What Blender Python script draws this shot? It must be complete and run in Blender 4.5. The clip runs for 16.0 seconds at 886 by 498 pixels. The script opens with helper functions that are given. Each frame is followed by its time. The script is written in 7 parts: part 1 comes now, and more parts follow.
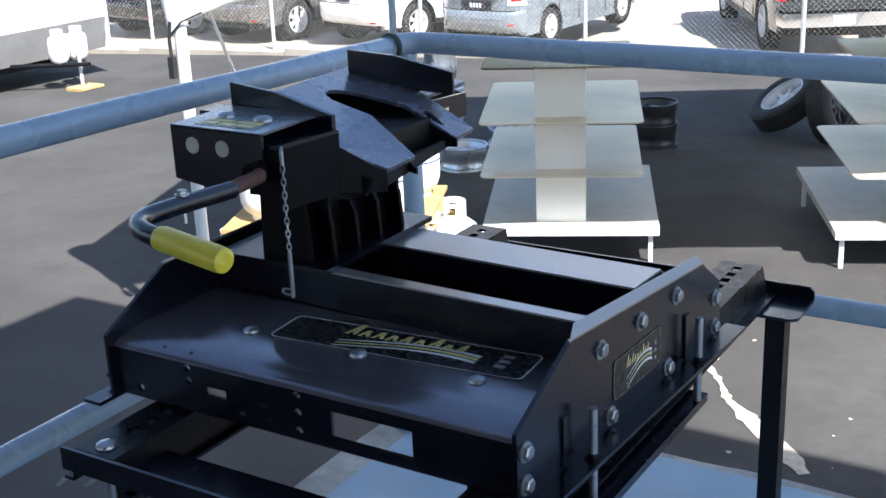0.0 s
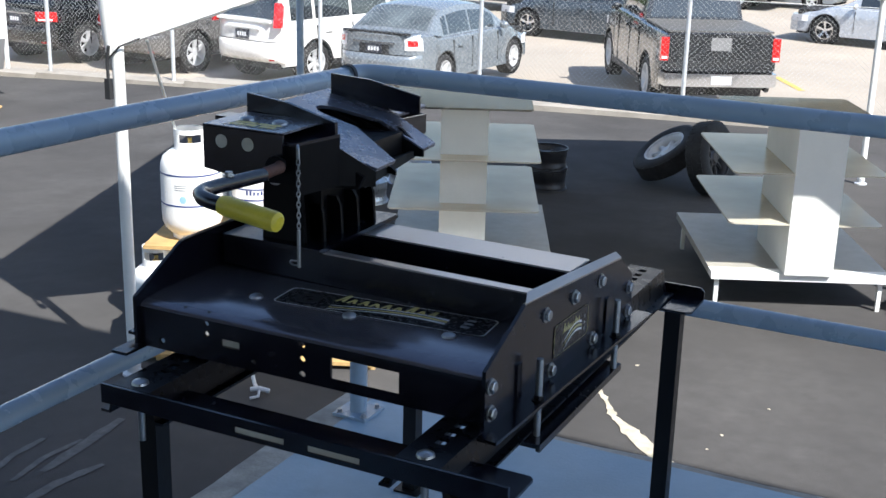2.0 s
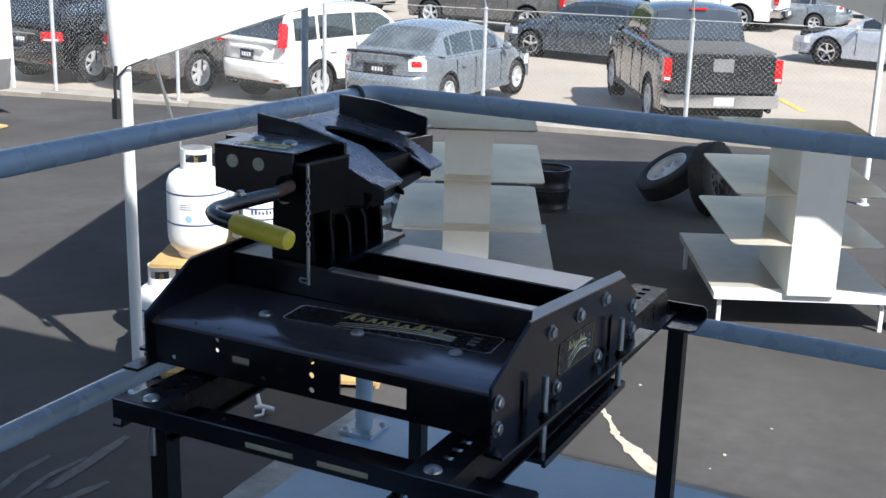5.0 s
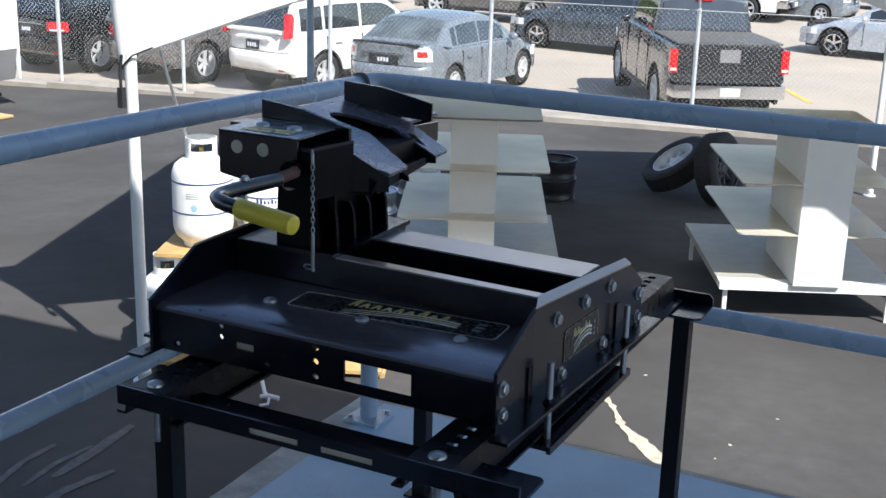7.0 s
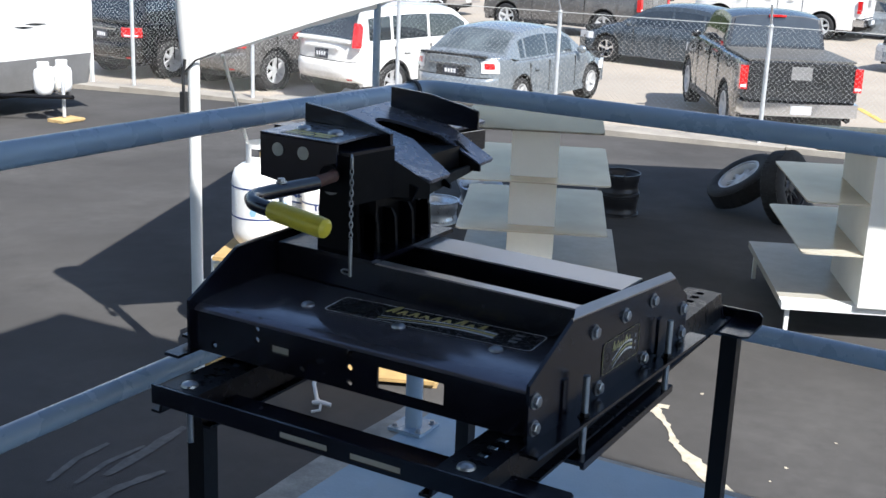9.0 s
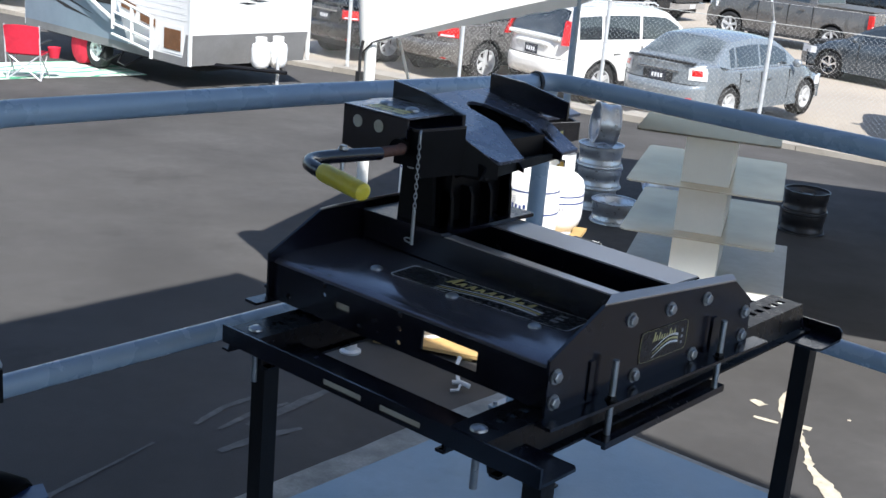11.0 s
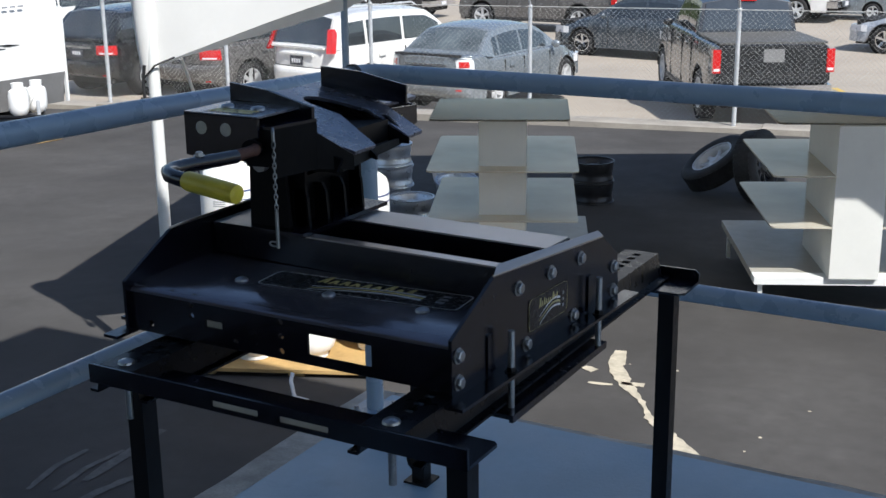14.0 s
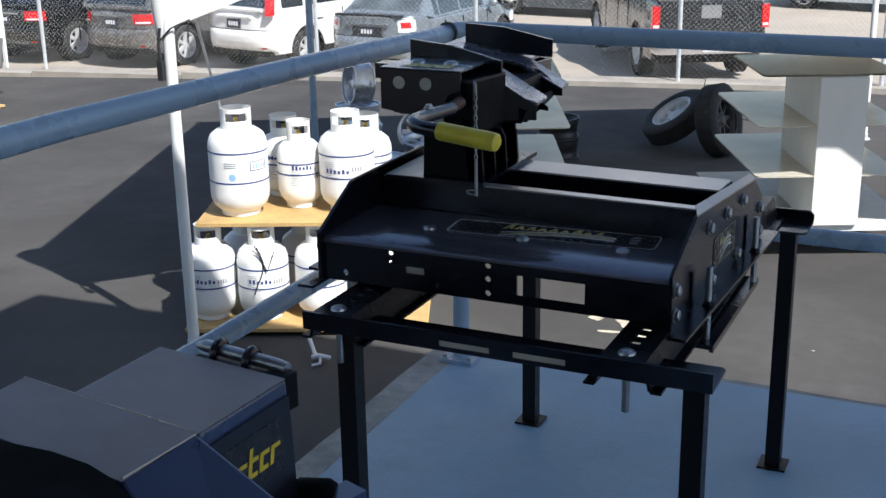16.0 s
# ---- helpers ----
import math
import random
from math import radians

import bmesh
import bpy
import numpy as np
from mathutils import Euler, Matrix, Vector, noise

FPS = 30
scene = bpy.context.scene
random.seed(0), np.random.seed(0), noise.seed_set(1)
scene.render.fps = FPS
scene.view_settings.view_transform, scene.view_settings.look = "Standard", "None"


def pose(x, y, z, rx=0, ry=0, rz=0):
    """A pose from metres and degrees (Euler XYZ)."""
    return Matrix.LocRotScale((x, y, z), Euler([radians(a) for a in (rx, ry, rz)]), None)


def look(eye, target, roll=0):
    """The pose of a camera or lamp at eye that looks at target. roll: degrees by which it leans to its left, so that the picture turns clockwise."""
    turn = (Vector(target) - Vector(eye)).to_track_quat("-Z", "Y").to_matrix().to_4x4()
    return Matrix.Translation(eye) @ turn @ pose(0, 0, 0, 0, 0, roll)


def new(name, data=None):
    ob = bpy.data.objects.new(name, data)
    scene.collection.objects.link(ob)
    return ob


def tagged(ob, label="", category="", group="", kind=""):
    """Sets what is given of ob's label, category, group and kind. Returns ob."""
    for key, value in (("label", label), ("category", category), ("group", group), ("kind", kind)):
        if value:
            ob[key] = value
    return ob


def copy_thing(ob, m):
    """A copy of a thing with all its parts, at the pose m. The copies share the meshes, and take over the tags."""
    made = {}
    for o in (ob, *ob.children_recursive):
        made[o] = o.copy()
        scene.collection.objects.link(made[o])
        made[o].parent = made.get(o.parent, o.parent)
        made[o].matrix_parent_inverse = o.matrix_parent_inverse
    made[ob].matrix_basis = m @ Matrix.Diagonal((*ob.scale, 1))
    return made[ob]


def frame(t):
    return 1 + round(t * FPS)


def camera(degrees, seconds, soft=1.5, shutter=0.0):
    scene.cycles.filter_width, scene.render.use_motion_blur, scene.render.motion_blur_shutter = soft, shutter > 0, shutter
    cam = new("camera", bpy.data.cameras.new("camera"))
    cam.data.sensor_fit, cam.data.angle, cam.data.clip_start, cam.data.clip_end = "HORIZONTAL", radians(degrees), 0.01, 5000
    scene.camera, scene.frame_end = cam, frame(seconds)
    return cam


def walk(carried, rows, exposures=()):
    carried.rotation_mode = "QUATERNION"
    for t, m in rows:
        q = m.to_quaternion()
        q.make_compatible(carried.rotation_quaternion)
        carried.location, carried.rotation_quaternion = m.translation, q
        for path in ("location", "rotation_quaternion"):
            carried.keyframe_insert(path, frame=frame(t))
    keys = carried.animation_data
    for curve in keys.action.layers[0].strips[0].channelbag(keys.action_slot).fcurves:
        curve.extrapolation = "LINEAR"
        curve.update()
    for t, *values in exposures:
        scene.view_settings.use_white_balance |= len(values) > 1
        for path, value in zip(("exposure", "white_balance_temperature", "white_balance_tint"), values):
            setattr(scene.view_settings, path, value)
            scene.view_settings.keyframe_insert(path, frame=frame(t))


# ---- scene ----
cam = camera(39.9, 16.0)
PATH = [
    (0, (0.035, -0.073, 1.592), (-0.978, 1.524, 0.943), -2.5),
    (0.1, (0.037, -0.09, 1.591), (-0.966, 1.52, 0.956), -1.4),
    (0.5, (0.119, -0.262, 1.62), (-0.825, 1.399, 1.031), -0.2),
    (1, (0.111, -0.477, 1.617), (-0.751, 1.212, 0.982), -0.3),
    (1.5, (0.117, -0.542, 1.634), (-0.772, 1.158, 1.068), 0.9),
    (2, (0.117, -0.551, 1.635), (-0.732, 1.163, 1.053), 1.5),
    (2.5, (0.115, -0.576, 1.629), (-0.739, 1.131, 1.031), 1.9),
    (3, (0.114, -0.579, 1.639), (-0.738, 1.145, 1.087), 2.0),
    (3.5, (0.123, -0.597, 1.642), (-0.72, 1.134, 1.103), 1.7),
    (4, (0.121, -0.596, 1.643), (-0.729, 1.131, 1.101), 1.9),
    (4.5, (0.123, -0.598, 1.646), (-0.729, 1.131, 1.112), 2.7),
    (5, (0.125, -0.586, 1.642), (-0.733, 1.135, 1.091), 1.6),
    (5.2, (0.125, -0.592, 1.64), (-0.734, 1.128, 1.089), 1.7),
    (7.3, (0.124, -0.581, 1.631), (-0.743, 1.131, 1.065), 1.6),
    (7.5, (0.12, -0.584, 1.633), (-0.759, 1.122, 1.069), 1.5),
    (8, (0.115, -0.585, 1.633), (-0.764, 1.118, 1.059), 1.8),
    (8.2, (0.118, -0.585, 1.633), (-0.755, 1.122, 1.063), 1.6),
    (10.3, (0.276, -0.438, 1.589), (-0.857, 1.127, 1.074), 3.8),
    (10.5, (0.304, -0.46, 1.602), (-0.815, 1.117, 1.091), 3.3),
    (11, (0.466, -0.483, 1.632), (-0.767, 0.983, 1.058), 5.1),
    (11.5, (0.574, -0.415, 1.64), (-0.736, 0.994, 1.096), 6.1),
    (12, (0.727, -0.229, 1.633), (-0.749, 0.987, 1.048), 7.5),
    (12.5, (0.792, -0.119, 1.64), (-0.638, 1.167, 1.089), 6.5),
    (13, (0.715, -0.25, 1.64), (-0.61, 1.156, 1.123), 5.0),
    (13.5, (0.531, -0.438, 1.577), (-0.539, 1.153, 1.011), 0.8),
    (14, (0.3, -0.531, 1.563), (-0.652, 1.142, 1.021), -0.7),
    (14.5, (0.094, -0.653, 1.554), (-0.671, 1.101, 0.974), 1.3),
    (15, (-0.068, -0.808, 1.556), (-0.775, 0.961, 0.947), -1.6),
    (15.5, (-0.128, -0.855, 1.569), (-0.902, 0.886, 0.962), -1.5),
    (16, (-0.127, -0.899, 1.576), (-0.941, 0.826, 0.972), -1.0),
]
EXPOSURES = [(0.0, 1.46, 6020, 10), (0.6, 1.29, 6020, 10), (1.0, 1.12, 6020, 10), (2.0, 0.98, 6020, 10), (3.5, 0.91, 6020, 10), (4.5, 0.81, 6020, 10), (10.5, 0.85, 6020, 10), (11.5, 0.82, 6020, 10), (12.5, 0.65, 6020, 10), (13.0, 0.4, 6020, 10), (13.5, 0.05, 6020, 10), (14.0, 0.33, 6020, 10), (14.5, 0.56, 6020, 10), (15.5, 0.65, 6020, 10), (16.0, 0.62, 6020, 10)]
walk(cam, [(t, look(eye, target, roll)) for t, eye, target, roll in PATH], EXPOSURES)

# ---------------------------------------------------------------- light


def gz(x, y):
    """Height of the yard, which falls gently away from the platform; 0 is the platform's deck."""
    behind = (x + 13.1) * -0.169 + (y - 12.8) * 0.9857          # metres past the fence line
    return -0.90 - 0.033 * (min(max(math.hypot(x, y), 6.0), 20.0) - 6.0) - 0.11 * min(max(behind, 0.0), 2.5)


SUN_DIR = Vector((0.785, -0.42, 1.0)).normalized()
world = bpy.data.worlds.new("sky")
scene.world = world
world.use_nodes = True
wn = world.node_tree.nodes
sky = wn.new("ShaderNodeTexSky")
sky.sky_type, sky.sun_disc = "NISHITA", False
sky.sun_elevation = math.asin(SUN_DIR.z)
sky.sun_rotation = math.atan2(SUN_DIR.x, SUN_DIR.y)
wn["Background"].inputs[1].default_value = 0.1
world.node_tree.links.new(sky.outputs[0], wn["Background"].inputs[0])
sun = new("sun", bpy.data.lights.new("sun", "SUN"))
sun.data.energy, sun.data.angle, sun.data.color = 5.0, radians(0.53), (1.0, 0.94, 0.85)
sun.matrix_world = look(SUN_DIR * 40, (0, 0, 0))


# ---------------------------------------------------------------- materials
def mat(name, base, rough=0.6, metal=0.0, vary=0.12, scale=6.0, bump=0.0, bscale=60.0, tint=None, stain=0.0, coat=0.0, spec=0.5, obj=False, rvary=0.1):
    """A surface with colour variation at two scales, roughness variation and fine relief."""
    m = bpy.data.materials.new(name)
    m.use_nodes = True
    nt = m.node_tree
    n, l = nt.nodes, nt.links
    b = n["Principled BSDF"]
    b.inputs["Metallic"].default_value = metal
    b.inputs["Coat Weight"].default_value = coat
    b.inputs["Specular IOR Level"].default_value = spec
    if obj:
        pos = n.new("ShaderNodeTexCoord").outputs["Object"]
    else:
        pos = n.new("ShaderNodeNewGeometry").outputs["Position"]

    def noise_at(s, detail=6.0, r=0.6):
        t = n.new("ShaderNodeTexNoise")
        t.inputs["Scale"].default_value, t.inputs["Detail"].default_value, t.inputs["Roughness"].default_value = s, detail, r
        l.new(pos, t.inputs["Vector"])
        return t.outputs["Fac"]

    def ramp(fac, lo, hi, a, c):
        r = n.new("ShaderNodeMapRange")
        r.inputs[1].default_value, r.inputs[2].default_value, r.inputs[3].default_value, r.inputs[4].default_value = lo, hi, a, c
        l.new(fac, r.inputs[0])
        return r.outputs[0]

    def mix(fac, a, c, blend="MIX"):
        x = n.new("ShaderNodeMix")
        x.data_type, x.blend_type = "RGBA", blend
        for k, v in ((6, a), (7, c)):
            if isinstance(v, tuple):
                x.inputs[k].default_value = (*v, 1)
            else:
                l.new(v, x.inputs[k])
        if isinstance(fac, float):
            x.inputs[0].default_value = fac
        else:
            l.new(fac, x.inputs[0])
        return x.outputs[2]

    dark = tuple(c * (1 - vary) for c in base)
    light = tuple(min(1, c * (1 + vary)) for c in base)
    col = mix(ramp(noise_at(scale), 0.35, 0.65, 0.0, 1.0), dark, light)
    fine = ramp(noise_at(scale * 14, 4), 0.3, 0.7, 0.0, 1.0)
    col = mix(fine, mix(0.5, col, dark), col)
    if tint:
        col = mix(ramp(noise_at(scale * 0.23, 5), 0.45, 0.7, 0.0, 0.8), col, tint)
    if stain:
        col = mix(ramp(noise_at(scale * 2.1, 8, 0.7), 0.58, 0.75, 0.0, stain), col, tuple(c * 0.45 for c in base))
    l.new(col, b.inputs["Base Color"])
    l.new(ramp(noise_at(scale * 3.1), 0.3, 0.7, max(0.02, rough - rvary), min(1, rough + rvary)), b.inputs["Roughness"])
    if bump:
        bp = n.new("ShaderNodeBump")
        bp.inputs["Strength"].default_value, bp.inputs["Distance"].default_value = bump, 0.004
        l.new(noise_at(bscale, 4), bp.inputs["Height"])
        l.new(bp.outputs[0], b.inputs["Normal"])
    return m


M = {}
M["asphalt"] = mat("asphalt", (0.077, 0.074, 0.072), 0.9, spec=0.12, vary=0.24, scale=0.7, bump=0.8, bscale=140, tint=(0.098, 0.093, 0.088), stain=0.42)
M["lot"] = mat("pale_lot_paving", (0.38, 0.33, 0.27), 0.9, vary=0.1, scale=0.5, bump=0.5, bscale=120, tint=(0.32, 0.285, 0.24), stain=0.3)
M["kerb"] = mat("kerb_concrete", (0.34, 0.31, 0.265), 0.9, vary=0.18, scale=2.5, bump=0.6, bscale=80, stain=0.5)
M["deck"] = mat("painted_deck", (0.3, 0.42, 0.52), 0.5, vary=0.1, scale=2.0, bump=0.3, bscale=90, stain=0.3)
M["deck_edge"] = mat("worn_concrete_edge", (0.42, 0.39, 0.34), 0.9, vary=0.3, scale=9, bump=0.9, bscale=60, stain=0.6)
M["rail"] = mat("grey_blue_pipe_paint", (0.31, 0.4, 0.5), 0.28, spec=0.8, vary=0.05, scale=3, bump=0.08, bscale=70, rvary=0.05)
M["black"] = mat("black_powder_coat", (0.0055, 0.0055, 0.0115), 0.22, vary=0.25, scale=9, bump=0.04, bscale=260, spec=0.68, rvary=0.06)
M["rail_steel"] = mat("black_rail_paint", (0.006, 0.0065, 0.01), 0.3, vary=0.3, scale=12, bump=0.06, bscale=220, spec=0.22, rvary=0.08)
# black plate whose pale blue metal base imitates the sky reflected in it
M["sheen"] = mat("black_plate_sheen", (0.165, 0.18, 0.235), 0.26, metal=0.55, vary=0.12, scale=5, bump=0.03, bscale=200, spec=1.0, rvary=0.06)
# pale metal that puts the reflected sky into the rail tops' colour
M["rail_sheen"] = mat("pale_rail_sheen", (0.5, 0.47, 0.45), 0.3, metal=0.7, vary=0.03, scale=2, spec=1.0, rvary=0.03)
# pale metal standing in for bright reflections along black flanges and folds
M["flange"] = mat("pale_edge_gleam", (0.46, 0.41, 0.37), 0.3, metal=0.75, vary=0.05, scale=2, spec=1.0, rvary=0.04)
M["insert"] = mat("pale_slot_filler", (0.5, 0.47, 0.4), 0.7, vary=0.1, scale=20, stain=0.2)
M["black_sat"] = mat("black_satin_steel", (0.005, 0.005, 0.0065), 0.38, vary=0.3, scale=12, bump=0.15, bscale=200, spec=0.28)
# darker, duller copy of the black paint; carries the shade on lower parts
M["matte"] = mat("shaded_matte_black", (0.0035, 0.0035, 0.005), 0.5, vary=0.3, scale=12, bump=0.06, bscale=220, spec=0.12)
M["hole"] = mat("black_rubber_jaw", (0.002, 0.002, 0.0022), 0.8, vary=0.2, spec=0.08)
# near-black for seams, and for the shade of undersides, wells and the doorway
M["recess_dark"] = mat("dark_underside", (0.012, 0.012, 0.012), 0.9, vary=0.3)
M["rust"] = mat("rusty_bar", (0.09, 0.035, 0.022), 0.7, vary=0.4, scale=40, bump=0.4, bscale=160, stain=0.6)
M["zinc"] = mat("zinc_plated_bolt", (0.4, 0.41, 0.42), 0.35, metal=0.85, vary=0.15, scale=40, bump=0.1)
M["rimchrome"] = mat("dusty_chrome", (0.66, 0.69, 0.74), 0.34, metal=0.85, vary=0.12, scale=10)
M["chrome"] = mat("chrome", (0.75, 0.77, 0.8), 0.1, metal=1.0, vary=0.05, scale=10)
M["alu"] = mat("silver_alloy", (0.62, 0.63, 0.64), 0.35, metal=0.3, vary=0.08, scale=10)
M["yellow"] = mat("yellow_rubber_grip", (0.72, 0.58, 0.045), 0.36, vary=0.12, scale=25, bump=0.2, bscale=150)
M["galv"] = mat("galvanised_steel", (0.62, 0.64, 0.66), 0.45, metal=0.3, vary=0.12, scale=12)
M["wire"] = mat("galvanised_wire", (0.52, 0.52, 0.5), 0.6, metal=0.0, vary=0.15, scale=4)
M["tank"] = mat("white_cylinder_enamel", (0.87, 0.87, 0.85), 0.35, vary=0.05, scale=7, bump=0.08, stain=0.12)
M["tank_blue"] = mat("blue_print", (0.035, 0.06, 0.2), 0.45, vary=0.15)
M["tank_grey"] = mat("grey_print", (0.3, 0.31, 0.33), 0.5, vary=0.15)
M["brass"] = mat("brass_valve", (0.55, 0.4, 0.12), 0.35, metal=0.9, vary=0.2, scale=40)
M["ply"] = mat("weathered_plywood", (0.5, 0.33, 0.13), 0.75, vary=0.22, scale=5, bump=0.4, bscale=70, stain=0.3)
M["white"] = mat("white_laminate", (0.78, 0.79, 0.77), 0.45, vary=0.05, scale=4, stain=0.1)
M["column"] = mat("white_column_laminate", (0.72, 0.72, 0.68), 0.5, vary=0.04, scale=3, stain=0.08)
# white laminate darkened to carry the tent's shade
M["tabletop"] = mat("shaded_white_laminate", (0.38, 0.36, 0.31), 0.4, vary=0.06, scale=4, stain=0.12)
M["board"] = mat("dull_grey_board", (0.1, 0.098, 0.092), 0.5, vary=0.12, scale=3, stain=0.25)
M["tyre"] = mat("tyre_rubber", (0.02, 0.02, 0.021), 0.75, vary=0.25, scale=15, bump=0.3, bscale=90)
M["rim_dark"] = mat("dark_steel_rim", (0.045, 0.045, 0.05), 0.35, metal=0.5, vary=0.2, scale=10)
M["red"] = mat("red_enamel", (0.55, 0.02, 0.03), 0.3, vary=0.12, scale=8, coat=0.3)
M["redcloth"] = mat("red_canvas", (0.62, 0.02, 0.05), 0.85, vary=0.12, scale=10, bump=0.3, bscale=200)
M["greycloth"] = mat("dark_canvas", (0.06, 0.06, 0.065), 0.85, vary=0.15, scale=10)
M["rv"] = mat("trailer_skin", (0.8, 0.8, 0.78), 0.35, vary=0.03, scale=2)
M["rv_grey"] = mat("trailer_grey_panel", (0.2, 0.2, 0.2), 0.5, vary=0.12, scale=3, stain=0.2)
M["rv_slate"] = mat("trailer_slate_panel", (0.2, 0.25, 0.3), 0.4, vary=0.08, scale=2)
M["wood_dark"] = mat("dark_brown_wood", (0.16, 0.07, 0.025), 0.6, vary=0.2, scale=8)
M["wood_pale"] = mat("pale_timber_block", (0.55, 0.38, 0.17), 0.8, vary=0.2, scale=9)
M["safety"] = mat("yellow_paint", (0.75, 0.5, 0.02), 0.5, vary=0.1)
M["line"] = mat("road_line_paint", (0.6, 0.42, 0.1), 0.8, vary=0.2, scale=5, stain=0.4)
# pale colour for light streaks reflected on the shaded asphalt
M["glint"] = mat("pale_glint_paint", (0.135, 0.132, 0.128), 0.95, vary=0.3, scale=14, stain=0.5)
M["spill"] = mat("dried_white_spill", (0.5, 0.45, 0.35), 0.9, vary=0.25, scale=18, stain=0.6)
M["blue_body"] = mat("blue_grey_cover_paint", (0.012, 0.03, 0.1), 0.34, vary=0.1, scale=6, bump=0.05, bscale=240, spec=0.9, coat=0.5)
# grey-brown for dust and for the overhead reflection on the blue tops
M["dusty_sheen_lid"] = mat("dusty_reflecting_lid", (0.33, 0.27, 0.255), 0.5, vary=0.08, scale=5, bump=0.05, bscale=240, spec=0.6)
# black shelf paint; the grey metal base stands in for its sky sheen
M["shelf_sheen"] = mat("black_sheet_sheen", (0.175, 0.17, 0.2), 0.16, metal=0.6, vary=0.15, scale=6, bump=0.02, bscale=200, spec=1.0, rvary=0.05)
M["pale_blue"] = mat("pale_blue_print", (0.3, 0.5, 0.75), 0.5, vary=0.1)
M["print_gold"] = mat("gold_print", (0.8, 0.68, 0.26), 0.45, vary=0.2, scale=40)
M["print_white"] = mat("pale_print", (0.82, 0.83, 0.85), 0.45, vary=0.15, scale=40)
M["print_dim"] = mat("dim_gold_print", (0.6, 0.54, 0.26), 0.5, vary=0.2, scale=40)
M["print_yellow"] = mat("yellow_print", (0.75, 0.55, 0.03), 0.5, vary=0.1)
M["decal"] = mat("dark_decal_film", (0.018, 0.018, 0.022), 0.25, vary=0.2, scale=30)
M["plate"] = mat("number_plate_dark", (0.03, 0.035, 0.05), 0.4, vary=0.15)
M["lamp_red"] = mat("red_lens", (0.55, 0.015, 0.015), 0.15, vary=0.15, scale=20, coat=0.5, obj=True)
M["lamp_clear"] = mat("clear_lens", (0.75, 0.76, 0.78), 0.12, vary=0.1, scale=20, coat=0.5, obj=True)
M["carglass"] = mat("car_glass", (0.03, 0.036, 0.04), 0.04, vary=0.3, scale=3, coat=1.0, spec=0.9, rvary=0.02)
# car glass with sky and tent reflections put into a pale, mottled base
M["glareglass"] = mat("car_glass_with_glare", (0.11, 0.13, 0.135), 0.05, vary=0.5, scale=2.2, coat=1.0, spec=0.9, rvary=0.02)
M["trim"] = mat("black_plastic_trim", (0.02, 0.02, 0.021), 0.55, vary=0.2, scale=15)
M["wall"] = mat("rendered_wall", (0.32, 0.305, 0.285), 0.9, vary=0.08, scale=1.5, bump=0.4, bscale=60)
M["roofing"] = mat("roof_boards", (0.24, 0.24, 0.235), 0.8, vary=0.1, scale=2)
M["foliage"] = mat("far_foliage", (0.06, 0.085, 0.03), 0.9, vary=0.4, scale=2)


def paint(name, c, metal=0.3):
    return mat(name, c, 0.25, metal=metal, vary=0.04, scale=3, coat=0.8, stain=0.08)


def fabric():
    """White tent cloth that lets part of the sun through."""
    m = mat("white_tent_cloth", (0.82, 0.82, 0.8), 0.8, vary=0.04, scale=3, bump=0.2, bscale=120)
    nt = m.node_tree
    tr = nt.nodes.new("ShaderNodeBsdfTranslucent")
    tr.inputs[0].default_value = (0.8, 0.79, 0.76, 1)
    mx = nt.nodes.new("ShaderNodeMixShader")
    mx.inputs[0].default_value = 0.16
    nt.links.new(nt.nodes["Principled BSDF"].outputs[0], mx.inputs[1])
    nt.links.new(tr.outputs[0], mx.inputs[2])
    nt.links.new(mx.outputs[0], nt.nodes["Material Output"].inputs[0])
    return m


def shelf_glass(name="dusty_veiled_glass", tint=(0.86, 0.87, 0.83), lo=0.64, hi=0.86, ior=1.62):
    """Dusty grey glass: clear, tinted, with a grazing gloss and a film for dust and reflected haze."""
    m = bpy.data.materials.new(name)
    m.use_nodes = True
    n, l = m.node_tree.nodes, m.node_tree.links
    n.remove(n["Principled BSDF"])
    clear = n.new("ShaderNodeBsdfTransparent")
    clear.inputs[0].default_value = (*tint, 1)
    dust = n.new("ShaderNodeBsdfDiffuse")
    gloss = n.new("ShaderNodeBsdfGlossy")
    gloss.inputs["Roughness"].default_value = 0.14
    gloss.inputs[0].default_value = (0.9, 0.8, 0.66, 1)
    geo = n.new("ShaderNodeNewGeometry")
    t = n.new("ShaderNodeTexNoise")
    t.inputs["Scale"].default_value, t.inputs["Detail"].default_value = 2.2, 7
    l.new(geo.outputs["Position"], t.inputs["Vector"])
    r = n.new("ShaderNodeMapRange")
    r.inputs[1].default_value, r.inputs[2].default_value, r.inputs[3].default_value, r.inputs[4].default_value = 0.3, 0.7, lo, hi
    l.new(t.outputs["Fac"], r.inputs[0])
    # pale film colour: dust, and the bright surroundings mirrored in the glass
    dust.inputs[0].default_value = (0.74, 0.69, 0.57, 1)
    a = n.new("ShaderNodeMixShader")
    l.new(r.outputs[0], a.inputs[0])
    l.new(clear.outputs[0], a.inputs[1])
    l.new(dust.outputs[0], a.inputs[2])
    fr = n.new("ShaderNodeFresnel")
    fr.inputs[0].default_value = ior
    c = n.new("ShaderNodeMixShader")
    l.new(fr.outputs[0], c.inputs[0])
    l.new(a.outputs[0], c.inputs[1])
    l.new(gloss.outputs[0], c.inputs[2])
    l.new(c.outputs[0], n["Material Output"].inputs[0])
    return m


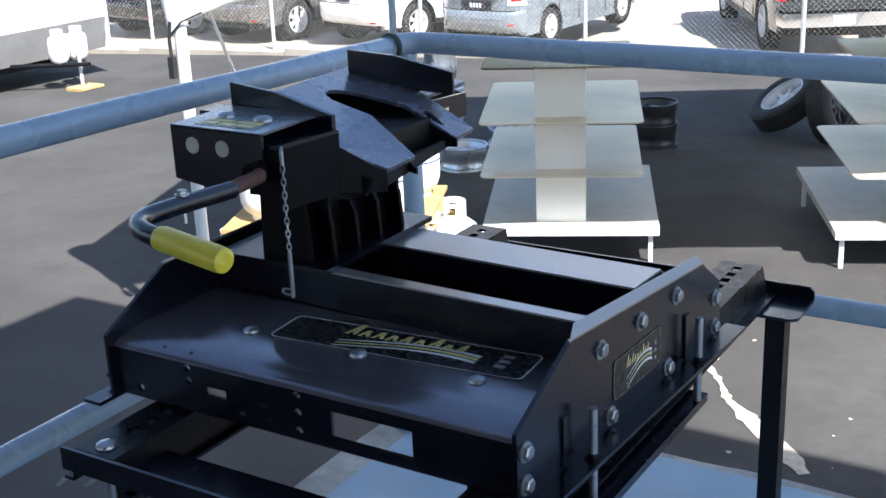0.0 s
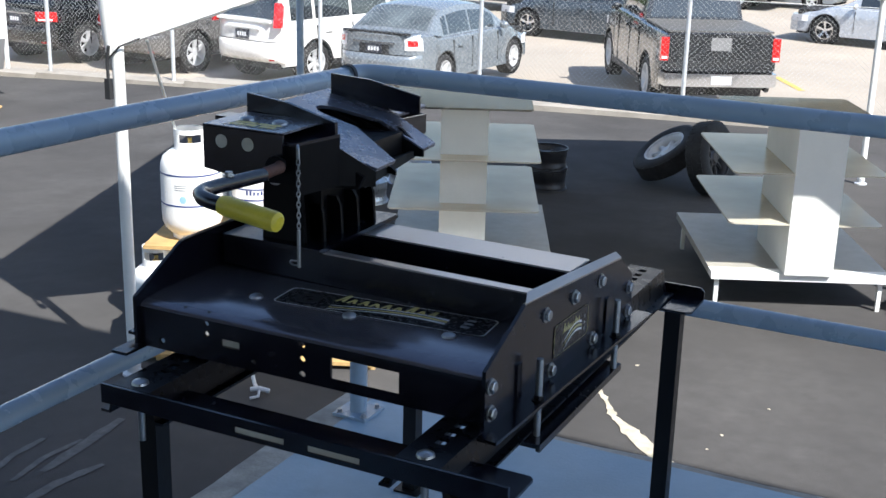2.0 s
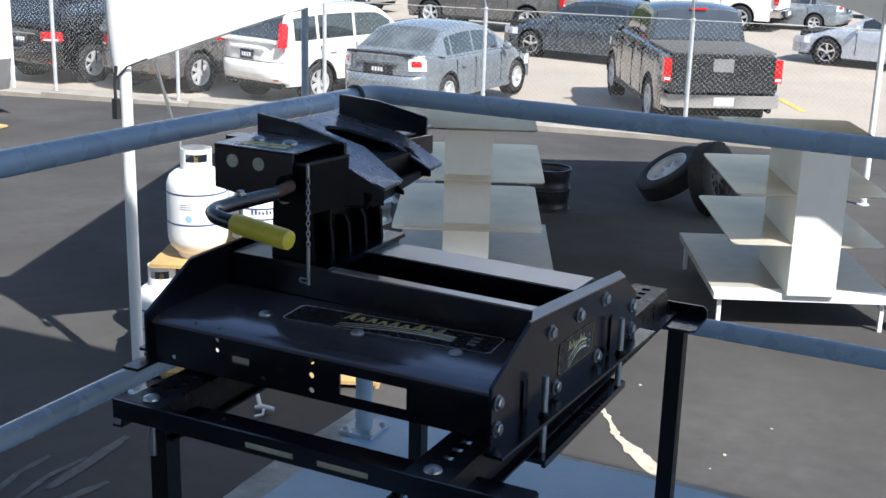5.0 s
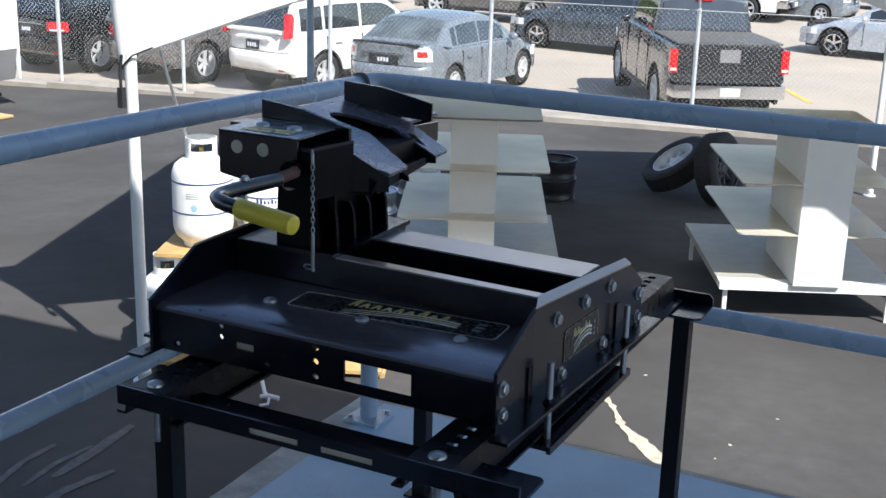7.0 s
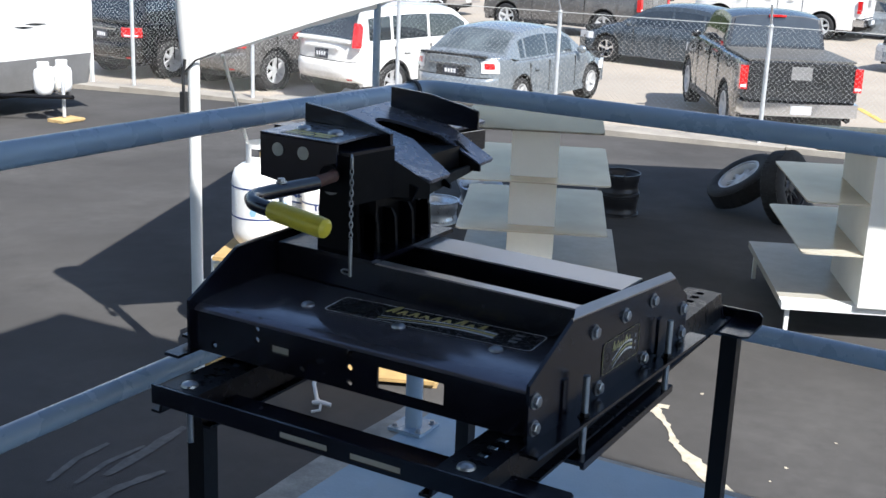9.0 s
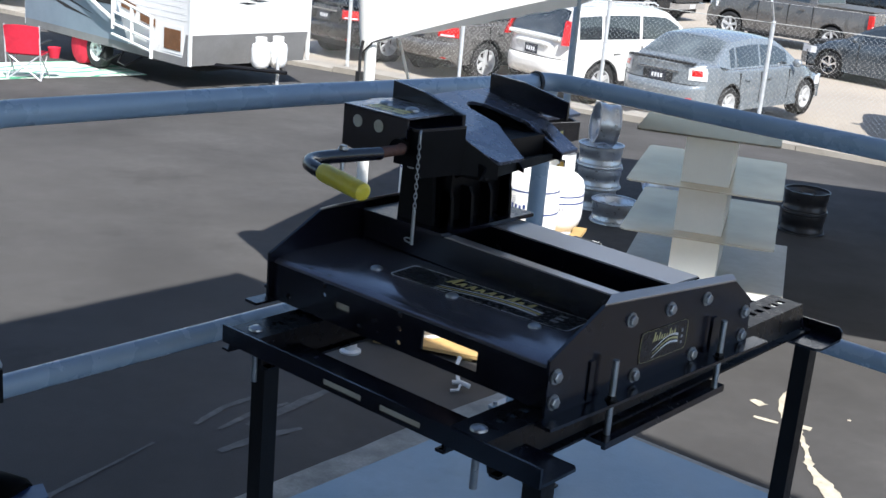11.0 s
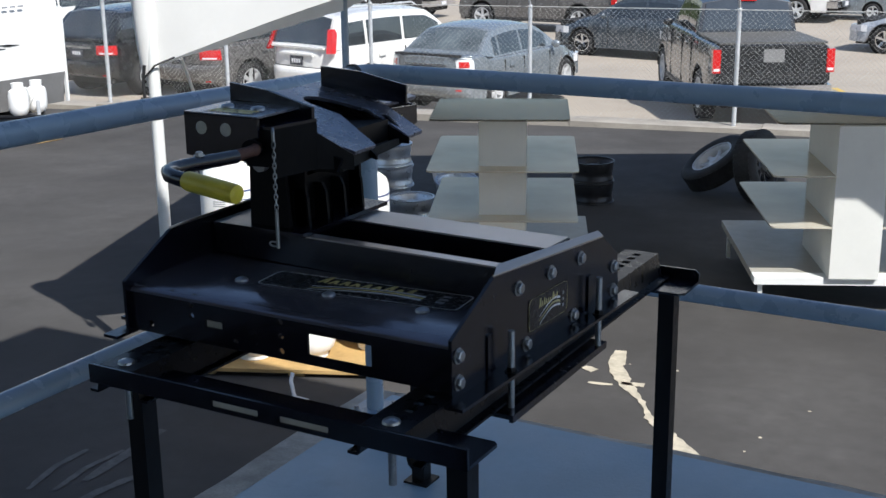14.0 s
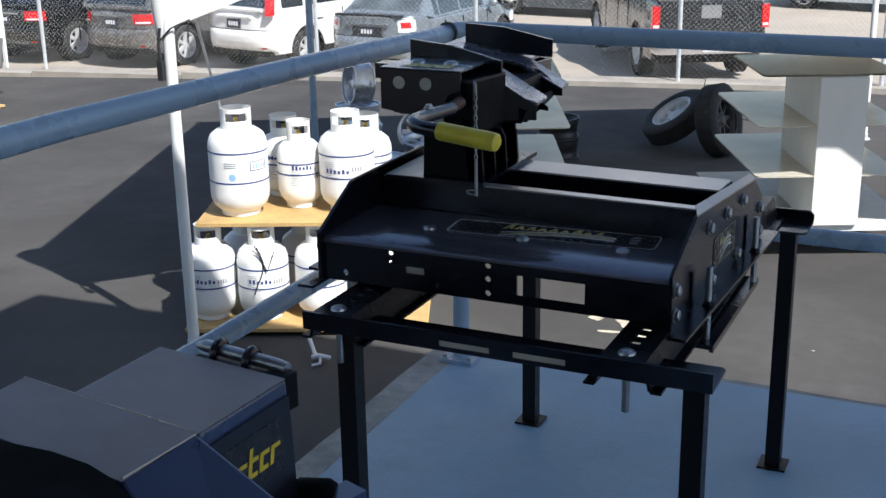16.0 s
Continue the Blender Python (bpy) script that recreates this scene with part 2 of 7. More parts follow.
def matting():
    """Woven ground mat: white with green leaf-like patches."""
    m = mat("green_white_mat", (0.6, 0.72, 0.62), 0.9, vary=0.1, scale=6)
    nt = m.node_tree
    n, l = nt.nodes, nt.links
    geo = n.new("ShaderNodeNewGeometry")
    t = n.new("ShaderNodeTexWave")
    t.inputs["Scale"].default_value, t.inputs["Distortion"].default_value, t.inputs["Detail"].default_value = 0.9, 9.0, 2.0
    l.new(geo.outputs["Position"], t.inputs["Vector"])
    r = n.new("ShaderNodeValToRGB")
    r.color_ramp.elements[0].color, r.color_ramp.elements[1].color = (0.12, 0.42, 0.25, 1), (0.66, 0.76, 0.66, 1)
    r.color_ramp.elements[0].position, r.color_ramp.elements[1].position = 0.12, 0.2
    l.new(t.outputs["Fac"], r.inputs[0])
    l.new(r.outputs[0], n["Principled BSDF"].inputs["Base Color"])
    return m


M["cloth"], M["glass"], M["mat"] = fabric(), shelf_glass(), matting()
M["smoked"] = shelf_glass("smoked_top_glass", (0.5, 0.5, 0.47), 0.1, 0.3, 1.22)


# ---------------------------------------------------------------- mesh helpers
def finish(bm, name, material, bevel=0.0, smooth=False, seg=2):
    if bevel:
        bmesh.ops.bevel(bm, geom=[e for e in bm.edges if e.is_manifold and e.calc_face_angle(0) > 0.6], offset=bevel, segments=seg, affect="EDGES", profile=0.6)
    bmesh.ops.recalc_face_normals(bm, faces=bm.faces)
    me = bpy.data.meshes.new(name)
    bm.to_mesh(me)
    bm.free()
    me.materials.append(material)
    if smooth:
        me.polygons.foreach_set("use_smooth", [True] * len(me.polygons))
        me.set_sharp_from_angle(angle=radians(38))
    return me


def part(name, bm, material, parent, label="", bevel=0.0, smooth=False, m=None):
    ob = new(name, finish(bm, name, material, bevel, smooth))
    if parent:
        ob.parent = parent
    if m:
        ob.matrix_basis = m
    return tagged(ob, label)


def thing(name, label, category, group="", m=None, kind=""):
    ob = new(name)
    ob.empty_display_size = 0.1
    if m:
        ob.matrix_basis = m
    return tagged(ob, label, category, group, kind)


def solid(name, bm, material, label, category="", group="", kind="", bevel=0.0, smooth=False, m=None):
    ob = new(name, finish(bm, name, material, bevel, smooth))
    if m:
        ob.matrix_basis = m
    return tagged(ob, label, category, group, kind)


def box(bm, x0, x1, y0, y1, z0, z1, m=None):
    v = [bm.verts.new((x, y, z)) for x in (x0, x1) for y in (y0, y1) for z in (z0, z1)]
    for q in ((0, 1, 3, 2), (4, 6, 7, 5), (0, 4, 5, 1), (2, 3, 7, 6), (0, 2, 6, 4), (1, 5, 7, 3)):
        bm.faces.new([v[i] for i in q])
    if m:
        bmesh.ops.transform(bm, matrix=m, verts=v)
    return v


def boxed(*a, **k):
    bm = bmesh.new()
    box(bm, *a, **k)
    return bm


def prism(bm, pts, axis, a, b):
    """A polygon (two coordinates a point) pushed along axis from a to b."""
    def at(p, q, d):
        return {"x": (d, p, q), "y": (p, d, q), "z": (p, q, d)}[axis]
    lo = [bm.verts.new(at(p, q, a)) for p, q in pts]
    hi = [bm.verts.new(at(p, q, b)) for p, q in pts]
    bm.faces.new(lo)
    bm.faces.new(hi[::-1])
    k = len(pts)
    for i in range(k):
        bm.faces.new((lo[i], lo[(i + 1) % k], hi[(i + 1) % k], hi[i]))
    return lo + hi


def prismed(pts, axis, a, b):
    bm = bmesh.new()
    prism(bm, pts, axis, a, b)
    return bm


def lathe(bm, prof, seg=24, m=None, close=False):
    """Profile of (radius, z) turned round z."""
    rings = []
    for r, z in prof:
        if r < 1e-6:
            rings.append([bm.verts.new((0, 0, z))])
        else:
            rings.append([bm.verts.new((r * math.cos(2 * math.pi * i / seg), r * math.sin(2 * math.pi * i / seg), z)) for i in range(seg)])
    pairs = list(zip(rings, rings[1:])) + ([(rings[-1], rings[0])] if close else [])
    for a, b in pairs:
        for i in range(seg):
            j = (i + 1) % seg
            if len(a) == 1:
                bm.faces.new((a[0], b[i], b[j]))
            elif len(b) == 1:
                bm.faces.new((a[i], a[j], b[0]))
            else:
                bm.faces.new((a[i], a[j], b[j], b[i]))
    vs = [v for r in rings for v in r]
    if m:
        bmesh.ops.transform(bm, matrix=m, verts=vs)
    return vs


def lathed(prof, seg=24, m=None, close=False):
    bm = bmesh.new()
    lathe(bm, prof, seg, m, close)
    return bm


def tube(bm, pts, r, seg=12, closed=False, caps=True):
    """A round bar along a line of points."""
    pts = [Vector(p) for p in pts]
    rings, n = [], len(pts)
    up = None
    for i, p in enumerate(pts):
        a = pts[i - 1] if i or closed else p
        b = pts[(i + 1) % n] if i < n - 1 or closed else p
        d = (b - a).normalized()
        if up is None:
            up = d.orthogonal().normalized()
        up = (up - d * up.dot(d)).normalized()
        side = d.cross(up)
        rr = r[i] if isinstance(r, (list, tuple)) else r
        rings.append([bm.verts.new(p + (up * math.cos(2 * math.pi * k / seg) + side * math.sin(2 * math.pi * k / seg)) * rr) for k in range(seg)])
    for i in range(n if closed else n - 1):
        a, b = rings[i], rings[(i + 1) % n]
        for k in range(seg):
            bm.faces.new((a[k], a[(k + 1) % seg], b[(k + 1) % seg], b[k]))
    if caps and not closed:
        bm.faces.new(rings[0][::-1])
        bm.faces.new(rings[-1])


def tubed(pts, r, seg=12, closed=False):
    bm = bmesh.new()
    tube(bm, pts, r, seg, closed)
    return bm


def arc(c, r, a0, a1, n, plane="xy"):
    out = []
    for i in range(n + 1):
        a = radians(a0 + (a1 - a0) * i / n)
        u, v = r * math.cos(a), r * math.sin(a)
        out.append({"xy": (c[0] + u, c[1] + v, c[2]), "xz": (c[0] + u, c[1], c[2] + v), "yz": (c[0], c[1] + u, c[2] + v)}[plane])
    return out


def plate_with_holes(bm, w, h, t, holes, m=None):
    """An upright plate 0..w by 0..h, t thick (local x, z, y) with rectangular or round-ish openings cut through on a grid."""
    xs = sorted({0.0, round(w, 5), *[round(v, 5) for a in holes for v in (a[0], a[1])]})
    zs = sorted({0.0, round(h, 5), *[round(v, 5) for a in holes for v in (a[2], a[3])]})
    vs = {}

    def vert(x, y, z):
        k = (round(x, 5), y, round(z, 5))
        if k not in vs:
            vs[k] = bm.verts.new((x, y, z))
        return vs[k]

    def solid_cell(i, j):
        if not (0 <= i < len(xs) - 1 and 0 <= j < len(zs) - 1):
            return False
        cx, cz = (xs[i] + xs[i + 1]) / 2, (zs[j] + zs[j + 1]) / 2
        return not any(a[0] < cx < a[1] and a[2] < cz < a[3] for a in holes)

    for i in range(len(xs) - 1):
        for j in range(len(zs) - 1):
            if not solid_cell(i, j):
                continue
            x0, x1, z0, z1 = xs[i], xs[i + 1], zs[j], zs[j + 1]
            bm.faces.new((vert(x0, 0, z0), vert(x1, 0, z0), vert(x1, 0, z1), vert(x0, 0, z1)))
            bm.faces.new((vert(x0, t, z0), vert(x0, t, z1), vert(x1, t, z1), vert(x1, t, z0)))
            for di, dj, e in ((-1, 0, (x0, z0, x0, z1)), (1, 0, (x1, z1, x1, z0)), (0, -1, (x1, z0, x0, z0)), (0, 1, (x0, z1, x1, z1))):
                if not solid_cell(i + di, j + dj):
                    bm.faces.new((vert(e[0], 0, e[1]), vert(e[2], 0, e[3]), vert(e[2], t, e[3]), vert(e[0], t, e[1])))
    if m:
        bmesh.ops.transform(bm, matrix=m, verts=list(vs.values()))


def hex_bolt(bm, m, r=0.011, h=0.008):
    """Hexagon head over a washer, pointing along local z."""
    lathe(bm, [(0, 0), (r * 1.35, 0), (r * 1.35, 0.002), (0, 0.002)], 16, m)
    lathe(bm, [(0, 0.002), (r, 0.002), (r, h), (r * 0.8, h + 0.0015), (0, h + 0.0015)], 6, m)


def carriage_bolt(bm, m, r=0.013):
    lathe(bm, [(0, 0), (r, 0), (r * 0.92, r * 0.25), (r * 0.6, r * 0.45), (0, r * 0.55)], 16, m)


# ---------------------------------------------------------------- setting
FENCE0, FENCE_D = Vector((-13.1, 12.8, 0)), Vector((0.9857, 0.169, 0))


def fence_at(s, off=0.0):
    """A plan point s metres along the fence line, off metres to its yard side."""
    p = FENCE0 + FENCE_D * s + Vector((0.169, -0.9857, 0)) * off
    return p.x, p.y


def sheet_rows(ss, offs, lift):
    """A ground sheet over a net of places along and across the fence line."""
    bm = bmesh.new()
    rows = [[bm.verts.new((*fence_at(s, o), gz(*fence_at(s, o)) + lift)) for o in offs] for s in ss]
    for r0, r1 in zip(rows, rows[1:]):
        for k in range(len(offs) - 1):
            bm.faces.new((r0[k], r1[k], r1[k + 1], r0[k + 1]))
    return bm


# yard ground: one sheet that reaches the horizon; the pale sales lot lies on it beyond the fence
along = [-420, -160, -80, -50] + [-36 + 1.25 * i for i in range(70)] + [60, 90, 160, 420]
beyond = [-0.2, -1, -2, -2.5, -3, -4, -5.5, -7, -9, -12, -20, -40, -120]
yard = [420, 160, 80, 50, 36] + [30 - i for i in range(31)]
solid("ground", sheet_rows(along, yard + beyond + [-420], 0.0), M["asphalt"], "dark grey worn asphalt yard", "ground", kind="structure")
solid("pavement", sheet_rows(along, beyond, 0.01), M["lot"], "pale tan paving of the sales lot", "pavement", kind="structure")
bm = bmesh.new()
seg = 2.4
for i in range(-12, 14):
    s0, s1 = i * seg, i * seg + seg - 0.012
    x, y = fence_at(s0 + 1.2, 0)
    z = gz(x, y)
    prism(bm, [fence_at(s0, 0.2), fence_at(s1, 0.2), fence_at(s1, -0.22), fence_at(s0, -0.22)], "z", z - 0.15, z + 0.07 + 0.006 * (i % 3))
solid("kerb", bm, M["kerb"], "low worn concrete kerb along the fence", "kerb", kind="structure", bevel=0.015)

# the raised platform with its worn concrete rim
DX, DY, DZ = -1.76, 2.60, 0.045
bm = boxed(DX + 0.1, 6.0, -5.0, DY - 0.03, -0.16, DZ)
solid("floor", bm, M["deck"], "blue-grey painted concrete deck of the platform", "floor", kind="structure")
bm = boxed(DX, DX + 0.1, -5.0, DY, -0.16, DZ - 0.003)
box(bm, DX + 0.1, 6.0, DY - 0.03, DY, -0.16, DZ - 0.003)
bmesh.ops.subdivide_edges(bm, edges=[e for e in bm.edges if e.calc_length() > 3], cuts=60)
for v in bm.verts:
    v.co += Vector((random.uniform(-0.006, 0.006), random.uniform(-0.006, 0.006), 0))
solid("deck_rim", bm, M["deck_edge"], "chipped bare concrete rim of the platform", "rim", kind="structure")
bm = boxed(DX + 0.04, 6.0, -5.0, DY - 0.04, -1.0, -0.16)
solid("platform_base", bm, M["wall"], "plain base wall under the platform", "wall", kind="structure")

# roof over the platform and the building behind, which shade it
bm = boxed(-1.5, 5.0, -9.0, 2.38, 3.9, 4.1)
solid("ceiling", bm, M["roofing"], "flat boarded roof over the platform", "ceiling", kind="structure")
# unseen slab, its outline projected back from the wedge shadow on the asphalt
bm = prismed([(-2.39, 0.80), (-1.88, -0.04), (-1.56, -0.57), (-1.56, -8.9), (-7.5, -8.9), (-7.5, -0.58)], "z", 3.9, 4.1)
solid("shade_slab", bm, M["roofing"], "unseen flat slab added to cast the wedge shadow", "roof", kind="structure")
bm = boxed(-1.4, 5.9, -5.1, -4.9, DZ, 3.9)
solid("wall_south", bm, M["wall"], "plain rendered building wall", "wall", kind="structure")
bm = boxed(-1.5, 9.0, -30.0, -9.0, -1.0, 4.1)
solid("building", bm, M["wall"], "plain main building behind the platform", "building", kind="structure")


# ---------------------------------------------------------------- pipe railing
RX, RY, RZ, RR = -1.655, 2.455, 1.098, 0.0268


def railing():
    t = thing("pipe_railing", "blue-grey painted steel pipe railing with corner post", "railing")
    for z, nm in ((RZ, "top_rail"), (0.572, "mid_rail")):
        c = 0.075
        top = z + (0.044 if nm == "top_rail" else 0.0)
        pts = [(RX, -4.8, top), (RX, 0.75, top - 0.003), (RX, 1.5, z + 0.024), (RX, RY - c, z - 0.004)] + arc((RX + c, RY - c, z), c, 180, 90, 6) + [(5.8, RY, z)]
        if nm == "mid_rail":
            part(nm, tubed([(RX, -4.8, z + 0.012), (RX, RY - 0.02, z + 0.006)], RR * 0.93, 16), M["rail"], t, smooth=True)
            part(nm, tubed([(RX + 0.02, RY, z), (5.8, RY, z)], RR * 0.93, 16), M["rail"], t, smooth=True)
        else:
            part(nm, tubed(pts, RR, 18), M["rail"], t, smooth=True)
    for x, y in ((RX + 0.012, RY - 0.012), (RX, -2.2), (2.4, RY)):
        p = part("post", tubed([(x, y, DZ + 0.01), (x, y, RZ - 0.01)], RR, 18), M["rail"], t, smooth=True)
        part("base_plate", boxed(x - 0.058, x + 0.058, y - 0.058, y + 0.058, DZ, DZ + 0.01), M["rail"], p, "square bolted base plate", bevel=0.003)
        for sx in (-1, 1):
            for sy in (-1, 1):
                bm = bmesh.new()
                hex_bolt(bm, pose(x + sx * 0.042, y + sy * 0.042, DZ + 0.01), 0.008, 0.01)
                part("bolt", bm, M["zinc"], p)
    # clamp band at the bend
    part("band", lathed([(RR + 0.001, -0.006), (RR + 0.005, -0.006), (RR + 0.005, 0.006), (RR + 0.001, 0.006)], 18, pose(RX + 0.006, RY - 0.07, RZ, 90, 0, -8), close=True), M["trim"], t, "thin dark clamp band", smooth=True)
    return t


railing()


# ---------------------------------------------------------------- display stand
def leg(t, x, y, z1):
    l = part("leg", prismed([(-0.019, -0.019), (0.019, -0.019), (0.019, 0.019), (-0.019, 0.019)], "z", DZ + 0.006, z1), M["black_sat"], t, bevel=0.004, m=pose(x, y, 0))
    part("foot", boxed(-0.036, 0.036, -0.036, 0.036, DZ, DZ + 0.006), M["black_sat"], l, "square steel foot plate", bevel=0.002)
    return l


SZ = 0.757          # top of the stand's rails
FX0, FX1, FY = -1.316, -0.521, 0.98     # front bar: its ends and its upright leaf
BX0, BX1, BY = -1.34, -0.54, 2.172      # back bar


def display_stand():
    t = thing("display_stand", "black steel display stand with slotted cross bars and four square legs", "stand")
    # front bar: an angle with an upright front leaf with two slots
    bm = bmesh.new()
    w = FX1 - FX0
    plate_with_holes(bm, w, 0.036, 0.006, [(0.29, 0.39, 0.008, 0.02), (0.435, 0.535, 0.008, 0.02)], pose(FX0, FY, SZ - 0.036))
    part("front_bar_leaf", bm, M["black"], t)
    for x0 in (0.29, 0.435):
        part("slot_filler", boxed(FX0 + x0, FX0 + x0 + 0.1, FY + 0.0035, FY + 0.0065, SZ - 0.028, SZ - 0.016), M["insert"], t, "pale filler strip behind a slot")
    part("front_bar", prismed([(FX0, FY + 0.007), (FX1, FY + 0.007), (FX1, FY + 0.1), (FX1 - 0.008, FY + 0.108), (FX0 + 0.008, FY + 0.108), (FX0, FY + 0.1)], "z", SZ - 0.036, SZ - 0.03), M["black"], t, bevel=0.0015)
    # back bar with an upturned lip
    part("back_bar", prismed([(BX0 + 0.012, BY - 0.115), (BX1 - 0.012, BY - 0.115), (BX1, BY - 0.103), (BX1, BY), (BX0, BY), (BX0, BY - 0.103)], "z", SZ - 0.066, SZ - 0.06), M["black"], t, bevel=0.0015)
    part("back_lip", prismed([(BX0, SZ - 0.06), (BX1, SZ - 0.06), (BX1, SZ - 0.044), (BX1 - 0.01, SZ - 0.034), (BX0 + 0.01, SZ - 0.034), (BX0, SZ - 0.044)], "y", BY, BY + 0.006), M["black"], t, bevel=0.0015)
    # two hat rails with a row of slots
    for x in (-1.255, -0.68):
        holes = [(0.075 + 0.035 * i, 0.095 + 0.035 * i, 0.032, 0.05) for i in range(31)]
        bm = bmesh.new()
        plate_with_holes(bm, 1.17, 0.082, 0.005, holes, pose(x + 0.041, 0.988, SZ - 0.005) @ Matrix(((0, 0, -1, 0), (1, 0, 0, 0), (0, 1, 0, 0), (0, 0, 0, 1))))
        part("rail_top", bm, M["rail_steel"], t)
        for s in (-1, 1):
            part("rail_side", prismed([(x + s * 0.041, SZ - 0.001), (x + s * 0.0355, SZ - 0.006), (x + s * 0.0465, SZ - 0.054), (x + s * 0.052, SZ - 0.054)], "y", 0.988, 2.158), M["rail_steel"], t)
            part("rail_flange", boxed(min(x + s * 0.05, x + s * 0.07), max(x + s * 0.05, x + s * 0.07), 0.988, 2.158, SZ - 0.058, SZ - 0.053), M["rail_steel"], t)
        for y in (1.015,):
            bm = bmesh.new()
            carriage_bolt(bm, pose(x, y, SZ), 0.016)
            tube(bm, [(x, y, SZ - 0.11), (x, y, SZ)], 0.007, 10)
            part("mounting_bolt", bm, M["zinc"], t, "zinc domed bolt", smooth=True)
    for x, y in ((-1.245, 1.035), (-0.56, 1.035), (-1.268, 2.09), (-0.585, 2.09)):
        leg(t, x, y, SZ - 0.036 if y < 1.5 else SZ - 0.066)
    return t


display_stand()


# ---------------------------------------------------------------- sliding fifth-wheel hitch
def swoosh(bm, x0, x1, y, amp, wid, z):
    """A long tapering wave."""
    k = 14
    up, lo = [], []
    for i in range(k + 1):
        f = i / k
        x = x0 + (x1 - x0) * f
        c = y + amp * math.sin(f * 2.9 - 0.5)
        half = wid * (0.15 + 0.85 * f)
        up.append((x, c + half))
        lo.append((x, c - half))
    prism(bm, lo + up[::-1], "z", z, z + 0.0005)


def round_frame(bm, x0, x1, y0, y1, w, z):
    """A thin rounded rectangle outline."""
    r = 0.012
    pts = []
    for cx, cy, a in ((x1 - r, y1 - r, 0), (x0 + r, y1 - r, 90), (x0 + r, y0 + r, 180), (x1 - r, y0 + r, 270)):
        pts += [(px, py) for px, py, _ in arc((cx, cy, 0), r, a, a + 90, 4)]
    c = Vector(((x0 + x1) / 2, (y0 + y1) / 2))
    k = len(pts)
    for i in range(k):
        a, b = Vector(pts[i]), Vector(pts[(i + 1) % k])
        ai = a + (c - a).normalized() * w
        bi = b + (c - b).normalized() * w
        prism(bm, [tuple(a), tuple(b), tuple(bi), tuple(ai)], "z", z, z + 0.0005)


def decal_plate(parent, name, w, h, m, seed):
    """Printed film: frame, round emblem, strokes for the script and three waves."""
    d = part(name, boxed(-w / 2, w / 2, -h / 2, h / 2, 0, 0.0006), M["decal"], parent, "dark printed label with gold script and waves", m=m)
    z = 0.0008
    gold = "print_gold" if w > 0.3 else "print_dim"
    s = -1 if w > 0.3 else 1             # the long label lies upside down on its shelf
    bm = bmesh.new()
    round_frame(bm, -w / 2, w / 2, -h / 2, h / 2, h * (0.026 if w > 0.3 else 0.01), z)
    part("label_frame", bm, M["print_white" if w > 0.3 else "print_dim"], d)
    # bold slanted strokes in place of the script
    rnd = random.Random(seed)
    x = -w * 0.25
    letters = (1.5, 0.8, 1.0, 0.75, 0.8, 0.75, 1.25, 0.8, 1.0)
    for i, tall in enumerate(letters):
        hh = h * rnd.uniform(0.28, 0.36) * tall * (1.0 if w > 0.3 else 0.68)
        wd = w * rnd.uniform(0.036, 0.05)
        th = w * 0.0115
        sl = hh * 0.35
        y0 = h * 0.1 + h * 0.012 * rnd.uniform(-1, 1)
        outline = [(x, y0), (x + th, y0), (x + th + sl * 0.6, y0 + hh * 0.6), (x + wd * 0.62, y0 + hh * 0.12), (x + wd * 0.9, y0), (x + wd, y0 + hh * 0.16), (x + wd * 0.7 + sl * 0.4, y0 + hh * 0.45), (x + sl + th * 0.6 + wd * 0.2, y0 + hh), (x + sl * 0.9, y0 + hh)]
        pts = [(s * px, s * py) for px, py in outline]
        part("script_stroke", prismed(pts, "z", z, z + 0.0005), M[gold], d)
        x += w * 0.055
    for i, mm in enumerate(("print_white", gold, "print_white")):
        bm = bmesh.new()
        swoosh(bm, s * w * -0.24, s * w * 0.3, s * -h * (0.08 + 0.12 * i), s * h * 0.22, h * 0.04, z + 0.0002 * i)
        part("label_wave", bm, M[mm], d)
    bm = bmesh.new()
    for i in range(3):
        box(bm, s * w * 0.39 - w * 0.02, s * w * 0.39 + w * 0.02, -h * 0.3 + i * h * 0.2, -h * 0.2 + i * h * 0.2, z, z + 0.0004)
    part("label_print", bm, M["tank_grey"], d)
    bm = bmesh.new()
    lathe(bm, [(h * 0.14, z), (h * 0.3, z), (h * 0.3, z + 0.0004), (h * 0.14, z + 0.0004)], 24, pose(s * -w * 0.37, 0, 0), close=True)
    part("label_emblem", bm, M["tank_grey"] if h < 0.06 else M["rim_dark"], d)
    return d


HX0, HX1 = -1.364, -0.642       # hitch base, along the slide
HY0, HY1 = 1.15, 1.80         # across it
HZ0, HZ1 = 0.764, 0.858         # base plate's foot and shelf
SLZ = 0.924                     # slide rails' top


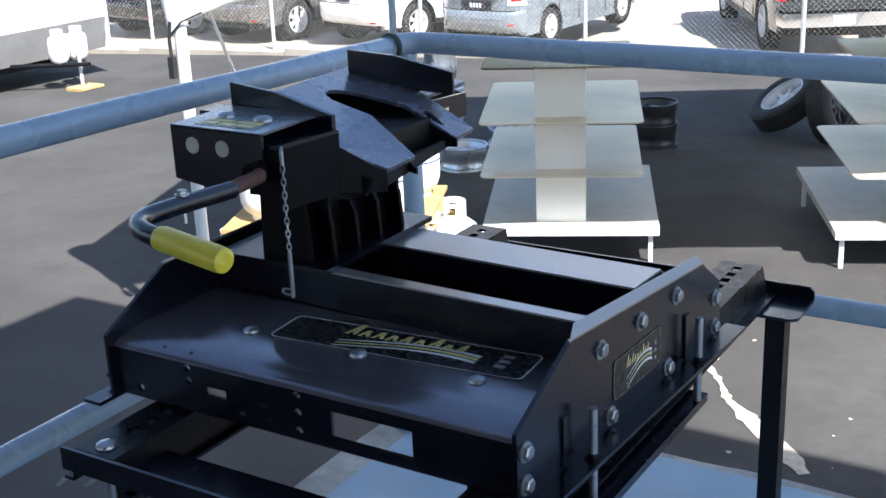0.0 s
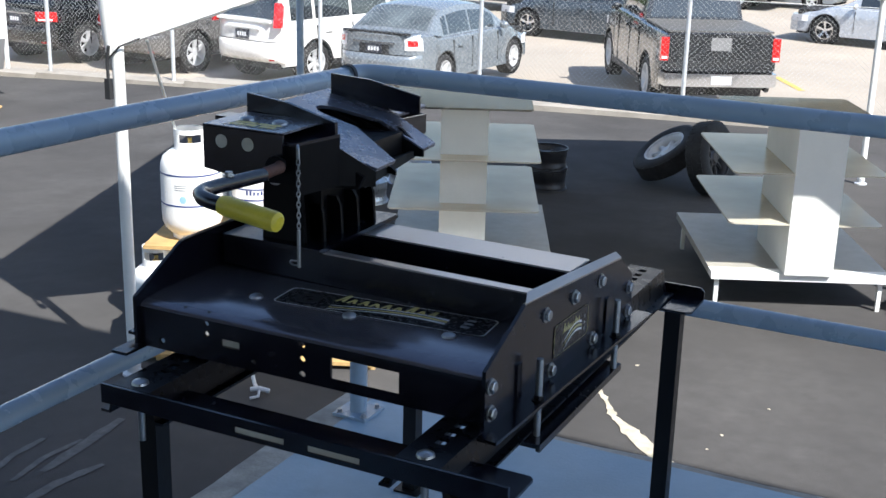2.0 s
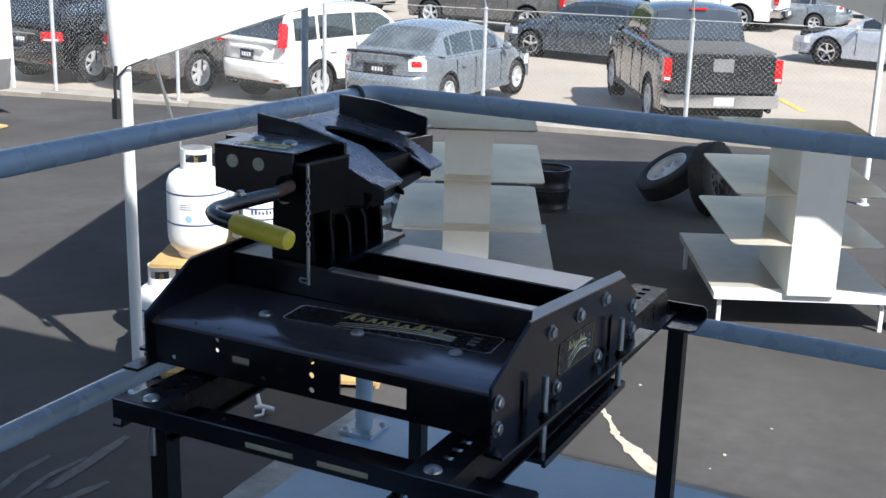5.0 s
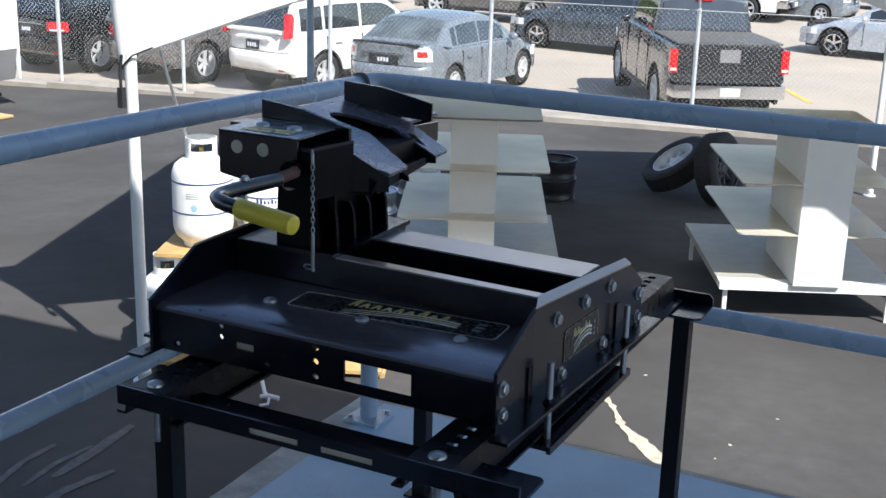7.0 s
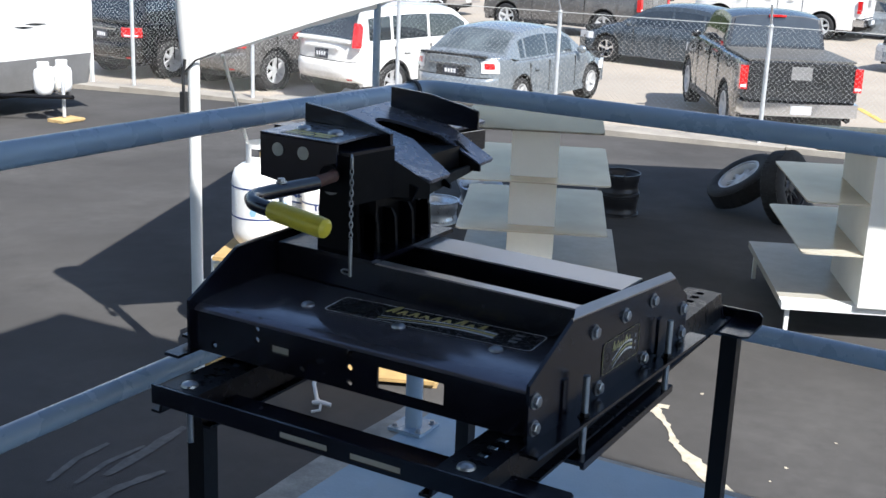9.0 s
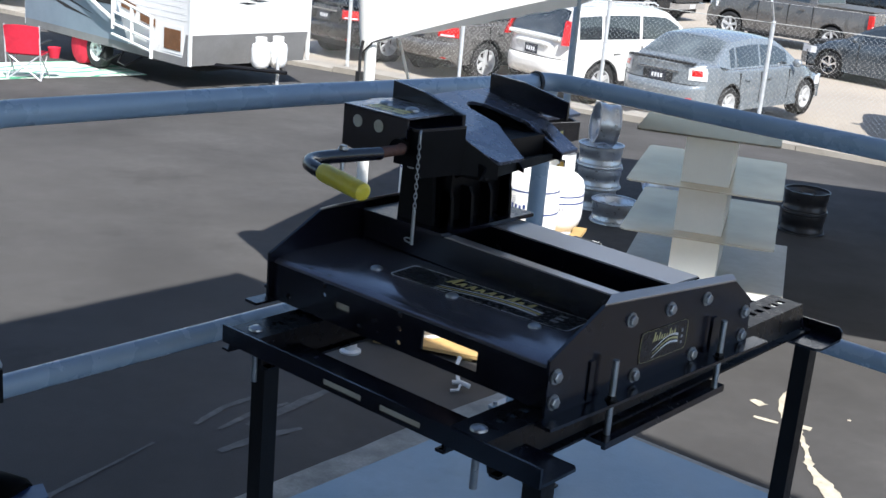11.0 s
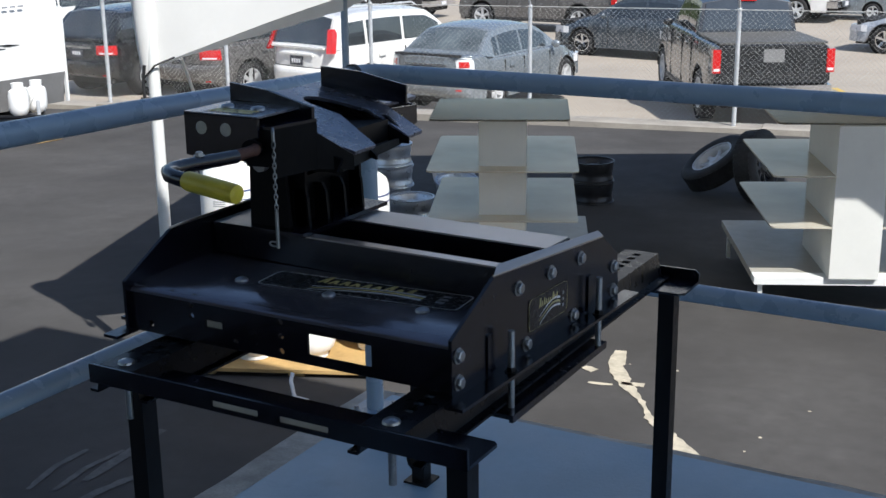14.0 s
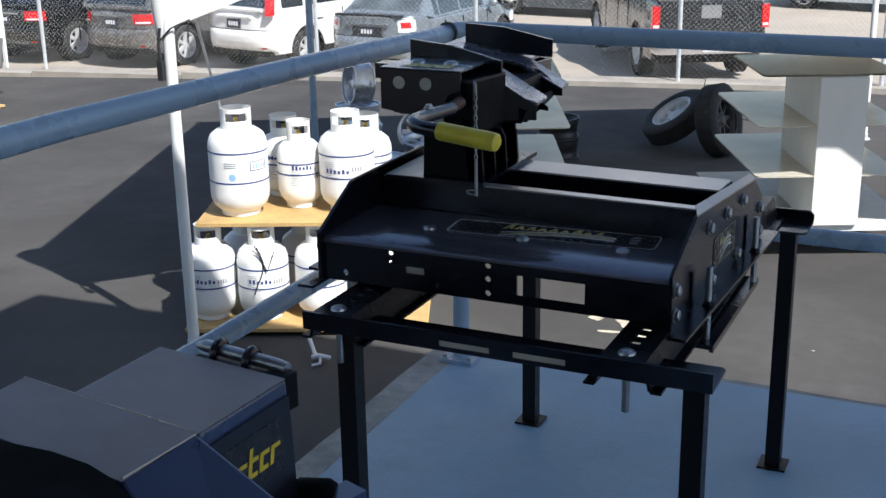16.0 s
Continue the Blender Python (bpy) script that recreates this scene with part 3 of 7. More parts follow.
def hitch():
    t = thing("trailer_hitch", "black powder-coated sliding fifth-wheel hitch with a yellow-gripped handle", "hitch")
    W = HX1 - HX0
    # front plate with its openings
    def o(x, z, w, h):
        return (x - HX0 - w / 2, x - HX0 + w / 2, z - HZ0 - h / 2, z - HZ0 + h / 2)
    holes = [o(-0.872, 0.803, 0.137, 0.042), o(-1.157, 0.805, 0.042, 0.015), o(-1.21, 0.836, 0.010, 0.010), o(-1.21, 0.815, 0.010, 0.010), o(-1.315, 0.782, 0.012, 0.012),
             o(-1.0, 0.835, 0.011, 0.011), o(-1.0, 0.808, 0.011, 0.011), o(-1.0, 0.779, 0.011, 0.011), o(-1.105, 0.780, 0.010, 0.010)]
    eight = []
    for h in holes:
        w, d = h[1] - h[0], h[3] - h[2]
        if w < 0.013:
            eight += [(h[0] - w * 0.1, h[1] + w * 0.1, h[2] + d * 0.25, h[3] - d * 0.25), (h[0] + w * 0.25, h[1] - w * 0.25, h[2] - d * 0.1, h[3] + d * 0.1), (h[0] + w * 0.06, h[1] - w * 0.06, h[2] + d * 0.06, h[3] - d * 0.06)]
        else:
            eight.append(h)
    holes = eight
    for y, nm in ((HY0, "front_plate"), (HY1 - 0.006, "back_plate")):
        bm = bmesh.new()
        plate_with_holes(bm, W, HZ1 - 0.0155 - HZ0 if y == HY0 else HZ1 - 0.006 - HZ0, 0.006, holes if y == HY0 else [], pose(HX0, y, HZ0))
        part(nm, bm, M["black"], t)
    part("slot_filler", boxed(-1.18, -1.134, HY0 + 0.007, HY0 + 0.009, 0.796, 0.814), M["insert"], t, "pale strip behind a slot")
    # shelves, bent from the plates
    part("front_shelf", prismed([(HY0, HZ1 - 0.018), (HY0 + 0.002, HZ1 - 0.013), (HY0 + 0.006, HZ1 - 0.0095), (HY0 + 0.013, HZ1 - 0.0068), (HY0 + 0.024, HZ1 - 0.0042), (HY0 + 0.04, HZ1 - 0.0019), (HY0 + 0.058, HZ1 - 0.0005), (HY0 + 0.075, HZ1), (1.392, HZ1), (1.392, HZ1 - 0.005), (HY0 + 0.07, HZ1 - 0.006), (HY0 + 0.024, HZ1 - 0.011), (HY0 + 0.007, HZ1 - 0.018)], "x", HX0, HX1), M["shelf_sheen"], t, smooth=True)
    part("back_shelf", prismed([(HY1, HZ1 - 0.006), (HY1 - 0.01, HZ1), (1.632, HZ1), (1.632, HZ1 - 0.005), (HY1 - 0.012, HZ1 - 0.006)], "x", HX0, HX1), M["black"], t, bevel=0.0012)
    # slide rails: angle bars, each with a pale top strip for its sky reflection
    skew = Matrix.Translation((-0.85, 1.5, 0)) @ pose(0, 0, 0, 0, 0, -2.1) @ Matrix.Translation((0.85, -1.5, 0))
    for a, b in ((1.386, 1.415), (1.543, 1.642)):
        part("slide_rail", boxed(HX0 + 0.012, HX1 - 0.004, a, b, HZ1 - 0.05, SLZ - 0.003), M["black"], t, bevel=0.002, m=skew)
        part("rail_sheen_strip", boxed(HX0 + 0.014, HX1 - 0.006, a + 0.002, b - 0.002, SLZ - 0.003, SLZ), M["rail_sheen"], t, "pale strip standing in for sky sheen on the slide rail", bevel=0.001, m=skew)
    part("slide_floor", boxed(HX0 + 0.012, HX1 - 0.004, 1.418, 1.54, HZ1 - 0.06, HZ1 - 0.05), M["recess_dark"], t, m=skew)
    # side plates with turned-in top flange
    for x0, x1, s in ((HX1, HX1 + 0.007, 1), (HX0 - 0.007, HX0, -1)):
        if s > 0:
            out = [(1.138, 0.758), (1.138, 0.864), (1.285, 0.938), (1.738, 0.902), (1.812, 0.85), (1.822, 0.758)]
            y1, z1, y2, back = 1.738, 0.902, 1.85, (1.792, 0.826, 0.774)
        else:
            out = [(1.138, 0.758), (1.138, 0.864), (1.278, 0.938), (1.735, 0.938), (1.888, 0.864), (1.888, 0.758)]
            y1, z1, y2, back = 1.737, 0.938, 1.9, (1.868, 0.806, 0.762)
        splay = Matrix.Translation((HX1, 1.14, 0)) @ pose(0, 0, 0, 0, 0, -2.3) @ Matrix.Translation((-HX1, -1.14, 0)) if s > 0 else None
        sp = part("side_plate", prismed(out, "x", x0, x1), M["black"], t, bevel=0.0015, m=splay)
        xe = x1 if s > 0 else x0
        # flange turned in along the top edge, its front end cut to a point
        bm = bmesh.new()
        rim = [(xe, 1.28, 0.941), (xe, y1, z1 + 0.004), (xe - s * 0.016, y1 + 0.008, z1 + 0.011), (xe - s * 0.016, 1.32, 0.949)]
        up, lo = [bm.verts.new(p) for p in rim], [bm.verts.new((p[0], p[1], p[2] - 0.005)) for p in rim]
        bm.faces.new(up)
        bm.faces.new(lo[::-1])
        for k in range(4):
            bm.faces.new((up[k], lo[k], lo[(k + 1) % 4], up[(k + 1) % 4]))
        bmesh.ops.recalc_face_normals(bm, faces=bm.faces)
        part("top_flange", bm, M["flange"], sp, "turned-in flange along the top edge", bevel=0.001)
        part("foot_angle", boxed(min(xe, xe + s * 0.036), max(xe, xe + s * 0.036), 1.112, y2, 0.752, 0.758), M["black"], sp, bevel=0.001)
        for y in (1.262, 1.672):
            part("rib", boxed(min(xe, xe + s * 0.004), max(xe, xe + s * 0.004), y - 0.008, y + 0.008, 0.762, 0.838), M["black"], sp, bevel=0.0015)
        for y, z in ((1.158, 0.832), (1.158, 0.784), (1.37, 0.893), (1.50, 0.889), (1.63, 0.885), (back[0], back[1]), (back[0], back[2]), (1.402, 0.776), (1.602, 0.774)):
            bm = bmesh.new()
            hex_bolt(bm, pose(xe, y, z, 0, 90 * s, 0) @ pose(0, 0, 0, 0, 0, y * 700 % 60))
            part("bolt", bm, M["zinc"], sp, "zinc hexagon bolt with washer")
        for y in (1.305, 1.675):
            part("tie_rod", tubed([(xe + s * 0.022, y, 0.676), (xe + s * 0.022, y, 0.836)], 0.0065, 12), M["zinc"], sp, "threaded zinc rod", smooth=True)
            bm = bmesh.new()
            hex_bolt(bm, pose(xe + s * 0.022, y, 0.758), 0.009, 0.008)
            part("nut", bm, M["black_sat"], sp)
    part("clamp_bar", prismed([(-0.638, 0.681), (-0.638, 0.69), (-0.585, 0.69), (-0.585, 0.676), (-0.593, 0.676), (-0.593, 0.681)], "y", 1.268, 1.705), M["black"], t, "loose steel clamp bar hung on two rods", bevel=0.001)
    part("left_foot", boxed(HX0 - 0.05, HX0 + 0.02, HY0 + 0.02, HY0 + 0.1, 0.770, 0.776), M["black"], t)
    # bolts through the shelves
    for x in (-1.18, -0.973, -0.768):
        for y in (1.268, 1.72):
            bm = bmesh.new()
            carriage_bolt(bm, pose(x, y, HZ1), 0.0135)
            part("shelf_bolt", bm, M["zinc"], t, "zinc domed bolt", smooth=True)
    for x in (-1.27, -1.215):
        part("rivet", lathed([(0, 0), (0.004, 0), (0.003, 0.003), (0, 0.004)], 8, pose(x, 1.168, HZ1 - 0.007)), M["black"], t)
    decal_plate(t, "shelf_label", 0.43, 0.088, pose(-0.93, 1.322, HZ1 + 0.0006, 0, 0, 180 + 4), 3)
    decal_plate(t, "side_label", 0.16, 0.062, Matrix.Translation((HX1, 1.14, 0)) @ pose(0, 0, 0, 0, 0, -2.3) @ Matrix.Translation((-HX1, -1.14, 0)) @ pose(HX1 + 0.0076, 1.49, 0.826, 90, 0, 90), 8)
    hitch_head(t)
    return t


def hitch_head(t):
    # carriage riding on the slide
    part("carriage_plate", boxed(-1.335, -1.105, 1.375, 1.692, SLZ + 0.002, SLZ + 0.011), M["black"], t, bevel=0.002)
    z0 = SLZ + 0.011
    bm = bmesh.new()
    for y in (1.43, 1.628):
        prism(bm, [(-1.26, z0), (-1.135, z0), (-1.135, 1.068), (-1.26, 1.068)], "y", y, y + 0.008)
    prism(bm, [(1.438, z0), (1.628, z0), (1.628, 1.068), (1.438, 1.068)], "x", -1.26, -1.252)
    prism(bm, [(1.438, z0), (1.628, z0), (1.628, 1.03), (1.438, 1.03)], "x", -1.17, -1.162)
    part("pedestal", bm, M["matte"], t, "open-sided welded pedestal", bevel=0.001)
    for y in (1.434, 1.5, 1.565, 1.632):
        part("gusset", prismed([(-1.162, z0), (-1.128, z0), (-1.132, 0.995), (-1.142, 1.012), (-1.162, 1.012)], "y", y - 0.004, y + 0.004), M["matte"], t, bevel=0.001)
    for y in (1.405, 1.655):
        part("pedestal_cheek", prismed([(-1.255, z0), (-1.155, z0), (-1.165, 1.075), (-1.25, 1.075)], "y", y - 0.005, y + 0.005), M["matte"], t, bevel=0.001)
    part("pivot_pin", tubed([(-1.215, 1.385, 1.066), (-1.215, 1.675, 1.066)], 0.017, 16), M["zinc"], t, smooth=True)
    # top plate tilted forward, with a round-ended throat and two ramps bent down from it
    def pz(x, y, d=0.0):
        return 1.168 - 0.2 * (x + 1.252) - 0.03 * (y - 1.568) - d

    def slab(name, pts, label="", th=0.008):
        bm = bmesh.new()
        top = [bm.verts.new(p) for p in pts]
        low = [bm.verts.new((p[0] - 0.003, p[1], p[2] - th)) for p in pts]
        bm.faces.new(top)
        bm.faces.new(low[::-1])
        for k in range(len(pts)):
            bm.faces.new((top[k], low[k], low[(k + 1) % len(pts)], top[(k + 1) % len(pts)]))
        bmesh.ops.recalc_face_normals(bm, faces=bm.faces)
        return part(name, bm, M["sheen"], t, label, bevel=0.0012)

    yc = 1.617
    near = [(-1.30, 1.45), (-1.272, 1.37), (-1.09, 1.37), (-1.136, 1.567), (-1.19, 1.573), (-1.225, 1.578), (-1.245, 1.588), (-1.256, 1.602), (-1.259, yc), (-1.318, yc)]
    far = [(-1.318, yc), (-1.259, yc), (-1.256, 1.63), (-1.245, 1.643), (-1.225, 1.653), (-1.19, 1.66), (-1.136, 1.669), (-1.142, 1.749), (-1.15, 1.9), (-1.3, 1.9), (-1.335, 1.86)]
    for prof in (near, far):
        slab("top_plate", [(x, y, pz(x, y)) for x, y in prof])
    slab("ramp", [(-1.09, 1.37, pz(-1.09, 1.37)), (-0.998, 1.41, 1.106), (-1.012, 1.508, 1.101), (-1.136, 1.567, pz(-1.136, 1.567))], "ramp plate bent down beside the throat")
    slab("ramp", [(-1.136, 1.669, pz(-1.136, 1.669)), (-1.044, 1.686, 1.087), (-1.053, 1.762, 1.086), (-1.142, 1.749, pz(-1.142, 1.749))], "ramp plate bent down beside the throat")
    # jaw box under it
    bm = bmesh.new()
    for y, xf in ((1.376, -1.008), (1.69, -1.062)):
        side = [(-1.31, 1.072), (xf - 0.06, 1.066), (xf - 0.012, 1.068), (xf, 1.094), (-1.1, pz(-1.1, y, 0.01)), (-1.31, pz(-1.31, y, 0.01))]
        prism(bm, side, "y", y, y + 0.008)
    prism(bm, [(1.384, 1.07), (1.69, 1.07), (1.69, 1.165), (1.384, 1.165)], "x", -1.31, -1.302)
    prism(bm, [(1.384, 1.068), (1.69, 1.068), (1.69, 1.075), (1.384, 1.075)], "x", -1.3, -1.075)
    part("jaw_box", bm, M["matte"], t, "welded steel jaw housing", bevel=0.001)
    d = Vector((-0.052, 0.3))
    part("jaw_front", prismed([(0, 1.068), (d.length, 1.066), (d.length, 1.08), (0.2, 1.086), (0.09, 1.088), (0, 1.096)], "y", 0, 0.008), M["recess_dark"], t, bevel=0.001, m=pose(-1.014, 1.392, 0, 0, 0, math.degrees(math.atan2(d.y, d.x))))
    part("jaw", prismed([(-1.25, 1.56), (-1.2, 1.55), (-1.09, 1.53), (-1.09, 1.68), (-1.2, 1.66), (-1.25, 1.65)], "z", 1.076, 1.12), M["black_sat"], t, bevel=0.004)
    for pts in ([(-1.245, 1.588), (-1.19, 1.573), (-1.136, 1.567), (-1.012, 1.508)], [(-1.245, 1.643), (-1.19, 1.66), (-1.136, 1.669), (-1.044, 1.686)]):
        bm = bmesh.new()
        for p, q in zip(pts, pts[1:]):
            zp, zq = (min(pz(*v, 0.009), 1.168 - 0.2 * (v[0] + 1.252) - (0.03 if v[0] > -1.1 else 0.0)) for v in (p, q))
            vs = [bm.verts.new((*a, z)) for a, z in ((p, 1.07), (q, 1.07), (q, zq - 0.012), (p, zp))]
            bm.faces.new(vs)
        bmesh.ops.remove_doubles(bm, verts=bm.verts, dist=1e-4)
        ex = bmesh.ops.extrude_face_region(bm, geom=bm.faces[:])
        bmesh.ops.translate(bm, vec=(0.0, 0.005, 0.0), verts=[v for v in ex["geom"] if isinstance(v, bmesh.types.BMVert)])
        part("throat_wall", bm, M["matte"], t)
    wing = bmesh.new()
    prism(wing, [(1.7, 1.062), (1.895, 1.075), (1.895, 1.118), (1.7, 1.13)], "x", -1.152, -1.146)
    prism(wing, [(-1.32, 1.09), (-1.152, 1.075), (-1.152, 1.118), (-1.32, 1.15)], "y", 1.889, 1.895)
    part("wing", wing, M["black"], t, bevel=0.001)
    part("stop_block", boxed(-1.365, -1.285, 1.4, 1.445, 1.138, 1.17), M["black"], t, "short black stop block", bevel=0.003)
    # upright stop fins
    for q0, q1, z1, z2 in (((-1.262, 1.37), (-1.052, 1.352), 1.226, 1.197), ((-1.303, 1.74), (-1.098, 1.772), 1.213, 1.182)):
        d = (Vector(q1) - Vector(q0))
        bm = prismed([(0, 1.155), (0, z1 + 0.004), (d.length * 0.45, z1 - 0.004), (d.length, z2), (d.length, 1.142)], "y", -0.004, 0.004)
        part("fin", bm, M["black"], t, "upright stop fin", bevel=0.001, m=pose(q0[0], q0[1], 0, 0, 0, math.degrees(math.atan2(d.y, d.x))))
    # latch housing with its label, bolts and two pale plugs
    hb = part("latch_housing", prismed([(-1.258, 1.112), (-1.258, 1.193), (-1.085, 1.193), (-1.085, 1.126), (-1.135, 1.108), (-1.2, 1.104)], "y", 1.222, 1.228), M["black"], t, "folded sheet housing of the latch", bevel=0.001)
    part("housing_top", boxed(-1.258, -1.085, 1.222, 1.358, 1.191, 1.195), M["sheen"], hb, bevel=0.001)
    part("housing_end", boxed(-1.258, -1.254, 1.228, 1.358, 1.118, 1.191), M["black"], hb)
    part("housing_bracket", prismed([(-1.12, 1.229), (-1.066, 1.236), (-1.045, 1.353), (-1.12, 1.353)], "z", 1.17, 1.176), M["black"], hb, "folded bracket top beside the housing", bevel=0.001)
    part("bracket_side", prismed([(-1.072, 1.237), (-1.066, 1.236), (-1.045, 1.353), (-1.051, 1.354)], "z", 1.078, 1.17), M["matte"], hb)
    part("bracket_web", prismed([(-1.12, 1.229), (-1.066, 1.236), (-1.066, 1.242), (-1.12, 1.235)], "z", 1.1, 1.17), M["matte"], hb)
    bm = bmesh.new()
    rim = [(-1.046, 1.35, 1.078), (-0.999, 1.408, 1.07), (-0.999, 1.408, 1.099), (-1.046, 1.35, 1.15)]
    near_f, far_f = [bm.verts.new(p) for p in rim], [bm.verts.new((p[0] - 0.004, p[1] + 0.005, p[2])) for p in rim]
    bm.faces.new(near_f)
    bm.faces.new(far_f[::-1])
    for k in range(4):
        bm.faces.new((near_f[k], far_f[k], far_f[(k + 1) % 4], near_f[(k + 1) % 4]))
    bmesh.ops.recalc_face_normals(bm, faces=bm.faces)
    part("flank_plate", bm, M["matte"], hb)
    for x in (-1.217, -1.159):
        part("plug", lathed([(0, 0), (0.0125, 0), (0.0125, 0.0015), (0, 0.002)], 18, pose(x, 1.222, 1.166, 90)), M["insert"], hb, "pale round plug", smooth=True)
    for x in (-1.207, -1.135):
        bm = bmesh.new()
        carriage_bolt(bm, pose(x, 1.29, 1.195), 0.0155)
        part("housing_bolt", bm, M["zinc"], hb, "zinc domed bolt", smooth=True)
    lab = part("housing_label", boxed(-1.222, -1.11, 1.236, 1.278, 1.195, 1.1956), M["decal"], hb, "dark label with gold print")
    for x, y, w, h in ((-1.215, 1.262, 0.045, 0.012), (-1.165, 1.262, 0.045, 0.012), (-1.215, 1.243, 0.025, 0.014), (-1.185, 1.243, 0.025, 0.014), (-1.152, 1.243, 0.032, 0.014)):
        part("print_bar", boxed(x, x + w, y, y + h, 1.1956, 1.1962), M["print_gold"], lab)
    lab = part("jaw_label", boxed(-1.146, -1.1455, 1.785, 1.84, 1.08, 1.108), M["decal"], t, "dark label with gold print")
    for y0, z0_ in ((1.792, 1.096), (1.814, 1.096), (1.8, 1.084)):
        part("print_bar", boxed(-1.1455, -1.1449, y0, y0 + 0.014, z0_, z0_ + 0.007), M["print_gold"], lab)
    # handle: rusty bar, dark sleeve, bent arm and yellow grip
    hd = part("handle", tubed([(-1.094, 1.222, 1.138), (-1.075, 1.2, 1.139), (-1.06, 1.11, 1.143)], 0.0105, 14), M["rust"], t, "rust-stained pull bar", smooth=True)
    part("collar", tubed([(-1.1, 1.228, 1.137), (-1.09, 1.205, 1.139)], 0.017, 14), M["matte"], hd, "dark collar of the bar", smooth=True)
    arm = [(-1.06, 1.125, 1.142), (-1.058, 1.0, 1.15), (-1.055, 0.962, 1.152), (-1.047, 0.938, 1.152), (-1.03, 0.922, 1.151), (-1.005, 0.913, 1.15), (-0.96, 0.908, 1.147)]
    part("handle_arm", tubed(arm, 0.0125, 14), M["black"], hd, "black bent tube", smooth=True)
    part("grip", tubed([(-0.985, 0.91, 1.149), (-0.978, 0.9095, 1.1485), (-0.885, 0.9, 1.1405), (-0.876, 0.899, 1.14), (-0.872, 0.8985, 1.1395)], [0.0145, 0.016, 0.016, 0.015, 0.0095], 18), M["yellow"], hd, "yellow rubber grip", smooth=True)
    bm = bmesh.new()
    hex_bolt(bm, pose(-1.06, 1.03, 1.16), 0.007, 0.006)
    tube(bm, [(-1.06, 1.03, 1.122), (-1.06, 1.03, 1.16)], 0.004, 8)
    part("handle_bolt", bm, M["zinc"], hd)
    # retaining chain with its clip
    cx, cy = -1.058, 1.232
    ch = part("chain_anchor", tubed([(cx - 0.01, cy + 0.012, 1.173), (cx, cy, 1.168), (cx, cy, 1.150)], 0.003, 8), M["zinc"], t, "short zinc chain with a pull pin", smooth=True)
    z = 1.15
    i = 0
    while z > 1.015:
        bm = bmesh.new()
        ring = [(0.003 * math.cos(a), 0, 0.0068 * math.sin(a)) for a in [k * math.pi / 5 for k in range(10)]]
        tube(bm, ring, 0.0011, 6, closed=True)
        part("link", bm, M["zinc"], ch, m=pose(cx, cy, z - 0.006, 0, 0, 45 + 90 * (i % 2)), smooth=True)
        z -= 0.0098
        i += 1
    part("clip_pin", tubed([(cx, cy, 1.018), (cx, cy, 0.948)], 0.0034, 10), M["zinc"], ch, smooth=True)
    part("clip_ring", tubed([(cx + 0.002 - 0.011 * (1 - math.cos(a)), cy, 0.955 + 0.0045 * math.sin(a)) for a in [k * math.pi / 6 for k in range(12)]], 0.0016, 6, closed=True), M["zinc"], ch, smooth=True)


hitch()


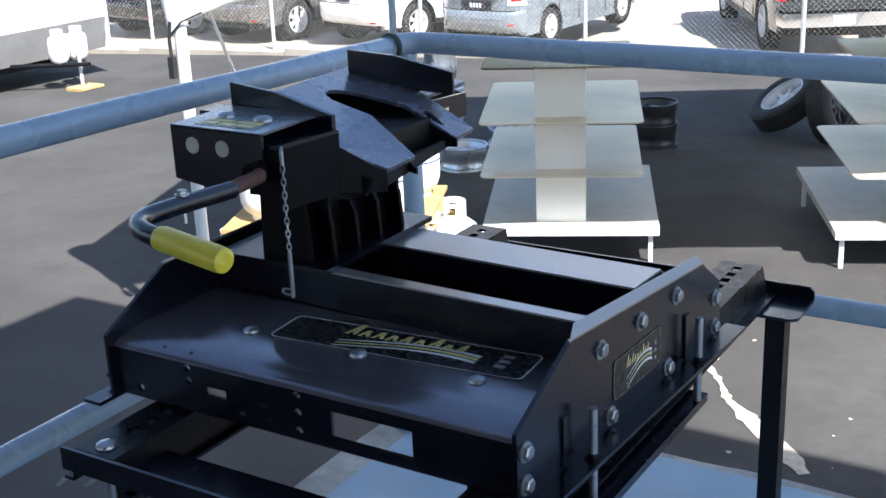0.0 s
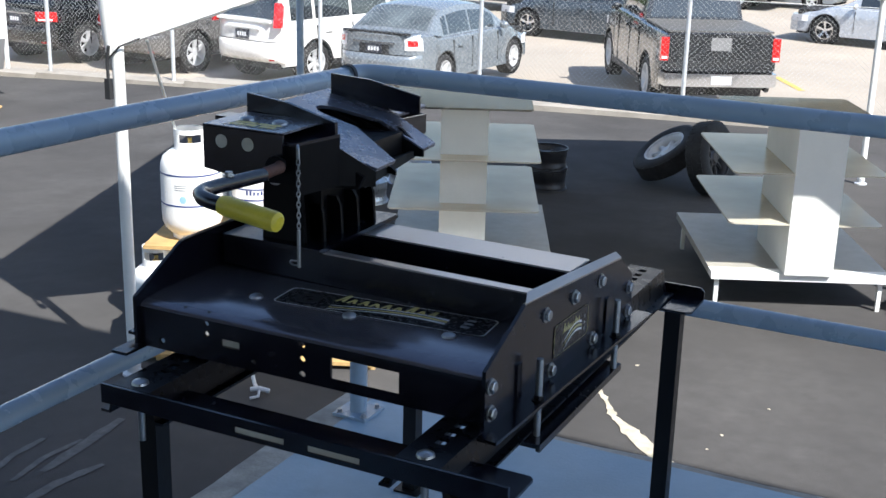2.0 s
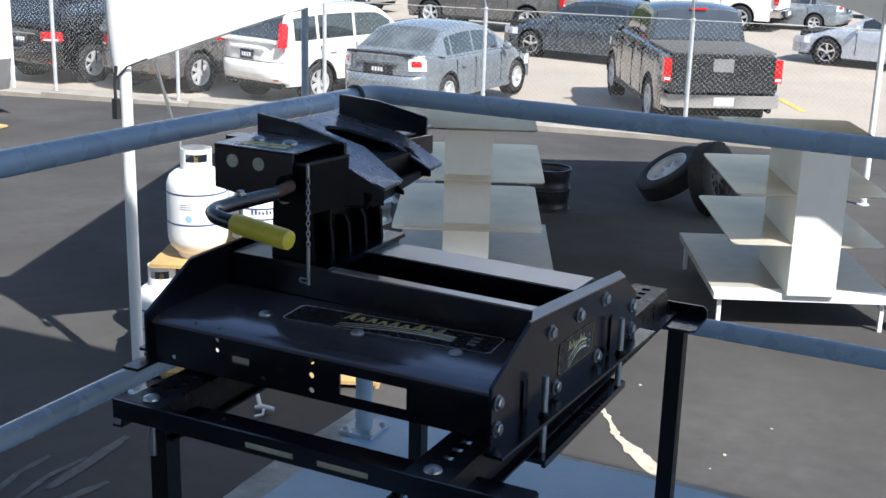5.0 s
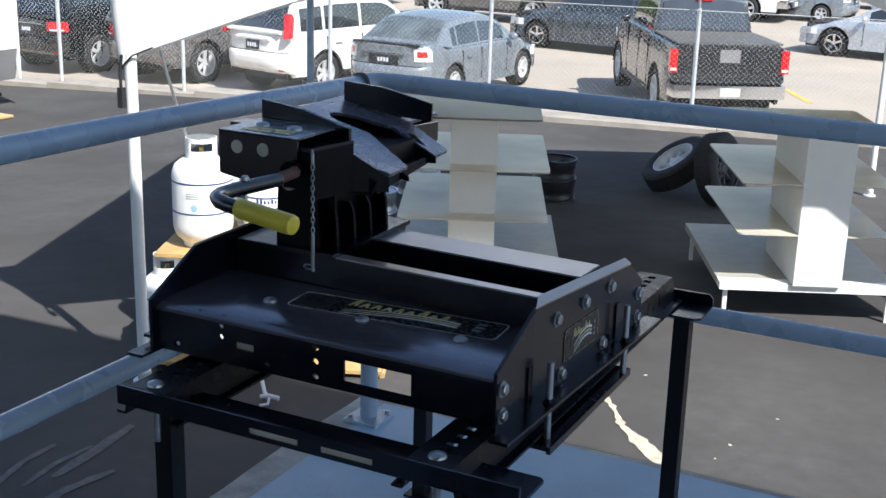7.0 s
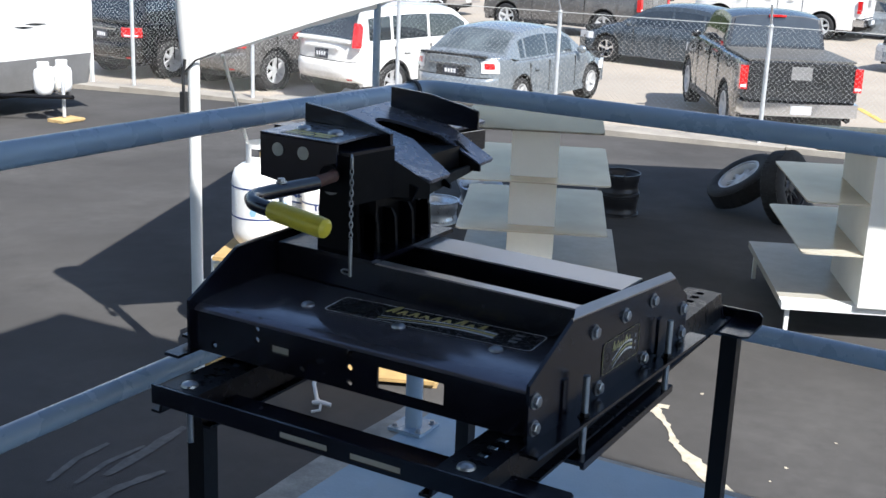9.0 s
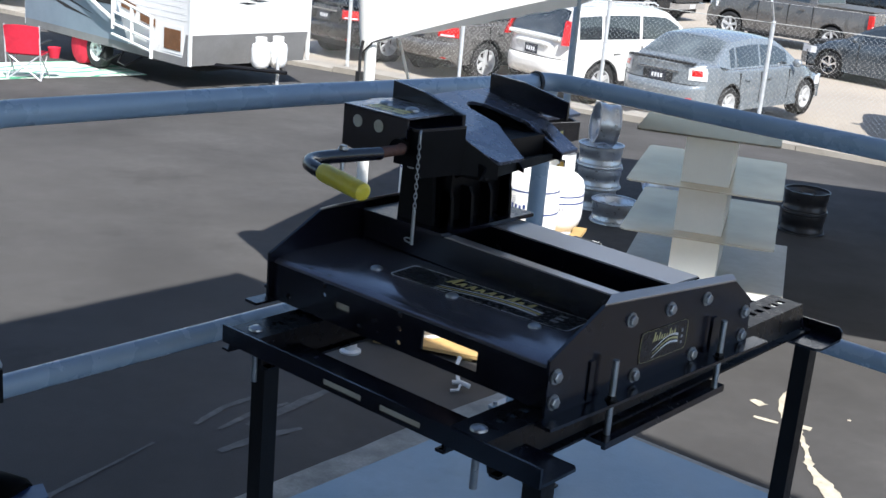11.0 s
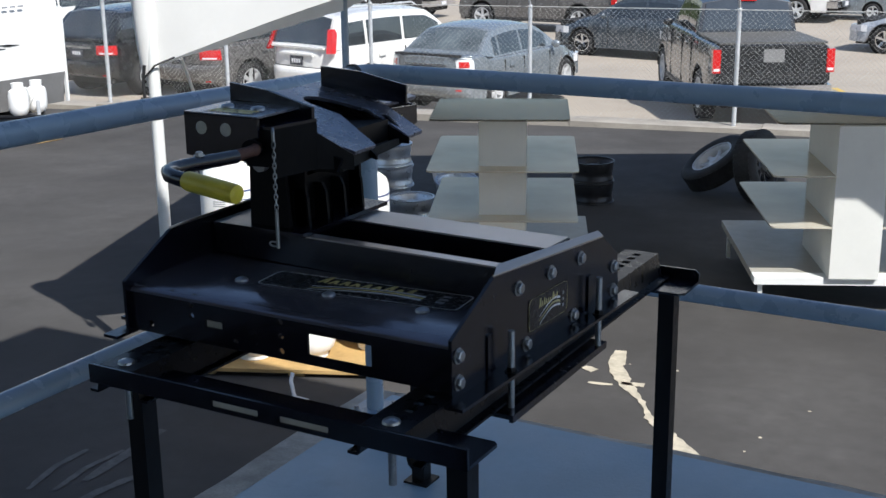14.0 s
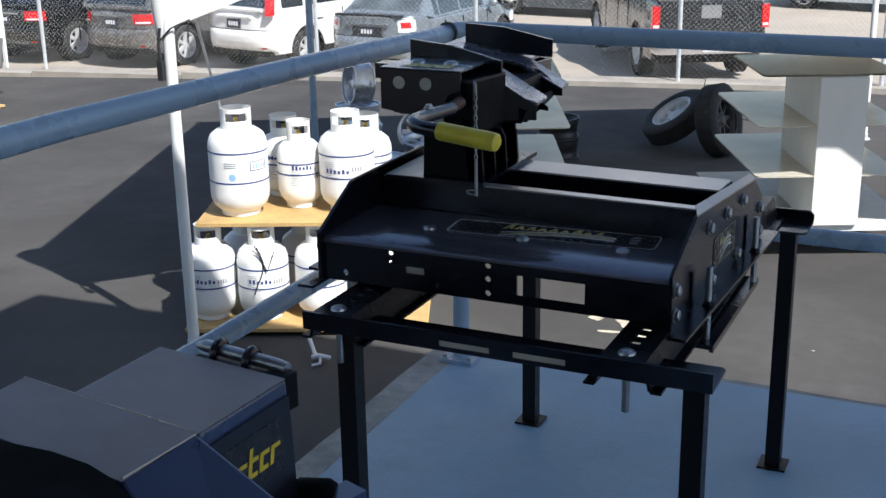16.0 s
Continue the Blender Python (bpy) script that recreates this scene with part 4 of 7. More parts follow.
# ---------------------------------------------------------------- the second machine beside it
def covered_unit():
    t = thing("hitch_cover", "dark blue-grey sheet-metal hitch housing with a yellow printed label", "hitch", m=pose(UX, UY, UZ) @ Matrix.Scale(0.917, 4))

    def shell(name, top, low, mm, label="", bevel=0.006):
        bm = bmesh.new()
        u, d = [bm.verts.new(p) for p in top], [bm.verts.new(p) for p in low]
        bm.faces.new(u)
        bm.faces.new(d[::-1])
        for i in range(len(u)):
            bm.faces.new((u[i], u[(i + 1) % len(u)], d[(i + 1) % len(u)], d[i]))
        bmesh.ops.recalc_face_normals(bm, faces=bm.faces)
        return part(name, bm, M[mm], t, label, bevel=bevel)

    # thin sheet added on a blue top to carry its paler, reflecting tone
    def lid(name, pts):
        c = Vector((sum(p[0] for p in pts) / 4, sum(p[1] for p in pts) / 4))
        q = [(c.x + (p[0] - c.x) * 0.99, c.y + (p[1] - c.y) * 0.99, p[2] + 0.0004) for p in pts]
        shell(name, [(x, y, z + 0.001) for x, y, z in q], q, "dusty_sheen_lid", "grey upper face, dust and overhead reflection in its colour", 0.0)
    # box with a level top, and the hood that falls away in front of it
    far_l, far_r, near_r, near_l = (-0.25, 0.043, 0.0), (-0.029, 0.016, 0.0), (-0.038, -0.161, 0.0), (-0.256, -0.128, 0.0)
    shell("box_body", (near_l, near_r, far_r, far_l), [(p[0] + (0.012 if p[0] > -0.1 else 0), p[1], -0.2) for p in (near_l, near_r, far_r, far_l)], "blue_body", "flat-topped sheet housing", 0.004)
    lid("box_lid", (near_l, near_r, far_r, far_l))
    h = [(-0.352, -0.113, 0.0), (-0.04, -0.163, 0.0), (-0.05, -0.288, -0.004), (-0.36, -0.245, -0.004)]
    shell("hood", h, [(-0.37, -0.115, -0.22), (0.2, -0.172, -0.13), (0.17, -0.37, -0.14), (-0.38, -0.3, -0.22)], "blue_body", "sloping front hood", 0.004)
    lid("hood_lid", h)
    # thin pale beads added as highlights where the folds catch light
    for p, q in (((-0.256, -0.1295), (-0.04, -0.162)), ((-0.254, -0.125), (-0.249, 0.04)), ((-0.352, -0.113), (-0.256, -0.1285)), ((-0.041, -0.165), (-0.051, -0.286))):
        part("gleam_edge", tubed([(p[0], p[1], 0.0006), (q[0], q[1], 0.0006)], 0.0013, 6), M["flange"], t, "pale bead standing in for the highlight on a fold")
    # dark rounded jaw in front of the hood
    rim = [(-0.4, -0.27), (-0.33, -0.276), (-0.24, -0.277), (-0.16, -0.274), (-0.1, -0.282), (-0.05, -0.3), (0.01, -0.335), (0.04, -0.42), (-0.05, -0.52), (-0.3, -0.5), (-0.45, -0.4)]
    part("dark_jaw", prismed(rim, "z", -0.2, 0.006), M["hole"], t, "black rounded jaw plate", bevel=0.012)
    part("side_roller", lathed([(0, -0.03), (0.03, -0.03), (0.036, -0.02), (0.036, 0.02), (0.03, 0.03), (0, 0.03)], 18, pose(-0.005, 0.03, -0.185, 0, 90, 20)), M["hole"], t, "black rubber roller on the side", smooth=True)
    part("skirt", prismed([(0.012, 0.02), (0.045, 0.01), (0.06, 0.06), (0.02, 0.075)], "z", -0.32, -0.165), M["blue_body"], t, bevel=0.008)
    part("knob", lathed([(0, 0), (0.012, 0), (0.016, 0.01), (0.012, 0.022), (0, 0.025)], 14, pose(-0.01, -0.1, -0.168, 0, 90, 0)), M["zinc"], t, "small steel knob", smooth=True)
    side = pose(-0.0325, -0.0725, 0.0, 0, -3.4, -3)
    part("side_panel", prismed([(-0.084, -0.19), (0.08, -0.19), (0.084, -0.02), (-0.08, -0.02)], "x", 0.0, 0.004), M["black"], t, "black side panel", bevel=0.003, m=side)
    d = part("label", prismed([(-0.07, -0.112), (0.062, -0.112), (0.062, -0.04), (-0.07, -0.04)], "x", 0.004, 0.005), M["decal"], t, "dark label with slanted yellow print", m=side)
    for i, hh in enumerate((0.024, 0.024, 0.038, 0.024, 0.024)):
        y = -0.066 + i * 0.0235
        bm = prismed([(y, -0.094), (y + 0.007, -0.094), (y + 0.007 + hh * 0.28, -0.094 + hh), (y + hh * 0.28, -0.094 + hh)], "x", 0.005, 0.0058)
        for z in ((-0.094, -0.075) if i != 4 else (-0.075,)):
            k = (z + 0.094) * 0.28
            prism(bm, [(y + k + 0.003, z), (y + k + 0.0195, z), (y + k + 0.0205, z + 0.0055), (y + k + 0.004, z + 0.0055)], "x", 0.005, 0.0058)
        part("print_bar", bm, M["print_yellow"], d)
    # pull pin in its two loops along the far edge
    part("pull_pin", tubed([(-0.2, 0.063, 0.004), (-0.185, 0.061, 0.006), (-0.06, 0.046, 0.003), (-0.042, 0.043, 0.002)], [0.005, 0.009, 0.0095, 0.008], 14), M["zinc"], t, "bright steel pull pin", smooth=True)
    for x in (-0.162, -0.105):
        part("pin_bracket", tubed(arc((x, 0.062 - (x + 0.185) * 0.13, 0.0), 0.015, -20, 200, 10, "yz"), 0.0065, 8), M["black"], t, smooth=True)
    part("hinge_bar", prismed([(-0.21, 0.044), (-0.06, 0.024), (-0.055, 0.048), (-0.205, 0.07)], "z", -0.06, -0.012), M["matte"], t, bevel=0.006)
    part("corner_block", prismed([(-0.07, 0.022), (-0.034, 0.017), (-0.03, 0.045), (-0.06, 0.05)], "z", -0.05, 0.0), M["matte"], t, bevel=0.008)
    part("pedestal", boxed(-0.28, -0.08, -0.3, -0.1, (DZ - UZ) / 0.917, -0.18), M["black_sat"], t, bevel=0.01)
    return t


UX, UY, UZ = -0.847, 0.2215, 0.99
covered_unit()


# ---------------------------------------------------------------- gas cylinders on their plank rack
def cylinder(h=0.61, r=0.157, kind="a"):
    """A gas cylinder standing on its foot ring, with collar and valve."""
    t = thing("gas_cylinder", "white-enamelled steel propane cylinder with blue printed bands", "cylinder", "gas cylinders on the rack")
    hs = h - 0.13                         # shoulder height
    prof = [(r * 0.62, 0.0), (r * 0.66, 0.004), (r * 0.66, 0.03), (r * 0.72, 0.034), (r * 0.9, 0.062), (r * 0.985, 0.1), (r, 0.13), (r, hs - 0.09), (r * 0.985, hs - 0.06), (r * 0.9, hs - 0.022), (r * 0.68, hs + 0.006), (r * 0.35, hs + 0.018), (0, hs + 0.02)]
    part("body", lathed(prof, 32), M["tank"], t, smooth=True)
    # collar: an open ring with two windows
    bm = bmesh.new()
    ro, ri, z0, z1 = r * 0.52, r * 0.5, hs + 0.008, hs + 0.125
    n = 32
    for i in range(n):
        a0, a1 = 2 * math.pi * i / n, 2 * math.pi * (i + 1) / n
        deg = 360 * (i + 0.5) / n
        spans = [(z0, z1)]
        if 230 < deg < 310:
            spans = [(z0, z0 + 0.05), (z1 - 0.024, z1)]
        if 50 < deg < 130:
            spans = [(z1 - 0.035, z1)]
        for s0, s1 in spans:
            q = [(math.cos(a0), math.sin(a0)), (math.cos(a1), math.sin(a1))]
            prism(bm, [(q[0][0] * ri, q[0][1] * ri), (q[0][0] * ro, q[0][1] * ro), (q[1][0] * ro, q[1][1] * ro), (q[1][0] * ri, q[1][1] * ri)], "z", s0, s1)
    part("collar", bm, M["tank"], t, "rolled steel guard collar")
    v = part("valve", lathed([(0, hs + 0.018), (0.016, hs + 0.018), (0.016, hs + 0.04), (0.011, hs + 0.044), (0.011, hs + 0.075), (0, hs + 0.075)], 12), M["brass"], t, "brass valve", smooth=True)
    part("outlet", tubed([(0, 0, hs + 0.05), (0, -0.04, hs + 0.05)], 0.011, 10), M["brass"], v, smooth=True)
    part("hand_wheel", lathed([(0, hs + 0.075), (0.022, hs + 0.075), (0.024, hs + 0.085), (0.02, hs + 0.092), (0, hs + 0.092)], 12), M["trim"], v, smooth=True)
    # weld bands and printed marks
    for z in (0.2, hs - 0.11):
        part("band", lathed([(r, z), (r + 0.0012, z), (r + 0.0012, z + 0.0085), (r, z + 0.0085)], 32, close=True), M["tank_blue"], t, "thin blue band", smooth=True)

    def mark(deg, z0, z1, wdeg, mm, nm):
        bm = bmesh.new()
        k = max(1, int(wdeg / 6))
        for i in range(k):
            a0 = radians(deg + wdeg * i / k)
            a1 = radians(deg + wdeg * (i + 1) / k)
            prism(bm, [(math.cos(a0) * (r + 0.0003), math.sin(a0) * (r + 0.0003)), (math.cos(a0) * (r + 0.0014), math.sin(a0) * (r + 0.0014)), (math.cos(a1) * (r + 0.0014), math.sin(a1) * (r + 0.0014)), (math.cos(a1) * (r + 0.0003), math.sin(a1) * (r + 0.0003))], "z", z0, z1)
        part(nm, bm, M[mm], t)
    if kind == "a":
        for z, dz in ((hs - 0.155, 0.004), (hs - 0.205, 0.004)):
            mark(-70, z, z + dz, 36, "tank_blue", "logo_outline")
        for i in range(5):
            mark(-66 + i * 6.5, hs - 0.195, hs - 0.17, 4, "pale_blue", "logo_bar")
        for d in (-71.5, -34):
            mark(d, hs - 0.205, hs - 0.151, 1.6, "tank_blue", "logo_outline")
        for k in range(5):
            w = 13 * math.sqrt(1 - ((k - 2) / 2.6) ** 2)
            mark(-106 - w / 2, 0.222 + k * 0.0075, 0.2295 + k * 0.0075, w, "pale_blue", "round_mark")
        for i in range(3):
            mark(-122, hs - 0.16 - i * 0.012, hs - 0.156 - i * 0.012, 24, "tank_grey", "print_line")
    else:
        rp = random.Random(11)
        for i in range(9):
            mark(-128 + rp.uniform(0, 3), hs - 0.14 - i * 0.0105, hs - 0.138 - i * 0.0105, rp.uniform(14, 30), "tank_grey", "print_line")
        for i in range(6):
            mark(-122 + i * 9, 0.234, 0.234 + rp.uniform(0.016, 0.03), 5, "tank_blue", "print_block")
        for i in range(4):
            mark(-66 + i * 6, hs - 0.19, hs - 0.166, 3.4, "tank_grey", "print_block")
    return t


RK = math.degrees(math.atan2(0.40, 0.92))    # lie of the rack in plan
rack_m = pose(-3.93, 4.645, gz(-4, 4.6), 0, 0, RK)


def rack():
    t = thing("cylinder_rack", "two-tier plank rack of weathered plywood on timber blocks", "rack", m=rack_m)
    for z, x0, x1, y0, y1 in ((0.03, -0.345, 0.98, -0.36, 0.62), (0.60, -0.27, 0.78, -0.24, 0.58)):
        part("shelf_board", boxed(x0, x1, y0, y1, z, z + 0.02), M["ply"], t, "sun-bleached plywood sheet", bevel=0.003)
    for x in (-0.2, 0.3, 0.9):
        part("timber_batten", boxed(x, x + 0.09, -0.33, 0.58, 0.0, 0.029), M["wood_pale"], t, bevel=0.004)
    for x, y in ((-0.2, 0.5), (0.7, 0.55), (0.25, 0.56)):
        part("prop", boxed(x, x + 0.06, y - 0.06, y, 0.051, 0.599), M["wood_pale"], t, bevel=0.003)
    return t


rack()
big_a = cylinder(0.605, 0.164, "a")
small_b = cylinder(0.5, 0.128, "b")
big_b = cylinder(0.565, 0.155, "b")
mid_b = cylinder(0.48, 0.15, "b")
low_b = cylinder(0.548, 0.143, "b")


def put(ob, x, y, z, rot):
    return copy_thing(ob, rack_m @ pose(x, y, z, 0, 0, rot))


rnd = random.Random(5)
low = [(-0.23, -0.14), (0.07, -0.15), (0.39, -0.13), (0.72, 0.05), (-0.1, 0.3), (0.25, 0.31), (0.8, 0.6), (0.72, 0.32), (0.45, 0.4)]
for i, (x, y) in enumerate(low):
    turn = rnd.uniform(-25, 20)
    if i == 0:
        low_b.matrix_basis = rack_m @ pose(x, y, 0.05, 0, 0, turn)
    else:
        put(low_b if i < 3 else mid_b, x, y, 0.05, turn)
big_a.matrix_basis = rack_m @ pose(-0.055, -0.015, 0.62, 0, 0, 14)
big_b.matrix_basis = rack_m @ pose(0.54, 0.06, 0.62, 0, 0, -8)
small_b.matrix_basis = rack_m @ pose(0.265, 0.13, 0.62, 0, 0, 20)
mid_b.matrix_basis = rack_m @ pose(0.14, 0.40, 0.62, 0, 0, 0)
put(mid_b, 0.62, 0.40, 0.62, -20)
# slack cord hanging over one cylinder
bm = bmesh.new()
cord = [(0.07 + 0.03 * math.sin(k * 0.7), -0.3 - 0.006 * math.cos(k), 0.5 - 0.045 * k) for k in range(7)]
tube(bm, cord, 0.004, 6)
tube(bm, [(0.05, -0.27, 0.5), (0.12, -0.3, 0.36), (0.16, -0.28, 0.47)], 0.004, 6)
solid("cord", bm, M["trim"], "thin dark cord hung over a cylinder", "cord", m=rack_m, smooth=True)
bm = bmesh.new()
tube(bm, [(-3.37, 4.3, -0.80), (-3.36, 4.27, -0.83), (-3.29, 4.2, -0.875), (-3.23, 4.15, -0.872)], 0.011, 8)
tube(bm, [(-3.26, 4.12, -0.862), (-3.22, 4.14, -0.855), (-3.17, 4.155, -0.865)], 0.013, 8)
tube(bm, [(-3.22, 4.14, -0.86), (-3.2, 4.1, -0.88), (-3.23, 4.07, -0.885)], 0.008, 8)
solid("tie_down_strap", bm, M["galv"], "pale strap with a steel hook hanging from the rack", "strap", smooth=True)


# ---------------------------------------------------------------- white display tables with glass shelves
def display_unit(m, W, group, cx, cy0, x_left, cw):
    """Local x along the front edge from its corner, y to the back, z over the ground."""
    TZ = 0.255
    t = thing("display_table", "low white laminate display table on short white legs", "table", group, m=m)
    # one top split in two colours: grey for its shade, white where sunlit
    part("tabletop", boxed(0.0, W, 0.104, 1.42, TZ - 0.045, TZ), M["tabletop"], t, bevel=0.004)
    part("sunlit_strip", boxed(0.0, W, 0.0, 0.1, TZ - 0.045, TZ), M["white"], t, "front strip of the top, kept white for its sunlight", bevel=0.004)
    part("table_edge", boxed(0.002, W - 0.002, -0.004, 0.0, TZ - 0.05, TZ - 0.003), M["white"], t, "white front edge band")
    for x, y in ((0.05, 0.05), (W - 0.05, 0.05), (0.05, 1.36), (W - 0.05, 1.36)):
        part("leg", boxed(x - 0.013, x + 0.013, y - 0.013, y + 0.013, -0.01, TZ - 0.045), M["white"], t, bevel=0.003)
    c = thing("shelf_stand", "white box column with dusty glass shelves and a smoked-glass top", "shelf", group, m=m)
    part("column", boxed(cx, cx + cw, cy0, cy0 + 0.8, TZ, TZ + 0.955), M["column"], c, "plain white box column", bevel=0.004)

    def sheet(x0, x1, y0, y1, z, nm, mm, th, lab):
        pts = []
        for cx, cy, a in ((x1 - 0.04, y1 - 0.04, 0), (x0 + 0.04, y1 - 0.04, 90), (x0 + 0.04, y0 + 0.04, 180), (x1 - 0.04, y0 + 0.04, 270)):
            pts += [(px, py) for px, py, _ in arc((cx, cy, 0), 0.04, a, a + 90, 4)]
        part(nm, prismed(pts, "z", z, z + th), M[mm], c, lab)
    sheet(x_left, W - 0.1, -0.03, 1.25, TZ + 0.32, "glass_shelf", "glass", 0.01, "dusty greenish glass shelf with rounded corners")
    sheet(x_left, W - 0.1, -0.03, 1.2, TZ + 0.64, "glass_shelf", "glass", 0.01, "dusty greenish glass shelf with rounded corners")
    sheet(x_left + 0.02, W - 0.16, 0.0, 0.86, TZ + 0.96, "top_board", "smoked", 0.012, "dusty smoked-glass top")
    return t


display_unit(pose(-3.52, 5.98, gz(-3.1, 6.8), 0, 0, 25.0), 1.06, "display tables under the tent", 0.325, 0.13, 0.0, 0.3)
display_unit(pose(-1.62, 6.77, gz(-1.3, 7.4), 0, 0, 25.0), 1.13, "display tables under the tent", 0.45, -0.035, 0.08, 0.3)


# ---------------------------------------------------------------- tent
P1 = Vector((-3.95, 4.05, 0))
TU = Vector((0.873, 0.488, 0))
TV = Vector((-0.4, 0.916, 0))
TW, TD, TH = 5.35, 5.25, 2.76          # width, depth, eave over the ground


def curtain_rise(k, g):
    """How far the lower edge of each side's curtain arches up, g running along that side."""
    if k == 3:
        return 0.0
    if k == 0:
        return 0.57 * math.sin(math.pi / 2 * min(1.0, g / 0.45)) * min(1.0, (1.0 - g) / 0.13)
    return 0.45 * max(0.0, math.sin(math.pi * g)) ** 0.75


def tent():
    t = thing("canopy_tent", "white fabric canopy tent on pale steel poles with corner straps", "tent")
    cs = [P1, P1 + TU * TW, P1 + TU * TW + TV * TD, P1 + TV * TD]
    cs = [Vector((c.x, c.y, gz(c.x, c.y) + TH)) for c in cs]
    apex = (cs[0] + cs[2]) / 2 + Vector((0, 0, 1.5))
    n = 10
    for k in range(4):
        a, b = cs[k], cs[(k + 1) % 4]
        # bellied roof panel
        bm = bmesh.new()
        rows = []
        for i in range(n + 1):
            f = i / n
            row = []
            for j in range(n + 1):
                g = j / n
                p = a.lerp(b, g).lerp(apex, f)
                p.z -= 0.2 * math.sin(math.pi * f) * (1 - 0.5 * math.sin(math.pi * g))
                row.append(bm.verts.new(p))
            rows.append(row)
        for i in range(n):
            for j in range(n):
                bm.faces.new((rows[i][j], rows[i][j + 1], rows[i + 1][j + 1], rows[i + 1][j]))
        bmesh.ops.remove_doubles(bm, verts=bm.verts, dist=1e-4)
        part("roof_panel", bm, M["cloth"], t, smooth=True)
        # curtain hanging from the eave, its lower edge cut to an arch
        bm = bmesh.new()
        k2, m2 = 48, 6
        cols = []
        out = (b - a).normalized().cross(Vector((0, 0, 1)))
        for j in range(k2 + 1):
            g = j / k2
            e = a.lerp(b, g)
            drop = 1.05 - curtain_rise(k, g)
            cols.append([bm.verts.new(e + Vector((0, 0, -drop * i / m2)) + out * (0.014 * math.sin(g * 34 + k) * (i / m2))) for i in range(m2 + 1)])
        for c0, c1 in zip(cols, cols[1:]):
            for i in range(m2):
                bm.faces.new((c0[i], c1[i], c1[i + 1], c0[i + 1]))
        part("side_curtain", bm, M["cloth"], t, "hanging fabric side with an arched lower edge", smooth=True)
    for k, c in enumerate(cs):
        zg = gz(c.x, c.y)
        p = part("pole", tubed([(c.x, c.y, zg + 0.01), (c.x, c.y, c.z)], 0.03 if k != 3 else 0.034, 14), M["white"] if k != 3 else M["rail"], t, smooth=True)
        part("pole_foot", lathed([(0, 0), (0.06, 0), (0.06, 0.012), (0.036, 0.02), (0.036, 0.06), (0, 0.06)], 14, pose(c.x, c.y, zg)), M["galv"], p, smooth=True)
    # gathered skirt and buckled strap on the near pole
    bm = bmesh.new()
    pr = []
    for i in range(9):
        f = i / 8
        pr.append((0.036 + 0.1 * f + 0.008 * math.sin(f * 9), 0.76 + 1.05 * f))
    lathe(bm, pr, 14, pose(P1.x - 0.03, P1.y + 0.0, 0) @ Matrix.Diagonal((0.8, 0.9, 1, 1)))
    part("corner_skirt", bm, M["cloth"], t, "gathered white corner skirt", smooth=True)
    bm = bmesh.new()
    tube(bm, [(P1.x - 0.02, P1.y - 0.04, 0.82), (P1.x - 0.03, P1.y - 0.045, 0.74), (P1.x - 0.028, P1.y - 0.045, 0.66)], 0.008, 8)
    tube(bm, [(P1.x + 0.1, P1.y + 0.05, 0.855), (P1.x + 0.04, P1.y - 0.03, 0.82), (P1.x - 0.02, P1.y - 0.042, 0.76)], 0.005, 8)
    box(bm, P1.x - 0.043, P1.x - 0.012, P1.y - 0.058, P1.y - 0.032, 0.56, 0.66)
    part("strap", bm, M["trim"], t, "black corner strap with buckle")
    part("guy_rope", tubed([(P1.x + 0.1, P1.y + 0.1, 0.84), (-4.07, 4.62, 0.27)], 0.008, 8), M["white"], t, "white guy rope", smooth=True)
    return t


tent()


# ---------------------------------------------------------------- wheels and rims on the yard
def rim_mesh(bm, r, w, m, spokes=6):
    """A pressed wheel: barrel, lips, disc with round openings cut as spokes."""
    lathe(bm, [(r * 0.86, -w / 2 + 0.02), (r * 0.99, -w / 2 + 0.012), (r, -w / 2), (r * 0.93, -w / 2), (r * 0.94, -w * 0.4), (r * 0.93, -w * 0.3), (r * 0.9, -w * 0.24), (r * 0.9, w * 0.06), (r * 0.94, w * 0.12), (r * 0.94, w * 0.4), (r * 0.93, w / 2), (r, w / 2), (r * 0.99, w / 2 - 0.012), (r * 0.88, w / 2 - 0.02), (r * 0.76, w * 0.12), (r * 0.76, -w * 0.1)], 32, m, close=True)
    lathe(bm, [(0, w * 0.3), (r * 0.2, w * 0.3), (r * 0.26, w * 0.22), (r * 0.34, w * 0.2), (r * 0.34, w * 0.14), (0, w * 0.14)], 20, m)
    for k in range(spokes):
        a = 360 / spokes * k
        box(bm, r * 0.3, r * 0.8, -r * 0.11, r * 0.11, w * 0.08, w * 0.17, m @ pose(0, 0, 0, 0, 0, a))
        box(bm, r * 0.3, r * 0.78, -r * 0.05, r * 0.05, w * 0.165, w * 0.22, m @ pose(0, 0, 0, 0, 0, a))


def loose_rim(x, y, z, mm, label, r=0.2, w=0.19, rot=(0, 0, 0), group="stacked rims"):
    bm = bmesh.new()
    rim_mesh(bm, r, w, Matrix.Identity(4), 8)
    return solid("wheel_rim", bm, M[mm], label, "wheel rim", group, smooth=True, m=pose(x, y, z, *rot))


for i in range(3):
    loose_rim(-5.39 + 0.02 * (i % 2), 8.5 + 0.015 * i, gz(-5.4, 8.5) + 0.1 + 0.19 * i, "rimchrome", "bright chrome steel wheel rim lying in a stack", 0.205, 0.185)
loose_rim(-5.36, 8.5, gz(-5.4, 8.5) + 0.76, "rimchrome", "chrome wheel rim standing upright on the stack", 0.19, 0.185, rot=(84, 0, -42))
